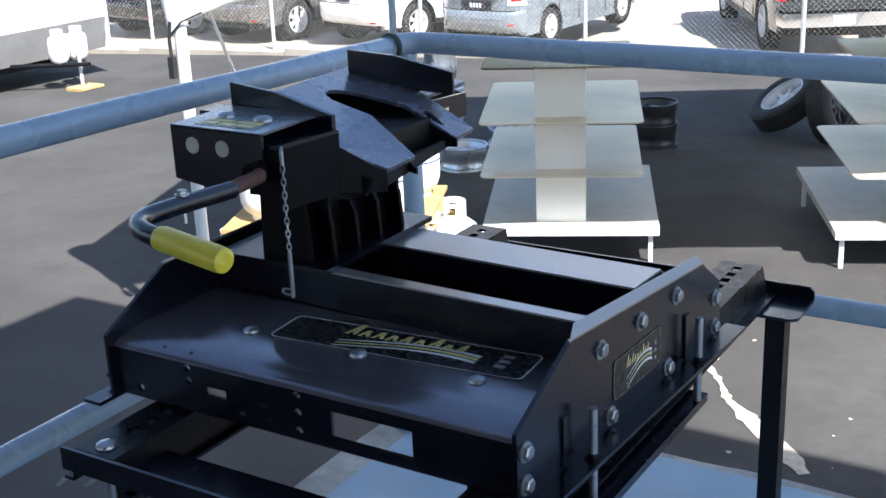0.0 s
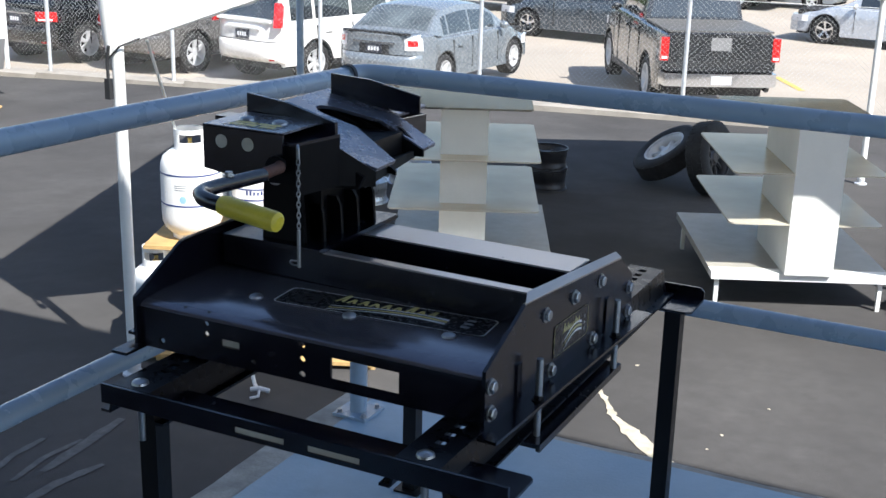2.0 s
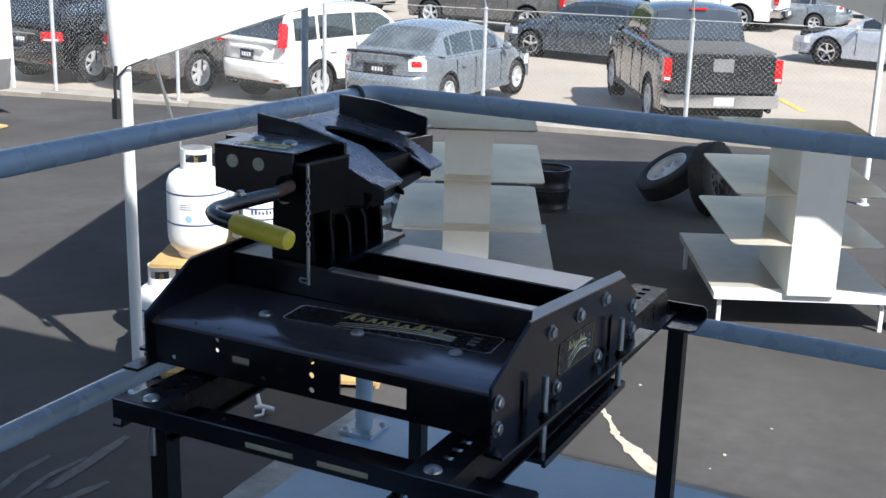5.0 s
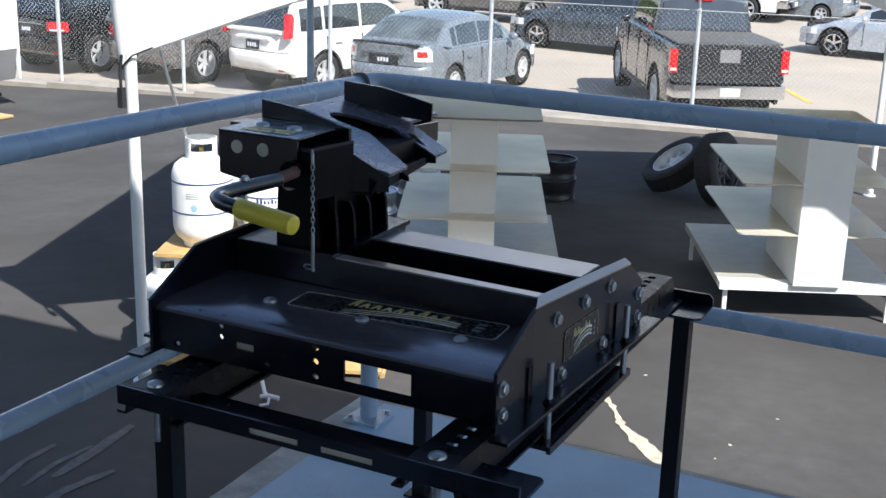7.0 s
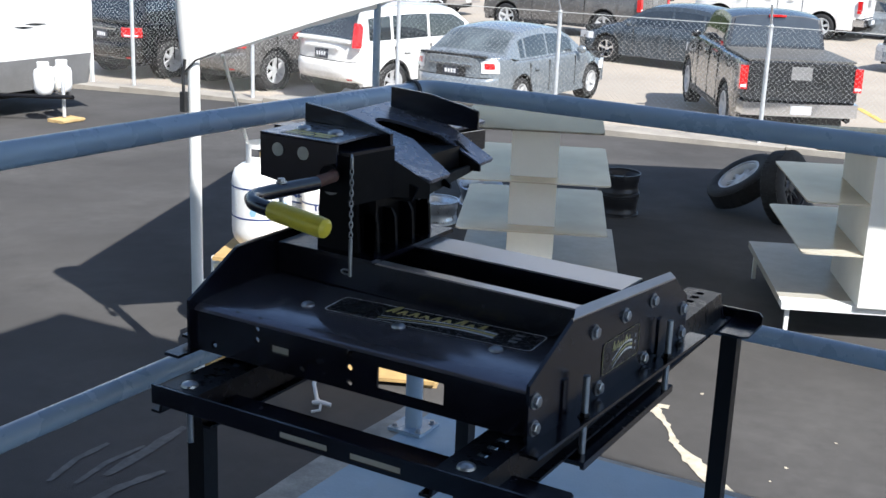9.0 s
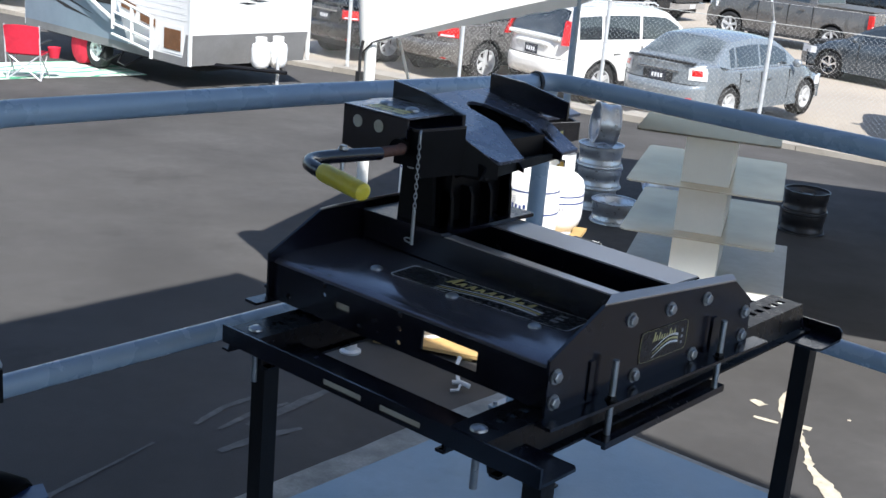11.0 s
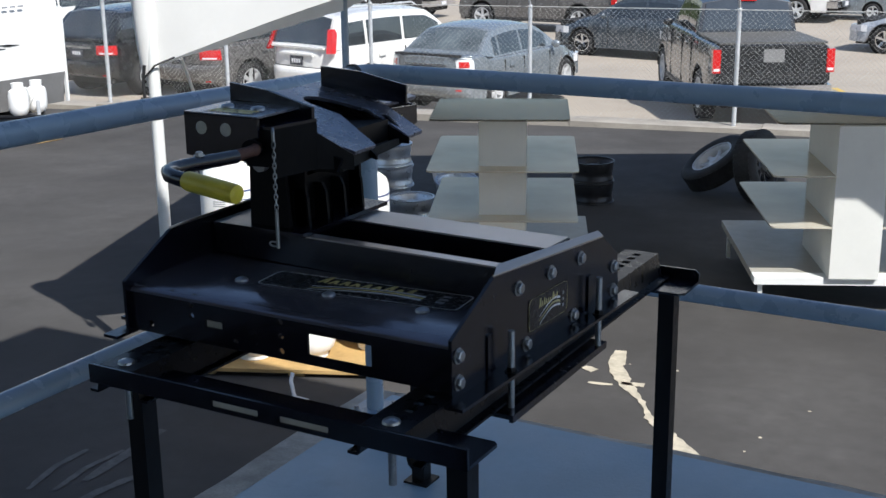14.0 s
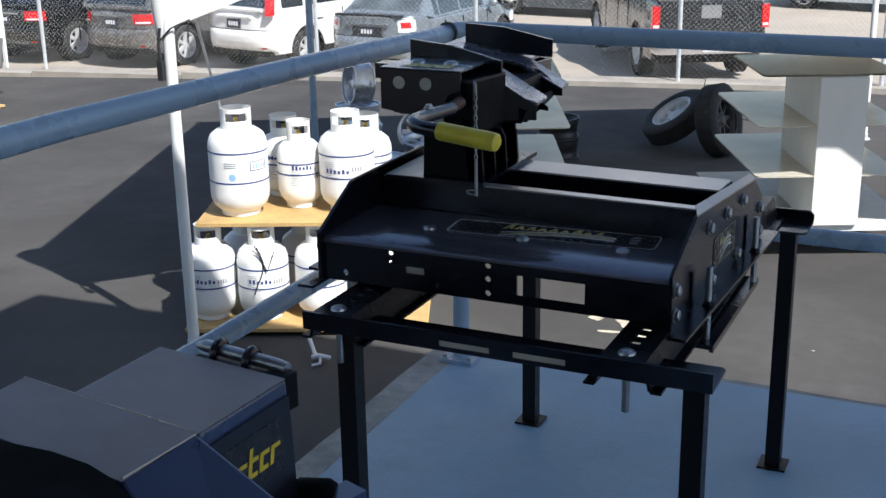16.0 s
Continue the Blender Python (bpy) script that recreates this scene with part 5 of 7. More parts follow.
for x, y, rx in ((-4.95, 8.16, 0), (-5.0, 9.05, 12), (-4.7, 8.7, 0), (-5.2, 9.35, 74)):
    loose_rim(x, y, gz(x, y) + (0.1 if rx < 20 else 0.19), "rimchrome", "chrome wheel rim lying on the asphalt", 0.2, 0.185, rot=(rx, 0, 30), group="loose rims")
for i in range(2):
    loose_rim(-3.85, 9.5, gz(-3.85, 9.5) + 0.1 + 0.19 * i, "rim_dark", "dark painted steel wheel rim lying in a stack", 0.2, 0.185, group="dark rims")


def tyre_profile(r, w):
    return [(r * 0.62, -w * 0.42), (r * 0.7, -w * 0.5), (r * 0.86, -w * 0.5), (r * 0.96, -w * 0.42), (r, -w * 0.3), (r, w * 0.3), (r * 0.96, w * 0.42), (r * 0.86, w * 0.5), (r * 0.7, w * 0.5), (r * 0.62, w * 0.42), (r * 0.6, 0)]


def trailer_tyre(m, label):
    t = thing("tyre", label, "tyre", "trailer tyres", m=m)
    bm = bmesh.new()
    lathe(bm, tyre_profile(0.33, 0.2), 40, close=True)
    for k in range(36):
        for s in (-1, 1):
            box(bm, 0.322, 0.3315, -0.018, 0.018, s * 0.045 - 0.028, s * 0.045 + 0.028, pose(0, 0, 0, 0, 0, 10 * k + 3 * s))
    part("tread", bm, M["tyre"], t, smooth=True)
    bm = bmesh.new()
    rim_mesh(bm, 0.207, 0.17, Matrix.Identity(4), 8)
    part("rim", bm, M["galv"], t, "pale steel spoke rim", smooth=True)
    return t


def facing(p, n):
    """Stands a turned thing at p with its axis along n."""
    return Matrix.Translation(p) @ Vector(n).to_track_quat("Z", "Y").to_matrix().to_4x4()


trailer_tyre(facing((-2.98, 10.38, gz(-3, 10.4) + 0.29), (-0.45, -0.35, 0.8)), "black trailer tyre with a pale rim leaning at a slant")
spare = trailer_tyre(facing((-2.52, 10.15, gz(-2.5, 10.15) + 0.33), (0.95, -0.2, 0.22)), "black trailer tyre with a dark rim standing upright")
for ob in spare.children:
    if ob.name.startswith("rim"):
        ob.data.materials[0] = M["rim_dark"]


# ---------------------------------------------------------------- red trolley jack at the tables' end
def trolley_jack():
    t = thing("trolley_jack", "red hydraulic trolley jack with a raised black handle", "jack", m=pose(-0.24, 7.4, gz(-0.3, 7.4), 0, 0, 14))
    for y in (-0.13, 0.12):
        part("side_frame", prismed([(-0.34, 0.06), (-0.32, 0.12), (-0.05, 0.17), (0.2, 0.2), (0.3, 0.13), (0.36, 0.05), (0.1, 0.04)], "y", y, y + 0.012), M["red"], t, bevel=0.003)
    part("lift_arm", prismed([(-0.3, 0.10), (-0.28, 0.2), (-0.1, 0.27), (0.1, 0.22), (0.12, 0.12)], "y", -0.07, 0.07), M["red"], t, "red lifting arm", bevel=0.012)
    part("hydraulic_unit", boxed(-0.06, 0.22, -0.1, 0.1, 0.09, 0.2), M["trim"], t, "black hydraulic unit", bevel=0.02)
    part("saddle", lathed([(0, 0), (0.05, 0), (0.055, 0.02), (0.045, 0.03), (0, 0.022)], 16, pose(-0.24, 0, 0.215)), M["rim_dark"], t, smooth=True)
    for x, y, r in ((-0.26, -0.17, 0.055), (-0.26, 0.17, 0.055), (0.06, -0.18, 0.085), (0.06, 0.18, 0.085)):
        w = part("wheel", lathed([(r * 0.4, -0.025), (r * 0.9, -0.028), (r, -0.018), (r, 0.018), (r * 0.9, 0.028), (r * 0.4, 0.025)], 24, pose(x, y, r, 90), close=True), M["tyre"], t, smooth=True)
        part("hub", lathed([(0, -0.03), (r * 0.55, -0.03), (r * 0.55, 0.03), (0, 0.03)], 16, pose(x, y, r, 90)), M["alu"], w, smooth=True)
    h = part("handle", tubed([(0.2, 0, 0.16), (0.25, 0, 0.36), (0.28, 0, 0.8)], 0.017, 10), M["black_sat"], t, "black steel handle", smooth=True)
    part("handle_socket", tubed([(0.19, 0, 0.1), (0.255, 0, 0.36)], 0.034, 10), M["black_sat"], h, smooth=True)
    part("handle_grip", tubed([(0.28, 0, 0.8), (0.305, 0, 1.12)], 0.026, 10), M["trim"], h, "ribbed black grip", smooth=True)
    return t


trolley_jack()

# ---------------------------------------------------------------- marks on the yard
random.seed(11)


def streak(pts, w, z, name="paint_spill", mm="spill", label="dried pale spill streak on the asphalt"):
    bm = bmesh.new()
    left, right = [], []
    k = 7
    for i in range(len(pts) - 1):
        a, b = Vector((*pts[i], 0)), Vector((*pts[i + 1], 0))
        d = (b - a).normalized()
        nrm = Vector((-d.y, d.x, 0))
        for j in range(k):
            f = j / k
            p = a.lerp(b, f)
            ww = w * (0.55 + 0.3 * math.sin(1.3 * i + 2.2 * f) + random.uniform(-0.12, 0.12))
            left.append(p + nrm * ww * random.uniform(0.85, 1.1))
            right.append(p - nrm * ww * random.uniform(0.85, 1.1))
    vl = [bm.verts.new((p.x, p.y, z)) for p in left]
    vr = [bm.verts.new((p.x, p.y, z)) for p in right]
    for i in range(len(vl) - 1):
        bm.faces.new((vl[i], vl[i + 1], vr[i + 1], vr[i]))
    return solid(name, bm, M[mm], label, "stain", kind="structure")


streak([(-2.06, 5.66), (-2.0, 5.42), (-1.85, 5.19), (-1.69, 5.01), (-1.57, 4.81), (-1.42, 4.66), (-1.2, 4.44), (-1.06, 4.28)], 0.058, gz(-1, 5) + 0.004)
streak([(-1.88, 5.2), (-1.74, 5.23)], 0.03, gz(-1, 5) + 0.004)
streak([(-2.15, 5.33), (-2.06, 5.3)], 0.035, gz(-1, 5) + 0.004)
streak([(-2.04, 5.13), (-1.98, 5.14), (-1.9, 5.16)], 0.02, gz(-1, 5) + 0.004)
# reflected light drawn as thin pale strips on the ground
for pts, w in (([(-3.47, 1.6), (-3.52, 1.78), (-3.585, 2.08), (-3.63, 2.3), (-3.7, 2.6)], 0.025), ([(-3.57, 3.0), (-3.6, 3.3), (-3.64, 3.64)], 0.035), ([(-3.62, 2.87), (-3.66, 3.1), (-3.64, 3.36)], 0.02), ([(-3.44, 2.73), (-3.44, 2.95), (-3.38, 3.22)], 0.03), ([(-3.73, 2.82), (-3.8, 3.05), (-3.8, 3.28)], 0.022)):
    streak(pts, w, gz(-3, 3) + 0.004, "glint_streak", "glint", "faint pale streak painted for reflected light on the asphalt")
for i in range(10):
    x, y = random.uniform(-2.0, -0.6), random.uniform(3.9, 5.6)
    bm = bmesh.new()
    k = 7
    rr = random.uniform(0.004, 0.015)
    bm.faces.new([bm.verts.new((x + rr * random.uniform(0.5, 1.4) * math.cos(6.283 * j / k), y + rr * random.uniform(0.5, 1.4) * math.sin(6.283 * j / k), gz(x, y) + 0.004)) for j in range(k)])
    solid("spill_fleck", bm, M["spill"], "small pale fleck on the asphalt", "stain", kind="structure")
bm = bmesh.new()
for a, b in (((-12.3, 4.62), (-10.36, 4.41)), ((-10.5, 2.6), (-10.36, 4.41))):
    p, q = Vector((*a, 0)), Vector((*b, 0))
    d = (q - p).normalized().cross(Vector((0, 0, 1))) * 0.04
    bm.faces.new([bm.verts.new((v.x, v.y, gz(v.x, v.y) + 0.006)) for v in (p + d, q + d, q - d, p - d)])
solid("road_line", bm, M["line"], "worn yellow painted bay lines", "line", kind="structure")
bm = bmesh.new()
p, q = Vector((-4.3, 21.6, 0)), Vector((-3.6, 20.3, 0))
d = (q - p).normalized().cross(Vector((0, 0, 1))) * 0.06
bm.faces.new([bm.verts.new((v.x, v.y, gz(v.x, v.y) + 0.016)) for v in (p + d, q + d, q - d, p - d)])
solid("road_line", bm, M["line"], "short yellow bay line on the pale lot", "line", kind="structure")


# ---------------------------------------------------------------- chain-link fence
def fence():
    t = thing("chain_link_fence", "galvanised chain-link fence with pale steel posts", "fence")
    z0, z1 = -1.16, 0.30
    for s in (-6.4, -4.3, -2.1, 0.12, 2.13, 4.37, 6.61, 9.25, 11.7, 14.0, 16.3, 18.6):
        x, y = fence_at(s)
        p = part("post", tubed([(x, y, gz(x, y) + 0.05), (x, y, z1 + 0.02)], 0.027, 12), M["galv"], t, smooth=True)
        part("arm", tubed([(x, y, z1 + 0.02), (x + 0.05, y - 0.24, z1 + 0.28)], 0.014, 8), M["galv"], p, "slanted barbed-wire arm", smooth=True)
    for z, off in ((z1, 0.03), (z1 + 0.27, 0.26)):
        a, b = fence_at(-10, off), fence_at(22, off)
        part("top_wire", tubed([(*a, z), (*b, z)], 0.005 if off < 0.1 else 0.0018, 6), M["wire"], t)
    # woven wires in two slants
    verts, faces = [], []
    h = z1 - z0
    step, r = 0.066, 0.00095

    def bar(a, b):
        k = len(verts)
        d = (Vector(b) - Vector(a)).normalized()
        u = d.orthogonal().normalized()
        w = d.cross(u)
        for p in (a, b):
            for j in range(3):
                q = Vector(p) + (u * math.cos(j * 2.094) + w * math.sin(j * 2.094)) * r
                verts.append(tuple(q))
        for j in range(3):
            faces.append((k + j, k + (j + 1) % 3, k + 3 + (j + 1) % 3, k + 3 + j))
    s = -9.0
    while s < 20.0:
        xa, ya = fence_at(s, 0.031)
        xb, yb = fence_at(s + h, 0.031)
        bar((xa, ya, gz(xa, ya) + 0.09), (xb, yb, z1))
        xa, ya = fence_at(s, 0.036)
        xb, yb = fence_at(s + h, 0.036)
        bar((xb, yb, gz(xb, yb) + 0.09), (xa, ya, z1))
        s += step
    me = bpy.data.meshes.new("mesh_fabric")
    me.from_pydata(verts, [], faces)
    me.materials.append(M["wire"])
    ob = new("mesh_fabric", me)
    ob.parent = t
    tagged(ob, "woven diamond wire mesh", kind="stuff")
    return t


fence()


# ---------------------------------------------------------------- cars
def wheel_at(parent, x, y, r, side, alloy="alu", spokes=5):
    """Wheel with its axis across the car; side is -1 or 1."""
    m = pose(x, y, r, 0, 90 * side, 0)
    w = part("wheel", lathed(tyre_profile(r, 0.21), 28, m, close=True), M["tyre"], parent, smooth=True)
    bm = bmesh.new()
    R = r * 0.66
    lathe(bm, [(R * 0.7, -0.02), (R * 0.96, 0.07), (R, 0.1), (R * 0.92, 0.1), (R * 0.86, 0.05), (R * 0.8, 0.0)], 28, m, close=True)
    lathe(bm, [(0, 0.075), (R * 0.18, 0.075), (R * 0.24, 0.05), (0, 0.04)], 14, m)
    for k in range(spokes):
        mm = m @ pose(0, 0, 0, 0, 0, 360 / spokes * k)
        v = [bm.verts.new(p) for p in ((R * 0.15, -R * 0.13, 0.03), (R * 0.15, R * 0.13, 0.03), (R * 0.95, R * 0.2, 0.06), (R * 0.95, -R * 0.2, 0.06), (R * 0.15, -R * 0.1, 0.07), (R * 0.15, R * 0.1, 0.07), (R * 0.95, R * 0.15, 0.09), (R * 0.95, -R * 0.15, 0.09))]
        for q in ((0, 1, 2, 3), (4, 7, 6, 5), (0, 4, 5, 1), (1, 5, 6, 2), (2, 6, 7, 3), (3, 7, 4, 0)):
            bm.faces.new([v[i] for i in q])
        bmesh.ops.transform(bm, matrix=mm, verts=v)
    part("rim", bm, M[alloy], w, "silver spoked rim", smooth=True)
    part("brake_backing", lathed([(0, -0.03), (R * 0.9, -0.03), (R * 0.9, -0.02), (0, -0.02)], 18, m), M["recess_dark"], w)
    return w


SPECS = {
    # length, width, wheelbase, rear overhang, wheel radius, belt z, roof z, bonnet z, boot z (None: none),
    # glasshouse y from the rear: rear foot, rear top, front top, front foot; top half-width factor
    "sedan": dict(L=4.57, W=1.79, wb=2.69, ro=0.98, r=0.315, belt=0.93, roof=1.47, hood=0.86, boot=1.02, gh=(0.5, 1.12, 2.55, 3.45), tw=0.74),
    "suv": dict(L=4.7, W=1.86, wb=2.75, ro=0.98, r=0.37, belt=1.1, roof=1.7, hood=1.05, boot=None, gh=(0.1, 0.48, 2.75, 3.6), tw=0.76),
    "boxy": dict(L=4.5, W=1.78, wb=2.63, ro=0.95, r=0.355, belt=1.08, roof=1.71, hood=1.04, boot=None, gh=(0.08, 0.28, 2.6, 3.4), tw=0.82),
    "pickup": dict(L=5.22, W=1.85, wb=3.2, ro=1.12, r=0.385, belt=1.28, roof=1.87, hood=1.2, boot=1.26, gh=(1.72, 1.82, 3.1, 3.85), tw=0.8),
    "coupe": dict(L=4.6, W=1.82, wb=2.65, ro=1.0, r=0.325, belt=0.9, roof=1.4, hood=0.84, boot=0.98, gh=(0.62, 1.4, 2.5, 3.35), tw=0.72),
}


def lerp_tab(tab, x):
    for (a, u), (b, v) in zip(tab, tab[1:]):
        if x <= b:
            f = 0 if b == a else max(0.0, min(1.0, (x - a) / (b - a)))
            f = f * f * (3 - 2 * f)
            return u + (v - u) * f
    return tab[-1][1]


def car(style, pm, label, group="cars on the lot", lamps="wide", cover=False, alloy="alu", rack_bars=False):
    """Built with its rear bumper at y=0, nose towards +y, on z=0."""
    S = SPECS[style]
    L, W, r = S["L"], S["W"], S["r"]
    y_r, y_f = S["ro"], S["ro"] + S["wb"]
    t = thing("pickup_truck" if style == "pickup" else "car", label, "truck" if style == "pickup" else "car", group)
    g0, g1, g2, g3 = S["gh"]
    belt = S["belt"]
    boot = S["boot"] if S["boot"] else belt
    # body shell: sections along y; its lower edge rises round the wheels
    if style == "pickup":
        top = [(0, boot - 0.02), (0.04, boot), (g0 - 0.02, boot), (g0 + 0.03, belt), (g3, belt), (g3 + 0.3, S["hood"]), (L - 0.3, S["hood"] - 0.08), (L - 0.05, S["hood"] - 0.25), (L, S["hood"] - 0.4)]
    else:
        top = [(0, boot - 0.2), (0.06, boot - 0.03), (0.16, boot), (g0, boot), (g0 + 0.35, belt), (g3, belt), (g3 + 0.15, S["hood"] + 0.02), (L - 0.45, S["hood"] - 0.12), (L - 0.1, S["hood"] - 0.28), (L, S["hood"] - 0.42)]
    wid = [(0, 0.84), (0.12, 0.94), (0.6, 1.0), (L - 1.1, 1.0), (L - 0.35, 0.92), (L, 0.7)] if style != "pickup" else [(0, 0.95), (0.1, 0.97), (0.6, 1.0), (L - 0.9, 1.0), (L - 0.25, 0.94), (L, 0.8)]
    sill = 0.24 if style in ("sedan", "coupe") else 0.32
    arch = r * 1.16
    ys = sorted({0.0, 0.03, 0.08, 0.14, 0.22, L - 0.02, L, *[L * i / 40 for i in range(1, 40)], *[c + arch * math.cos(radians(k * 15)) for c in (y_r, y_f) for k in range(13)]})
    ys = [y for i, y in enumerate(ys) if i == 0 or y - ys[i - 1] > 0.012 or y == L]
    Y0 = 0.24 if style != "pickup" else 0.0
    ys = [Y0] + [y for y in ys if y > Y0 + 0.015]
    bm = bmesh.new()
    rings = []
    for y in ys:
        zt = lerp_tab(top, y)
        hw = W / 2 * lerp_tab(wid, y)
        zl = sill + ((0.1 if style != "pickup" else 0.36) if y < 0.15 else 0.0) + max(0, (y - (L - 0.25)) * 0.3)
        for c in (y_r, y_f):
            if abs(y - c) < arch:
                zl = max(zl, r + math.sqrt(arch * arch - (y - c) ** 2) * 0.98)
        zl = min(zl, zt - 0.12)
        mid = max(zl + 0.03, min(0.62, zt - 0.1))
        sec = [(hw * 0.93, zl), (hw * 0.985, zl + 0.02), (hw, mid), (hw * 0.985, max(mid + 0.02, zt - 0.14)), (hw * 0.955, zt - 0.035), (hw * 0.90, zt), (hw * 0.45, zt + 0.018)]
        ring = [bm.verts.new((s * x, y, z)) for s, pts in ((-1, sec), (1, sec[::-1])) for x, z in pts]
        rings.append(ring)
    for a, b in zip(rings, rings[1:]):
        for i in range(len(a) - 1):
            bm.faces.new((a[i], a[i + 1], b[i + 1], b[i]))
    edge = [(v.co.z, abs(v.co.x)) for v in rings[0][:len(rings[0]) // 2]]
    bm.faces.new(rings[0])
    bm.faces.new(rings[-1][::-1])
    part("body", bm, pm, t, smooth=True)
    # rounded tail: bumper roll, recessed lid and a lip, wrapping forward at the corners
    if style in ("sedan", "coupe"):
        tail = [(0.27, 0.16), (0.31, 0.03), (0.38, -0.045), (0.46, -0.075), (0.56, -0.078), (0.62, -0.06), (0.655, -0.025), (0.67, 0.0), (0.76, 0.004), (0.86, 0.006), (boot - 0.07, 0.004), (boot - 0.02, -0.004), (boot - 0.002, 0.03), (boot + 0.004, 0.1), (boot + 0.004, 0.17), (boot, Y0 + 0.02)]
    else:
        tail = [(0.36, 0.2), (0.4, 0.04), (0.46, -0.04), (0.55, -0.07), (0.66, -0.072), (0.71, -0.055), (0.735, -0.02), (0.75, 0.008), (0.86, 0.012), (0.98, 0.018), (belt - 0.05, 0.035), (belt + 0.004, 0.07), (belt + 0.01, 0.15), (belt, Y0 + 0.02)]

    def half(z):
        for (z0, x0), (z1, x1) in zip(edge, edge[1:]):
            if z <= z1 and z1 > z0:
                return x0 + (x1 - x0) * max(0.0, (z - z0) / (z1 - z0))
        return edge[-2][1]

    def tail_at(u, k):
        """A point on the tail: u from -1 to 1 across, k counting up the profile."""
        i = min(int(k), len(tail) - 2)
        z, y = (a + (b - a) * (k - i) for a, b in zip(tail[i], tail[i + 1]))
        hw_ = min(half(z), W / 2 * 0.985) if z < edge[-1][0] - 0.03 else edge[-3][1]
        f = abs(u) ** 4.2
        return Vector((hw_ * (u if abs(u) < 0.999 else math.copysign(1.0, u)), y + (Y0 + 0.01 - y) * f, z))

    def tail_k(z):
        for i, (p, q) in enumerate(zip(tail, tail[1:])):
            if q[0] > p[0] and z <= q[0]:
                return i + max(0.0, (z - p[0]) / (q[0] - p[0]))
        return len(tail) - 2.0

    def tail_patch(u0, u1, k0, k1, nu, nk, lift=0.0):
        bm = bmesh.new()
        rows = []
        for i in range(nk + 1):
            row = []
            for j in range(nu + 1):
                u, k = u0 + (u1 - u0) * j / nu, k0 + (k1 - k0) * i / nk
                p = tail_at(u, k)
                e = tail_at(min(1, u + 0.02), k) - tail_at(max(-1, u - 0.02), k)
                nn = Vector((e.y, -e.x, 0)).normalized()
                row.append(bm.verts.new(p + nn * lift))
            rows.append(row)
        for r0, r1 in zip(rows, rows[1:]):
            for j in range(nu):
                bm.faces.new((r0[j], r0[j + 1], r1[j + 1], r1[j]))
        return bm
    if style != "pickup":
        part("tail", tail_patch(-1, 1, 0, len(tail) - 1, 36, 3 * (len(tail) - 1)), pm, t, "rounded tail with moulded bumper", smooth=True)
        part("bumper_reflector", tail_patch(0.72, 0.82, tail_k(0.43), tail_k(0.46), 3, 2, 0.004), M["lamp_red"], t, smooth=True)
        part("lid_seam", tail_patch(-0.9, 0.9, tail_k(tail[7][0] - 0.004), tail_k(tail[7][0] + 0.01), 24, 2, 0.003), M["recess_dark"], t)
        part("plate_recess", tail_patch(-0.36, 0.36, tail_k({"sedan": 0.68, "coupe": 0.68}.get(style, 0.77)), tail_k({"sedan": 0.84, "coupe": 0.84}.get(style, 0.93)), 8, 6, 0.003), M["trim"] if style == "sedan" else pm, t)
    part("underbody", boxed(-W / 2 * 0.8, W / 2 * 0.8, 0.15, L - 0.2, sill - 0.04, min(boot, belt) - 0.12), M["recess_dark"], t)
    # bumpers and lower trims
    zb0, zb1 = (0.32, 0.66) if style != "pickup" else (0.46, 0.66)
    bm = bmesh.new()
    hw = W / 2
    bo = 0.1 if style == "pickup" else 0.0
    prism(bm, [(-hw * 0.98, 0.2), (-hw * 0.95, -0.02 - bo), (-hw * 0.6, -0.06 - bo), (hw * 0.6, -0.06 - bo), (hw * 0.95, -0.02 - bo), (hw * 0.98, 0.2)], "z", zb0, zb1)
    if style == "pickup":
        part("rear_bumper", bm, M["chrome"], t, "chromed step bumper", bevel=0.03, smooth=True)
    else:
        bm.free()
    bm = bmesh.new()
    prism(bm, [(-hw * 0.9, L - 0.25), (-hw * 0.75, L - 0.02), (-hw * 0.4, L + 0.05), (hw * 0.4, L + 0.05), (hw * 0.75, L - 0.02), (hw * 0.9, L - 0.25)], "z", 0.26, 0.58)
    part("front_bumper", bm, pm, t, bevel=0.03, smooth=True)
    part("grille", boxed(-hw * 0.45, hw * 0.45, L - 0.03, L + 0.012, S["hood"] - 0.36, S["hood"] - 0.22), M["trim"], t, bevel=0.01)
    # glasshouse: a smooth shell in body paint, with glass panes lying on it
    tw = S["tw"]
    zr = S["roof"]
    wb_, wt = W / 2 * 0.905, W / 2 * tw
    zg = belt - 0.02
    zrear = boot - 0.01 if style != "pickup" else belt - 0.02

    def crest(y):
        if y < g1:
            f = (y - g0) / (g1 - g0)
            return zrear + (zr - 0.06 - zrear) * (0.62 * f + 0.38 * math.sin(f * math.pi / 2))
        if y > g2:
            f = (g3 - y) / (g3 - g2)
            return zg + (zr - 0.05 - zg) * (0.62 * f + 0.38 * math.sin(f * math.pi / 2))
        f = (y - g1) / (g2 - g1)
        return zr - 0.06 + 0.01 * f + 0.055 * math.sin(f * math.pi)

    def shell(y, v):
        k = abs(v)
        sgn = -1 if v < 0 else 1
        base = zrear + (zg - zrear) * min(1.0, max(0.0, (y - g0) / 0.6))
        zt = max(crest(y), base + 0.004)
        h = min(1.0, (zt - base) / (zr - base))
        w1 = wb_ + (wt - wb_) * h
        sh = 0.05 * h
        if k <= 0.5:
            q = k / 0.5
            return Vector((sgn * w1 * q * 0.985, y, zt - sh * q ** 3 + 0.012 * (1 - q * q)))
        q = (k - 0.5) / 0.5
        x = w1 * 0.985 + (wb_ - w1 * 0.985) * (q ** 0.85)
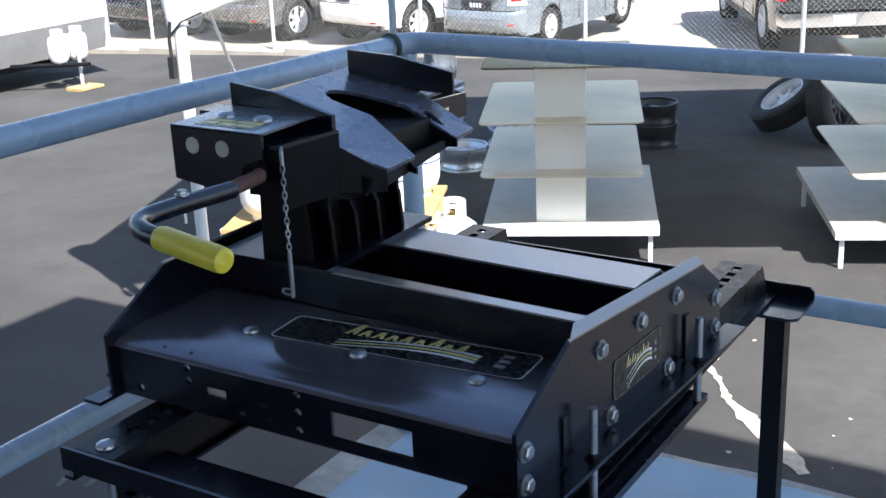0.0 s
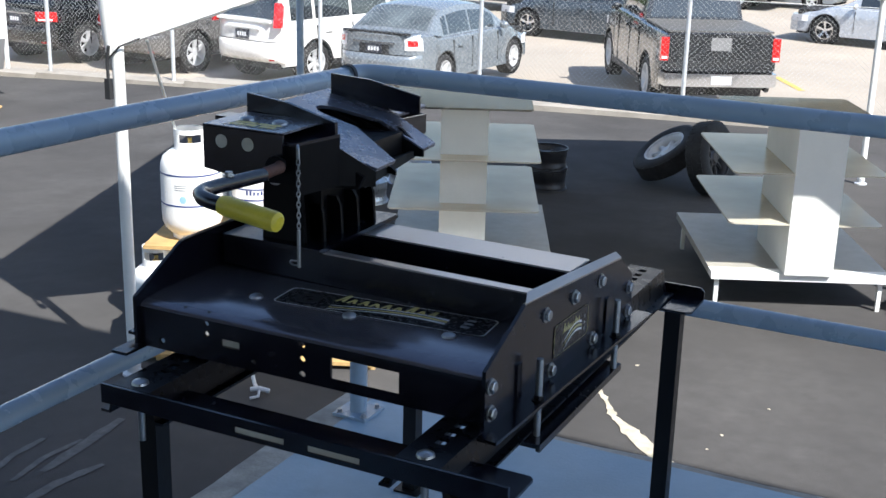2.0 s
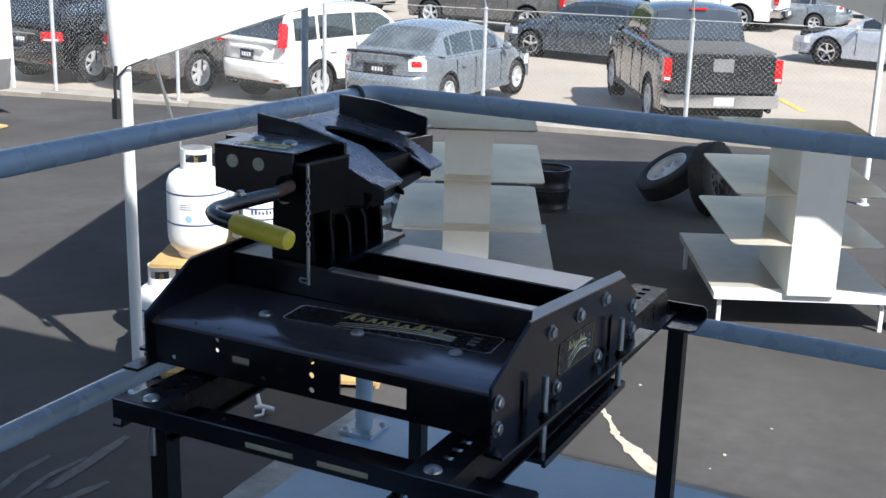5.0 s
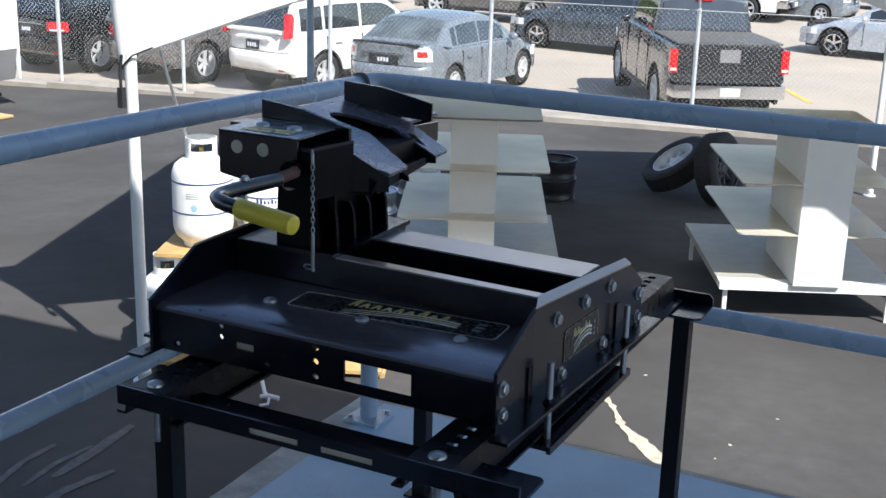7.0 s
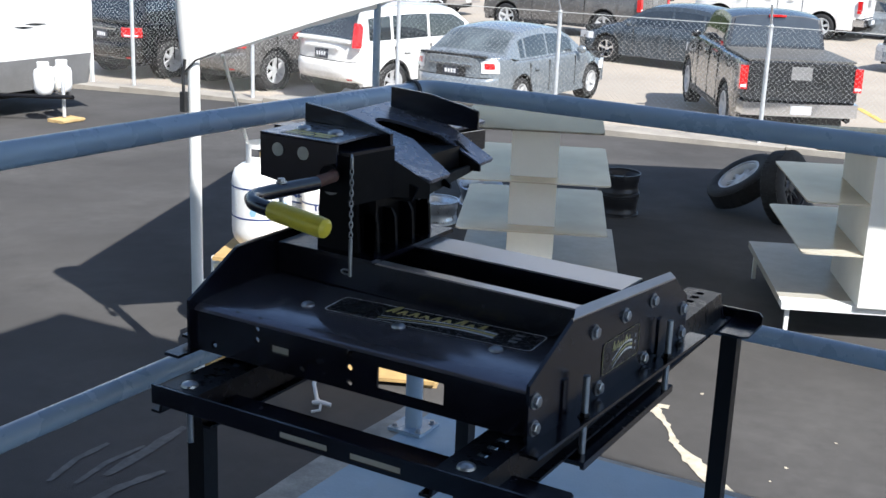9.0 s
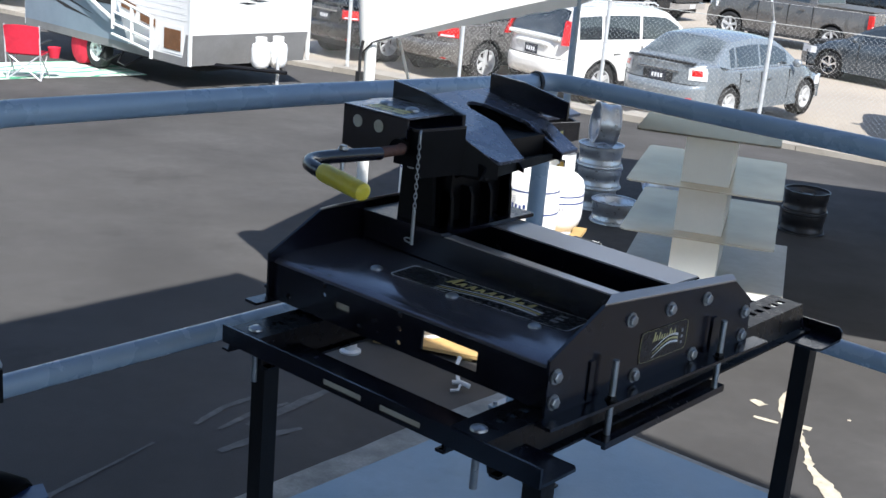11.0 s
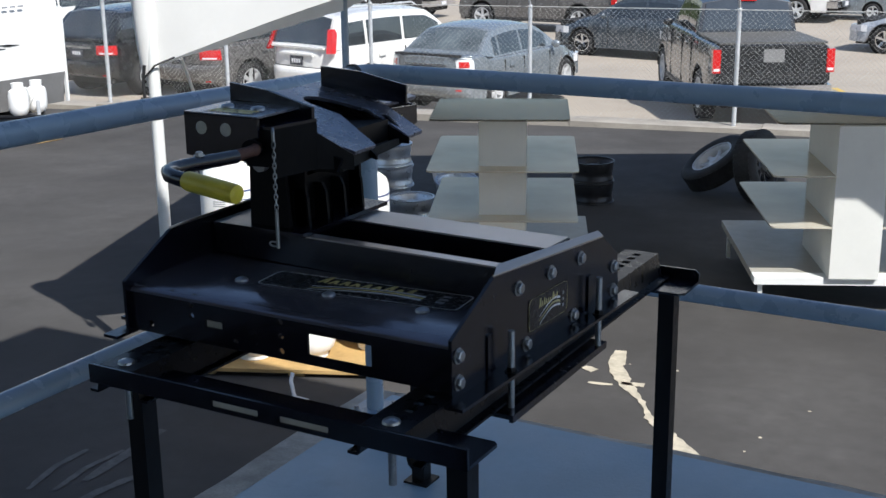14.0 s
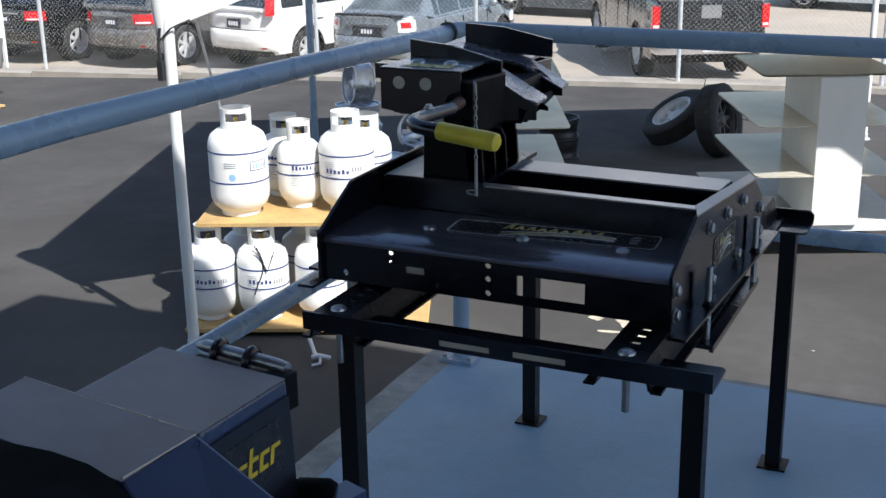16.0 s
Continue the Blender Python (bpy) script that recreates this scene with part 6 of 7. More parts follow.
        return Vector((sgn * x, y, (zt - sh) + (base - zt + sh) * q))

    def patch(y0, y1, v0, v1, n, m, lift, follow=None):
        bm = bmesh.new()
        rows = []
        for i in range(n + 1):
            row = []
            for jx in range(m + 1):
                f = i / n
                u = jx / m
                va, vb = (v0, v1) if follow is None else follow(f)
                y = y0 + (y1 - y0) * f
                v = va + (vb - va) * u
                p = shell(y, v)
                if lift:
                    e1 = shell(min(g3, y + 0.01), v) - shell(max(g0, y - 0.01), v)
                    e2 = shell(y, v + 0.01) - shell(y, v - 0.01)
                    nn = e1.cross(e2)
                    if nn.length > 1e-9:
                        nn.normalize()
                        if nn.z < 0:
                            nn = -nn
                        p = p + nn * lift
                row.append(bm.verts.new(p))
            rows.append(row)
        for r0, r1 in zip(rows, rows[1:]):
            for jx in range(m):
                bm.faces.new((r0[jx], r0[jx + 1], r1[jx + 1], r1[jx]))
        return bm
    part("cabin_shell", patch(g0, g3, -1.0, 1.0, 34, 20, 0.0), pm, t, smooth=True)
    dy = g1 - g0
    part("rear_window", patch(g0 + dy * 0.1, g1 - dy * (0.06 if style != "pickup" else 0.02), -0.46, 0.46, 8, 8, 0.006), M["carglass"], t, "dark rear window", smooth=True)
    dy = g3 - g2
    part("windscreen", patch(g2 + dy * 0.08, g3 - dy * 0.08, -0.44, 0.44, 8, 8, 0.006), M["carglass"], t, "dark windscreen", smooth=True)
    cuts = {"suv": (0.42, 1.02, 2.05, 3.1), "boxy": (0.36, 0.98, 1.95, 3.0), "sedan": (0.98, 1.2, 2.0, 2.98), "pickup": (1.9, 1.9, 2.52, 3.42), "coupe": (1.2, 1.2, 1.75, 2.9)}[style]
    for s in (-1, 1):
        for y0, y1 in zip(cuts, cuts[1:]):
            if y1 - y0 < 0.05:
                continue
            part("side_window", patch(y0 + 0.035, y1 - 0.035, s * 0.6, s * 0.95, 8, 4, 0.006), M["carglass"], t, "dark side window", smooth=True)
        # belt trim, sill, door lines, handles, mirror
        part("belt_trim", boxed(s * wb_ - 0.012, s * wb_ + 0.012, g0 + 0.5, g3 - 0.3, zg - 0.008, zg + 0.012), M["trim"], t)
        xs = s * W / 2
        for yd in {"suv": (1.02, 2.02, 3.15), "boxy": (0.98, 1.92, 3.0), "sedan": (1.25, 1.95, 2.95), "pickup": (1.74, 2.5, 3.45), "coupe": (1.55, 2.95)}[style]:
            part("door_seam", boxed(min(xs * 0.975, xs * 1.002), max(xs * 0.975, xs * 1.002), yd - 0.006, yd + 0.006, sill + 0.08, belt - 0.07), M["recess_dark"], t)
        for yd in {"suv": (1.25, 2.2), "boxy": (1.2, 2.15), "sedan": (1.4, 2.15), "pickup": (2.0, 2.68), "coupe": (1.75,)}[style]:
            part("door_handle", boxed(min(xs * 0.99, xs * 1.025), max(xs * 0.99, xs * 1.025), yd, yd + 0.17, belt - 0.2, belt - 0.165), pm, t, bevel=0.008)
        part("side_sill", boxed(min(xs * 0.9, xs * 1.005), max(xs * 0.9, xs * 1.005), y_r + arch, y_f - arch, sill - 0.03, sill + 0.06), M["trim"] if style in ("boxy", "pickup", "suv") else pm, t, bevel=0.012)
        bm = bmesh.new()
        bmesh.ops.create_icosphere(bm, subdivisions=2, radius=1, matrix=pose(s * (W / 2 + 0.07), g3 - 0.42, belt + 0.05) @ Matrix.Diagonal((0.1, 0.06, 0.075, 1)))
        part("side_mirror", bm, pm, t, smooth=True)
        # arch lips
        for c in (y_r, y_f):
            pts = [(0, c + arch * 1.01 * math.cos(radians(a_)), r + arch * 0.99 * math.sin(radians(a_))) for a_ in range(0, 181, 12)]
            part("arch_lip", tubed([(s * W / 2 * 0.985, p[1], p[2]) for p in pts], 0.012 if style != "boxy" else 0.02, 6), M["recess_dark"], t)
            bm = lathed([(0.0, -0.1), (arch * 0.98, -0.1), (arch * 0.98, 0.12)], 24, pose(s * (W / 2 - 0.14), c, r, 0, 90 * s, 0))
            part("wheel_well", bm, M["recess_dark"], t)
            wheel_at(t, s * (W / 2 - 0.115), c, r, s, alloy, 6 if style in ("suv", "boxy") else 5)
        # lamps
        lx0, lx1 = W / 2 * 0.72, W / 2 * 0.965
        if lamps == "tall":
            z0, z1 = belt - 0.02, zr - 0.22
            bm = bmesh.new()
            v = []
            for z, x, y in ((belt - 0.06, W / 2 * 0.91, 0.02), (zr - 0.28, W / 2 * 0.81, 0.16)):
                v += [bm.verts.new((s * (x - 0.05), y - 0.02, z)), bm.verts.new((s * (x + 0.035), y + 0.02, z)), bm.verts.new((s * (x + 0.03), y + 0.14, z)), bm.verts.new((s * (x - 0.05), y + 0.12, z))]
            for q in ((0, 1, 2, 3), (4, 7, 6, 5), (0, 4, 5, 1), (1, 5, 6, 2), (2, 6, 7, 3), (3, 7, 4, 0)):
                bm.faces.new([v[i] for i in q])
            lp = part("tail_lamp", bm, M["lamp_red"], t, "tall red tail lamp", bevel=0.01)
        elif style == "pickup":
            lp = part("tail_lamp", boxed(s * W / 2 * 0.95 - 0.065, s * W / 2 * 0.95 + 0.055, -0.02, 0.1, 0.84, 1.2), M["lamp_red"], t, "upright red tail lamp", bevel=0.015)
            part("reversing_lens", boxed(s * W / 2 * 0.95 - 0.05, s * W / 2 * 0.95 + 0.04, -0.026, 0.05, 0.87, 0.91), M["lamp_clear"], lp, bevel=0.006)
        else:
            z0, z1 = (boot - 0.26, boot - 0.05) if S["boot"] else (belt - 0.26, belt - 0.08)
            u0 = 0.7 if S["boot"] else 0.6
            k0, k1 = tail_k(z0), tail_k(z1)
            lp = part("tail_lamp", tail_patch(s * u0, s * 0.998, k0, k1, 10, 6, 0.014), M["lamp_clear"] if style == "sedan" else M["lamp_red"], t, "tail lamp wrapping the corner", smooth=True)
            part("red_lens" if style == "sedan" else "clear_lens", tail_patch(s * (u0 + 0.06), s * 0.93, k0 + (k1 - k0) * (0.3 if style == "sedan" else 0.08), k0 + (k1 - k0) * (0.75 if style == "sedan" else 0.22), 8, 4, 0.019), M["lamp_red"] if style == "sedan" else M["lamp_clear"], lp, smooth=True)
        hz = S["hood"] - 0.26
        bm = prismed([(s * W / 2 * 0.5, L - 0.02), (s * W / 2 * 0.56, L - 0.2), (s * W / 2 * 0.93, L - 0.5), (s * W / 2 * 0.945, L - 0.36), (s * W / 2 * 0.8, L - 0.06)], "z", hz - 0.08, hz + 0.075)
        part("headlamp", bm, M["lamp_clear"], t, "clear headlamp", bevel=0.015)
    # number plate and its panel
    zp = {"sedan": 0.76, "coupe": 0.76, "suv": 0.86, "boxy": 0.86, "pickup": 0.56}[style]
    pl = part("number_plate", boxed(-0.16, 0.16, -0.012 - (0.163 if style == "pickup" else 0), 0.03, zp - (0.08 if style != "pickup" else 0.065), zp + (0.08 if style != "pickup" else 0.065)), M["plate"] if style != "pickup" else M["alu"], t, "number plate", bevel=0.004)
    for i in range(4):
        part("plate_bar", boxed(-0.115 + i * 0.06, -0.075 + i * 0.06, pl.bound_box[0][1] - 0.003, pl.bound_box[0][1] + 0.002, zp - 0.035, zp + 0.035), M["print_white"], pl)
    if style != "pickup":
        part("boot_trim", boxed(-0.42, 0.42, -0.02, 0.04, zp + 0.1, zp + 0.13), M["chrome"] if style != "boxy" else pm, t, bevel=0.006)
        part("tail_lip", boxed(-W * 0.37, W * 0.37, 0.02, 0.13, boot - 0.002, boot + 0.03), M["trim"] if style == "sedan" else pm, t, bevel=0.008)
    else:
        part("tailgate_badge", boxed(-0.16, 0.16, -0.012, 0.02, 1.0, 1.2), M["rv_grey"], t, "grey tailgate handle panel", bevel=0.008)
        part("tailgate_seam", boxed(-0.77, 0.77, -0.004, 0.01, 0.735, 0.745), M["recess_dark"], t)
        part("tow_hitch", boxed(-0.05, 0.05, -0.1, 0.1, 0.38, 0.46), M["black_sat"], t, bevel=0.006)
        bm = boxed(-W / 2 * 0.9, W / 2 * 0.9, 0.05, g0 - 0.04, boot + 0.012, boot + 0.04)
        part("bed_cover", bm, M["board"], t, "black soft bed cover", bevel=0.012)
        part("third_brake_lamp", boxed(-0.14, 0.14, g1 - 0.06, g1 - 0.01, zr - 0.07, zr - 0.035), M["lamp_red"], t)
    if rack_bars:
        for s in (-1, 1):
            part("roof_bar", tubed([(s * wt * 0.86, g1 + 0.15, zr), (s * wt * 0.86, g1 + 0.22, zr + 0.05), (s * wt * 0.86, g2 - 0.22, zr + 0.05), (s * wt * 0.86, g2 - 0.12, zr)], 0.016, 8), M["alu"], t, smooth=True)
    return t


def at(x, y, heading=0.0, z=None):
    """Rear bumper's middle at (x, y); heading in degrees to the left of +y."""
    return pose(x, y, gz(x, y) + 0.012 if z is None else z, 0, 0, heading) @ Matrix.Scale(0.9, 4)


silver, white_p, dark, black_p, grey_p, slate, bluesil = (paint("silver_blue_paint", (0.22, 0.25, 0.275)), paint("white_car_paint", (0.78, 0.77, 0.74), 0.0), paint("dark_grey_paint", (0.032, 0.034, 0.037)), paint("black_car_paint", (0.006, 0.0065, 0.008), 0.0),
                                                          paint("grey_brown_paint", (0.13, 0.125, 0.12)), paint("slate_paint", (0.07, 0.085, 0.1)), paint("pale_silver_paint", (0.5, 0.53, 0.57)))
sedan = car("sedan", silver, "silver-blue saloon car parked behind the fence")
sedan.matrix_basis = at(-8.9, 15.18, -3) @ Matrix.Scale(0.95, 4)
for ob in sedan.children:
    if ob.name.startswith("rear_window"):
        ob.data.materials[0] = M["glareglass"]
suv_w = car("boxy", white_p, "white boxy off-road car with tall red tail lamps", lamps="tall", rack_bars=True)
suv_w.matrix_basis = at(-11.42, 15.4, -11)
suv_g = car("suv", grey_p, "grey-brown crossover car with red tail lamps")
suv_g.matrix_basis = at(-13.75, 15.25, -6)
suv_b = car("suv", black_p, "black crossover car with red tail lamps")
suv_b.matrix_basis = at(-15.9, 15.05, -4)
truck = car("pickup", dark, "dark grey pickup truck with chrome step bumper and bed cover")
truck.matrix_basis = at(-4.08, 16.5, 30)
alt = car("sedan", slate, "dark slate saloon car seen from its side", alloy="chrome")
alt.matrix_basis = at(-6.9, 24.6, 82)
cpe = car("coupe", bluesil, "pale silver two-door car seen from its side", alloy="chrome")
cpe.matrix_basis = at(-1.1, 27.3, 80)
crew = car("pickup", grey_p, "grey pickup truck seen from its side")
crew.matrix_basis = at(-11.1, 29.2, 86)
wt = car("pickup", white_p, "white pickup truck in a far row")
wt.matrix_basis = at(-6.9, 34.2, 88)
far = [(sedan, -5.0, 33.0, 85), (suv_w, -1.2, 33.5, 92), (sedan, 2.5, 30.0, 84), (truck, -16.5, 29.0, 88), (suv_g, -2.0, 38.0, 88), (cpe, -8.0, 38.5, 90), (suv_b, -13.5, 37.0, 92), (alt, -19.5, 36.0, 88), (suv_w, -22.0, 30.5, 90),
       (cpe, 4.5, 36.0, 86), (sedan, -15.0, 43.0, 88), (truck, -8.5, 44.0, 90), (suv_g, -3.0, 45.0, 92), (suv_b, 3.5, 43.5, 86), (alt, -21.5, 44.5, 90), (suv_w, 9.5, 40.0, 85), (suv_w, -20.9, 11.6, 60), (suv_b, -19.0, 18.5, 0), (suv_w, -21.8, 19.0, 0), (cpe, -24.5, 19.2, 2),
       (alt, -10.5, 50.0, 90), (suv_w, -4.5, 51.0, 90), (sedan, 2.0, 50.0, 88), (truck, -17.5, 51.0, 90), (suv_g, -24.5, 51.0, 90), (cpe, 8.5, 47.0, 88)]
for ob, x, y, hd in far:
    copy_thing(ob, at(x * 1.07, y * 1.07, hd))


# ---------------------------------------------------------------- travel trailers
def travel_trailer():
    """Local x runs back along the trailer from its front, y across it; z over the ground."""
    t = thing("travel_trailer", "white travel trailer with grey skirt panels, steps and two gas cylinders", "trailer", m=pose(-12.02, 10.22, gz(-13, 10), 0, 0, 179) @ Matrix.Translation((0, 1.12, 0)) @ Matrix.Scale(0.88, 4) @ Matrix.Translation((0, -1.12, 0)))
    w = 1.12
    zf, end = 0.42, 4.56
    # rounded front: profile in x and z, pushed across
    prof = [(0.0, zf + 0.45), (0.02, 1.5), (0.12, 2.3), (0.4, 2.95), (0.9, 3.15), (end - 0.1, 3.15), (end, 3.0), (end, zf), (0.35, zf), (0.12, zf)]
    part("body", prismed(prof, "y", -w, w), M["rv"], t, bevel=0.03)
    part("front_skirt", prismed([(-0.012, zf + 0.44), (0.1, zf - 0.02), (0.2, zf - 0.02), (0.1, zf + 0.44)], "y", -w - 0.004, w + 0.004), M["rv_grey"], t, "dark grey lower front panel")
    for yy, zz, ww in ((0.1, 1.3, 0.36), (-0.12, 1.335, 0.4)):
        part("front_emblem", prismed([(yy - ww / 2, zz), (yy, zz - 0.012), (yy + ww / 2, zz + 0.02), (yy + 0.02, zz + 0.022)], "x", 0.003, 0.009), M["trim"], t, "dark painted flash")
    for k in range(5):
        part("front_print", boxed(0.0, 0.012, -0.45 + 0.14 * k, -0.36 + 0.14 * k, 1.86, 1.885), M["tank_grey"], t)
    for s in (-1, 1):
        part("corner_trim", boxed(-0.02, 0.03, s * w - 0.02, s * w + 0.02, zf, zf + 1.4), M["white"], t, bevel=0.004)
    # fittings of the wall that looks over the yard
    y = w
    part("side_skirt", boxed(0.15, end - 0.03, y - 0.01, y + 0.006, zf - 0.02, zf + 0.1), M["rv_grey"], t)
    part("slate_panel", prismed([(1.55, zf + 0.1), (1.85, 1.1), (1.92, 3.1), (end - 0.02, 3.1), (end - 0.02, zf + 0.1)], "y", y, y + 0.008), M["rv_slate"], t, "slate blue-grey rear side panel")
    for dz in (0.0, 0.14):
        part("side_stripe", prismed([(4.2, 1.08 + dz), (3.5, 0.94 + dz), (2.5, 0.76 + dz * 0.6), (3.3, 0.85 + dz), (3.7, 0.95 + dz)], "y", y + 0.008, y + 0.012), M["trim"], t, "dark tapering side flash")
    for i in range(19):
        z = zf + 0.62 + i * 0.09
        part("siding_bead", boxed(0.1, 1.85, y, y + 0.0025, z, z + 0.007), M["alu"], t)
    part("door_opening", boxed(1.96, 2.78, y + 0.009, y + 0.014, 1.05, 2.6), M["recess_dark"], t, "dark sheet standing in for the shaded open doorway")
    part("inner_panel", boxed(2.1, 2.62, y + 0.014, y + 0.018, 1.75, 2.5), M["wood_pale"], t, "cream cabinet front seen inside the doorway")
    part("grab_rail", tubed([(2.05, y + 0.05, 1.5), (2.3, y + 0.07, 1.62), (2.68, y + 0.05, 1.55)], 0.018, 8), M["white"], t, smooth=True)
    for x in (2.0, 1.5):
        part("step_frame", tubed([(x - 0.25, y - 0.05, 0.36), (x, y + 0.08, 0.2), (x + 0.22, y + 0.06, 0.22), (x + 0.25, y - 0.05, 0.36)], 0.018, 8), M["black_sat"], t, "folded dark step frame under the door")
    part("door_frame", boxed(1.86, 1.955, y + 0.009, y + 0.03, 0.95, 2.65), M["white"], t, bevel=0.004)
    part("side_window", boxed(3.75, 4.25, y + 0.009, y + 0.016, 1.42, 2.1), M["carglass"], t, "dark side window")
    part("window_frame", boxed(3.7, 4.3, y + 0.0085, y + 0.012, 1.37, 2.15), M["wood_dark"], t, "brown window frame")
    part("locker", boxed(0.22, 0.62, y, y + 0.012, zf + 0.18, zf + 0.48), M["wood_dark"], t, "open brown-lined locker")
    part("locker_frame", boxed(0.17, 0.68, y, y + 0.006, zf + 0.13, zf + 0.53), M["white"], t)
    part("awning_arm", tubed([(4.0, y + 0.06, 1.68), (2.12, y + 0.1, 0.97), (1.8, y + 0.08, 0.84)], 0.03, 8), M["white"], t, "white awning arm", smooth=True)
    # folded entry steps with their hand rails, hung at floor height
    for z0, z1 in ((1.02, 1.2), (0.84, 0.98), (0.68, 0.8), (0.52, 0.64)):
        part("stair_rail", tubed([(0.76, y + 0.12, z0), (1.8, y + 0.12, z1)], 0.022, 8), M["white"], t, smooth=True)
    for x, z0, z1 in ((0.78, 0.42, 1.04), (1.28, 0.58, 1.12), (1.78, 0.72, 1.22)):
        part("stair_post", tubed([(x, y + 0.12, z0), (x, y + 0.12, z1)], 0.028, 8), M["white"], t, smooth=True)
    for x0, z0 in ((1.34, 1.0), (0.84, 0.86)):
        part("brown_panel", prismed([(x0, z0), (x0 + 0.38, z0 + 0.06), (x0 + 0.38, z0 + 0.2), (x0, z0 + 0.12)], "y", y + 0.01, y + 0.016), M["wood_dark"], t, "brown step tread seen through the rails")
    # wheels: one bare, one with a red cover
    for x, mm in ((2.5, None), (3.0, "red")):
        if mm:
            part("wheel_cover", lathed([(0, -0.12), (0.27, -0.12), (0.27, 0.06), (0.22, 0.09), (0, 0.1)], 24, pose(x, y - 0.14, 0.26, -90)), M["redcloth"], t, "red cloth tyre cover", smooth=True)
        else:
            part("wheel", lathed(tyre_profile(0.27, 0.18), 28, pose(x, y - 0.12, 0.27, 90), close=True), M["tyre"], t, smooth=True)
            bm = bmesh.new()
            rim_mesh(bm, 0.165, 0.15, pose(x, y - 0.12, 0.27, -90), 6)
            part("rim", bm, M["white"], t, smooth=True)
    part("chassis", boxed(0.2, 4.4, -0.8, 0.8, 0.3, zf), M["recess_dark"], t)
    # tongue with its cylinders and jack
    bm = bmesh.new()
    for s in (-1, 1):
        tube(bm, [(0.3, s * 0.7, 0.4), (-0.8, 0, 0.4)], 0.03, 8)
    part("tongue", bm, M["black_sat"], t, "black A-frame tongue")
    part("jack", tubed([(-0.62, 0, 0.1), (-0.62, 0, 0.62)], 0.026, 10), M["galv"], t, smooth=True)
    for k in range(3):
        part("timber_block", boxed(-0.78 - 0.02 * k, -0.5, -0.2, 0.2, 0.03 * k, 0.03 * k + 0.028), M["wood_pale"], t)
    for s in (-1, 1):
        g = part("tongue_cylinder", lathed([(0, 0.42), (0.09, 0.42), (0.125, 0.46), (0.14, 0.53), (0.14, 0.7), (0.125, 0.76), (0.08, 0.79), (0, 0.795)], 20, pose(-0.42, s * 0.165, 0)), M["tank"], t, "white gas cylinder", smooth=True)
        part("collar", lathed([(0.07, 0.785), (0.082, 0.785), (0.085, 0.87), (0.073, 0.87)], 20, pose(-0.42, s * 0.165, 0), close=True), M["tank"], g, smooth=True)
        part("hose", tubed([(-0.42, s * 0.165, 0.81), (-0.52, s * 0.1, 0.8), (-0.5, s * 0.03, 0.66), (-0.44, 0, 0.55)], 0.014, 8), M["white"], g, "white gas hose", smooth=True)
    return t


travel_trailer()


def far_trailer():
    t = thing("far_trailer", "white and slate travel trailer parked further off", "trailer", m=pose(-21.6, 8.75, gz(-21, 9), 0, 0, 98))
    part("body", prismed([(-3.2, 0.27), (-3.3, 0.8), (-3.1, 3.0), (3.0, 3.1), (3.3, 2.8), (3.3, 0.27)], "y", 0, 2.4), M["rv"], t, bevel=0.05)
    part("skirt", prismed([(-1.3, 0.25), (-1.0, 0.7), (3.31, 0.7), (3.31, 0.25)], "y", -0.01, 0.0), M["rv_slate"], t)
    part("under", boxed(-2.8, 3.0, 0.3, 2.1, 0.12, 0.27), M["recess_dark"], t)
    for x in (2.7, 3.1):
        part("jack_leg", boxed(x, x + 0.09, 0.1, 0.19, -0.02, 0.27), M["galv"], t)
    for x in (-0.4, 0.45):
        part("wheel", lathed(tyre_profile(0.34, 0.2), 24, pose(x, 0.2, 0.34, 90), close=True), M["tyre"], t, smooth=True)
    return t


far_trailer()


def jack_stand(x, y):
    t = thing("jack_stand", "yellow steel jack stand on the asphalt", "stand", m=pose(x, y, gz(x, y)) @ Matrix.Diagonal((0.85, 0.85, 0.62, 1)))
    for k in range(4):
        a = radians(45 + 90 * k)
        part("leg", tubed([(0.14 * math.cos(a), 0.14 * math.sin(a), 0.0), (0.04 * math.cos(a), 0.04 * math.sin(a), 0.32)], 0.018, 6), M["safety"], t)
    part("ring", lathed([(0.11, 0.06), (0.13, 0.06), (0.13, 0.09), (0.11, 0.09)], 16, close=True), M["safety"], t)
    part("post", tubed([(0, 0, 0.25), (0, 0, 0.48)], 0.035, 10), M["safety"], t, smooth=True)


jack_stand(-20.06, 9.15)


# ---------------------------------------------------------------- mat and camp chairs
bm = bmesh.new()
mat_c = [(-15.16, 7.43), (-13.7, 7.2), (-13.5, 9.5), (-14.96, 9.72)]
prism(bm, mat_c, "z", 0, 0.006)
for v in bm.verts:
    v.co.z += gz(v.co.x, v.co.y) + 0.004
solid("ground_mat", bm, M["mat"], "white and green woven outdoor mat", "mat")


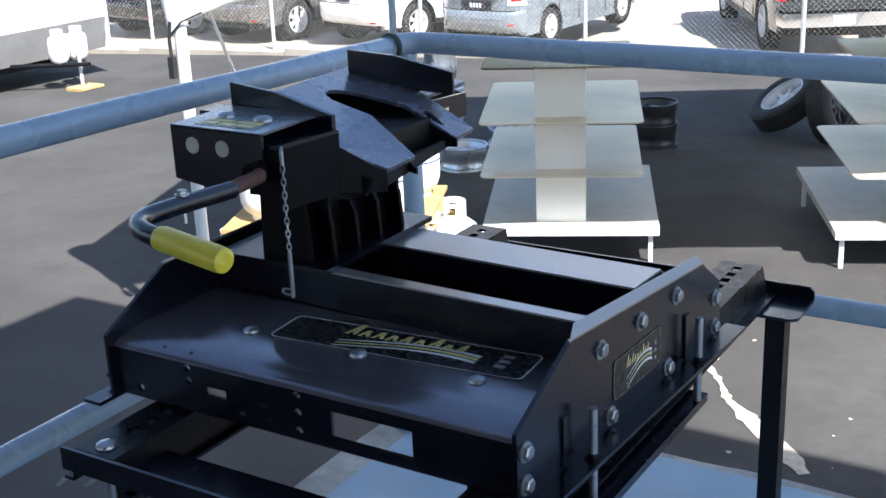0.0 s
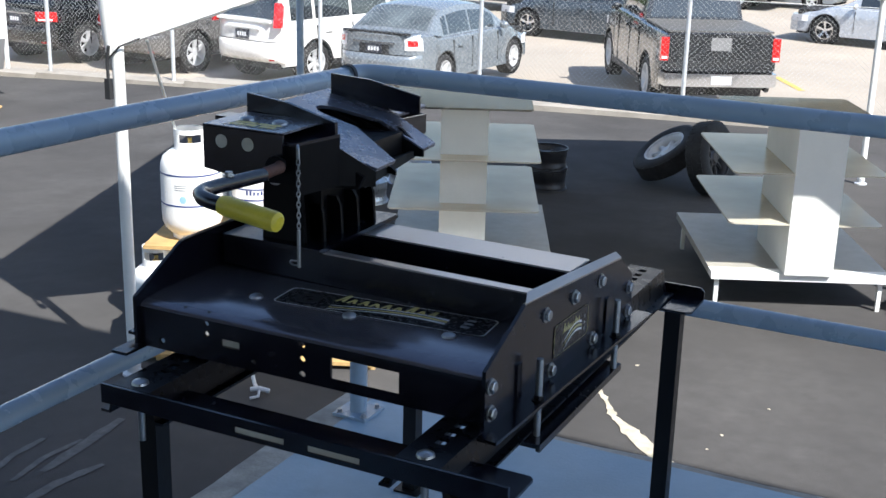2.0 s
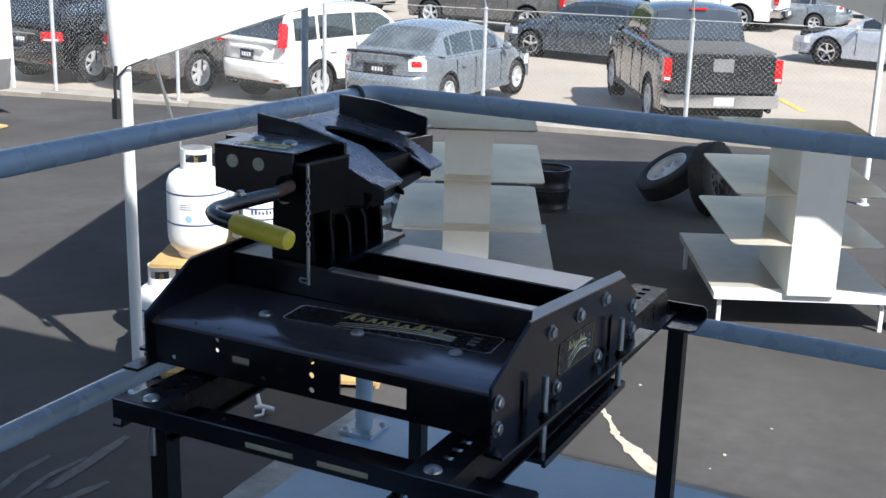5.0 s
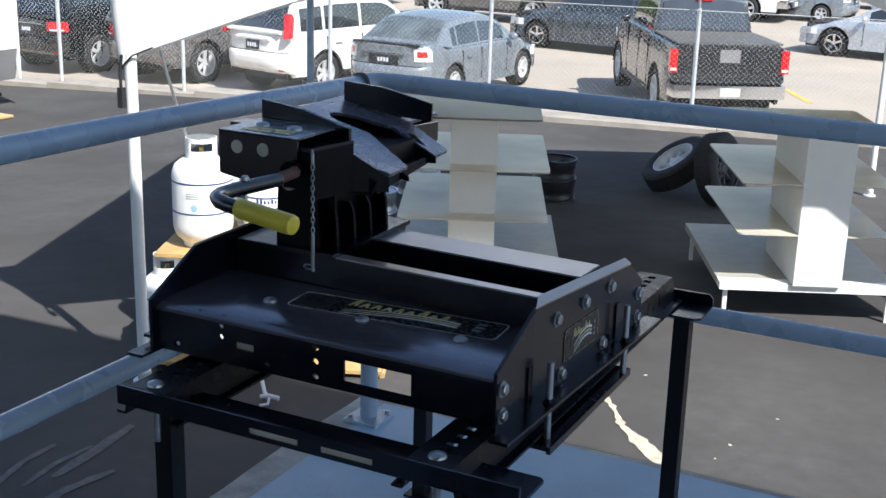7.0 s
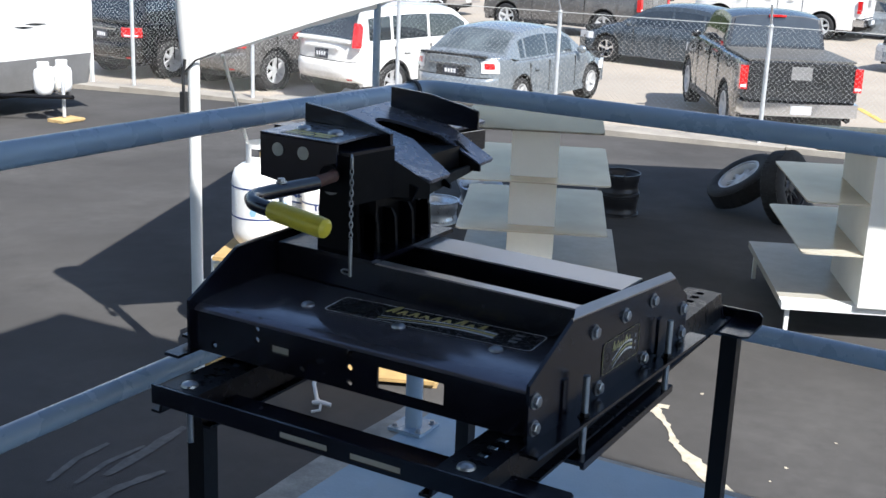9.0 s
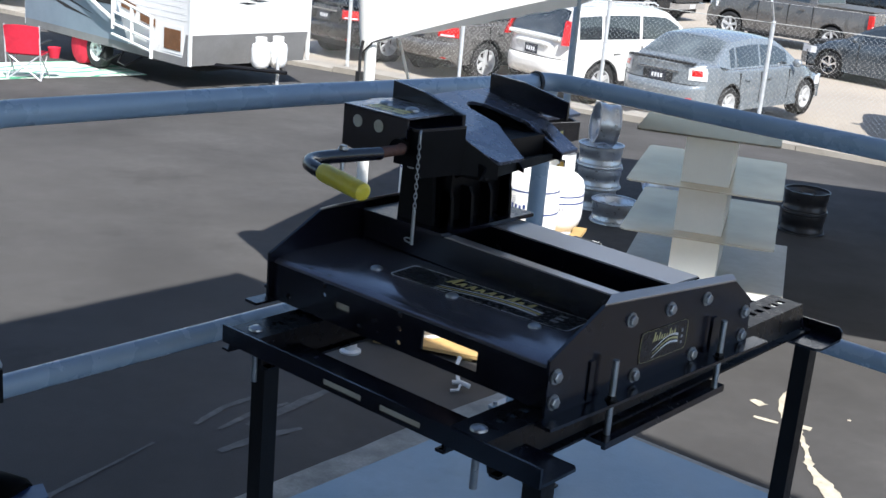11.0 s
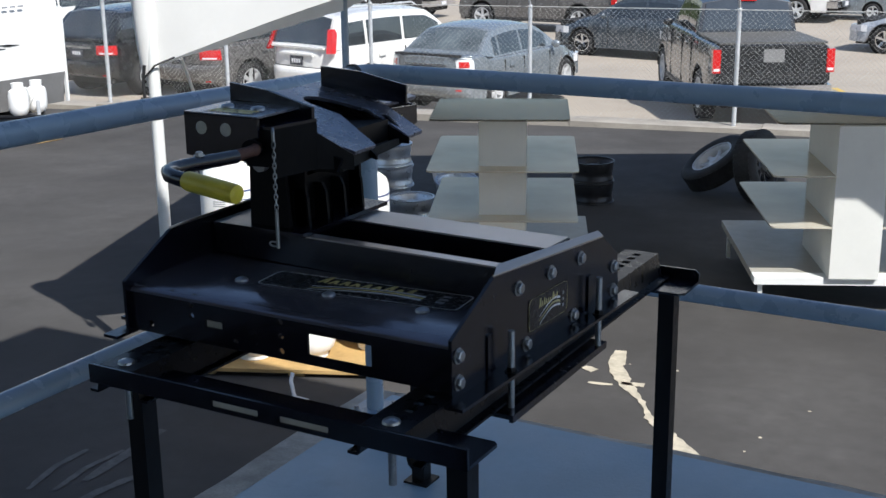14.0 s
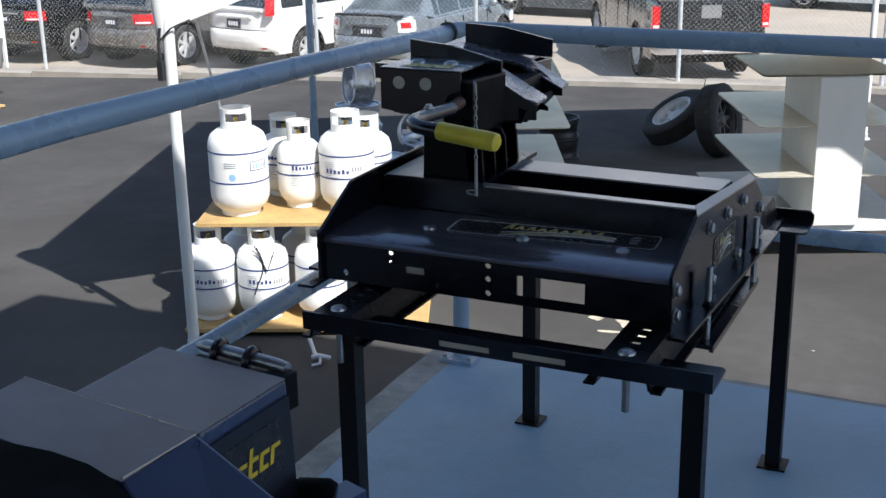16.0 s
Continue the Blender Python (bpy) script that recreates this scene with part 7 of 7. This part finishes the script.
def camp_chair(m, cloth, label, director=False):
    t = thing("camp_chair", label, "chair", "camp chairs on the mat", m=m)
    w, d, hs = 0.29, 0.24, 0.44
    mm = M["galv"] if not director else M["alu"]
    if director:
        for x in (-w, w):
            part("side_frame", tubed([(x, -d, 0.0), (x, -d, 0.66), (x, d, 0.66), (x, d, 0.0)], 0.013, 8), mm, t, smooth=True)
            part("foot_bar", tubed([(x, -d, 0.02), (x, d, 0.02)], 0.012, 8), mm, t)
            part("back_post", tubed([(x, d, 0.6), (x, d + 0.1, 0.95)], 0.013, 8), mm, t, smooth=True)
            part("arm_rest", boxed(x - 0.03, x + 0.03, -d, d, 0.665, 0.69), M["trim"], t, bevel=0.006)
        part("backrest", boxed(-w, w, d + 0.05, d + 0.075, 0.68, 0.92), M[cloth], t, bevel=0.008)
    else:
        for x in (-w, w):
            part("leg", tubed([(x, d, 0.0), (-x, d, 0.45)], 0.014, 8), mm, t)
            part("leg", tubed([(x, -d, 0.0), (x * 0.95, d, 0.45)], 0.011, 8), mm, t)
            part("leg", tubed([(x, d, 0.0), (x * 0.9, -d, 0.43)], 0.011, 8), mm, t)
            part("back_post", tubed([(x, d, 0.0), (x * 1.02, d + 0.1, 0.95)], 0.012, 8), mm, t, smooth=True)
            part("arm_rest", boxed(x - 0.035, x + 0.035, -d - 0.05, d + 0.05, 0.63, 0.65), M["trim"], t, bevel=0.006)
        bm = bmesh.new()
        rows = []
        for i in range(7):
            f = i / 6
            rows.append([bm.verts.new((u * w * 1.02, d + 0.02 + 0.1 * f + 0.05 * (1 - u * u), 0.46 + 0.5 * f - (0.03 * u * u if f > 0.9 else 0))) for u in (-1, -0.6, -0.2, 0.2, 0.6, 1)])
        for a, b in zip(rows, rows[1:]):
            for i in range(5):
                bm.faces.new((a[i], a[i + 1], b[i + 1], b[i]))
        ex = bmesh.ops.extrude_face_region(bm, geom=bm.faces[:])
        bmesh.ops.translate(bm, vec=(0, 0.012, 0), verts=[v for v in ex["geom"] if isinstance(v, bmesh.types.BMVert)])
        part("backrest", bm, M[cloth], t, smooth=True)
        part("cup_pouch", lathed([(0, 0.36), (0.08, 0.37), (0.115, 0.55), (0.105, 0.55), (0.075, 0.39), (0, 0.385)], 14, pose(-w - 0.13, -d * 0.4, 0)), M[cloth], t, smooth=True)
    part("seat", boxed(-w, w, -d, d, hs - 0.01, hs + 0.012), M[cloth], t, bevel=0.006)
    return t


camp_chair(pose(-13.68, 7.82, gz(-13.7, 8) + 0.012, 0, 0, -138) @ Matrix.Scale(0.74, 4), "redcloth", "red canvas folding camp chair on the mat")
camp_chair(pose(-14.47, 7.58, gz(-14.47, 7.58) + 0.012, 0, 0, 148) @ Matrix.Scale(0.82, 4), "greycloth", "dark canvas director's chair with a silver frame on the mat", True)


# ---------------------------------------------------------------- far skyline
bm = bmesh.new()
rs = random.Random(9)
for i in range(40):
    x = -90 + i * 5
    box(bm, x, x + 5.2, 95, 99, -1.4, rs.uniform(1.6, 4.0))
solid("backdrop", bm, M["foliage"], "far dark hedge and low buildings", "backdrop", kind="structure")
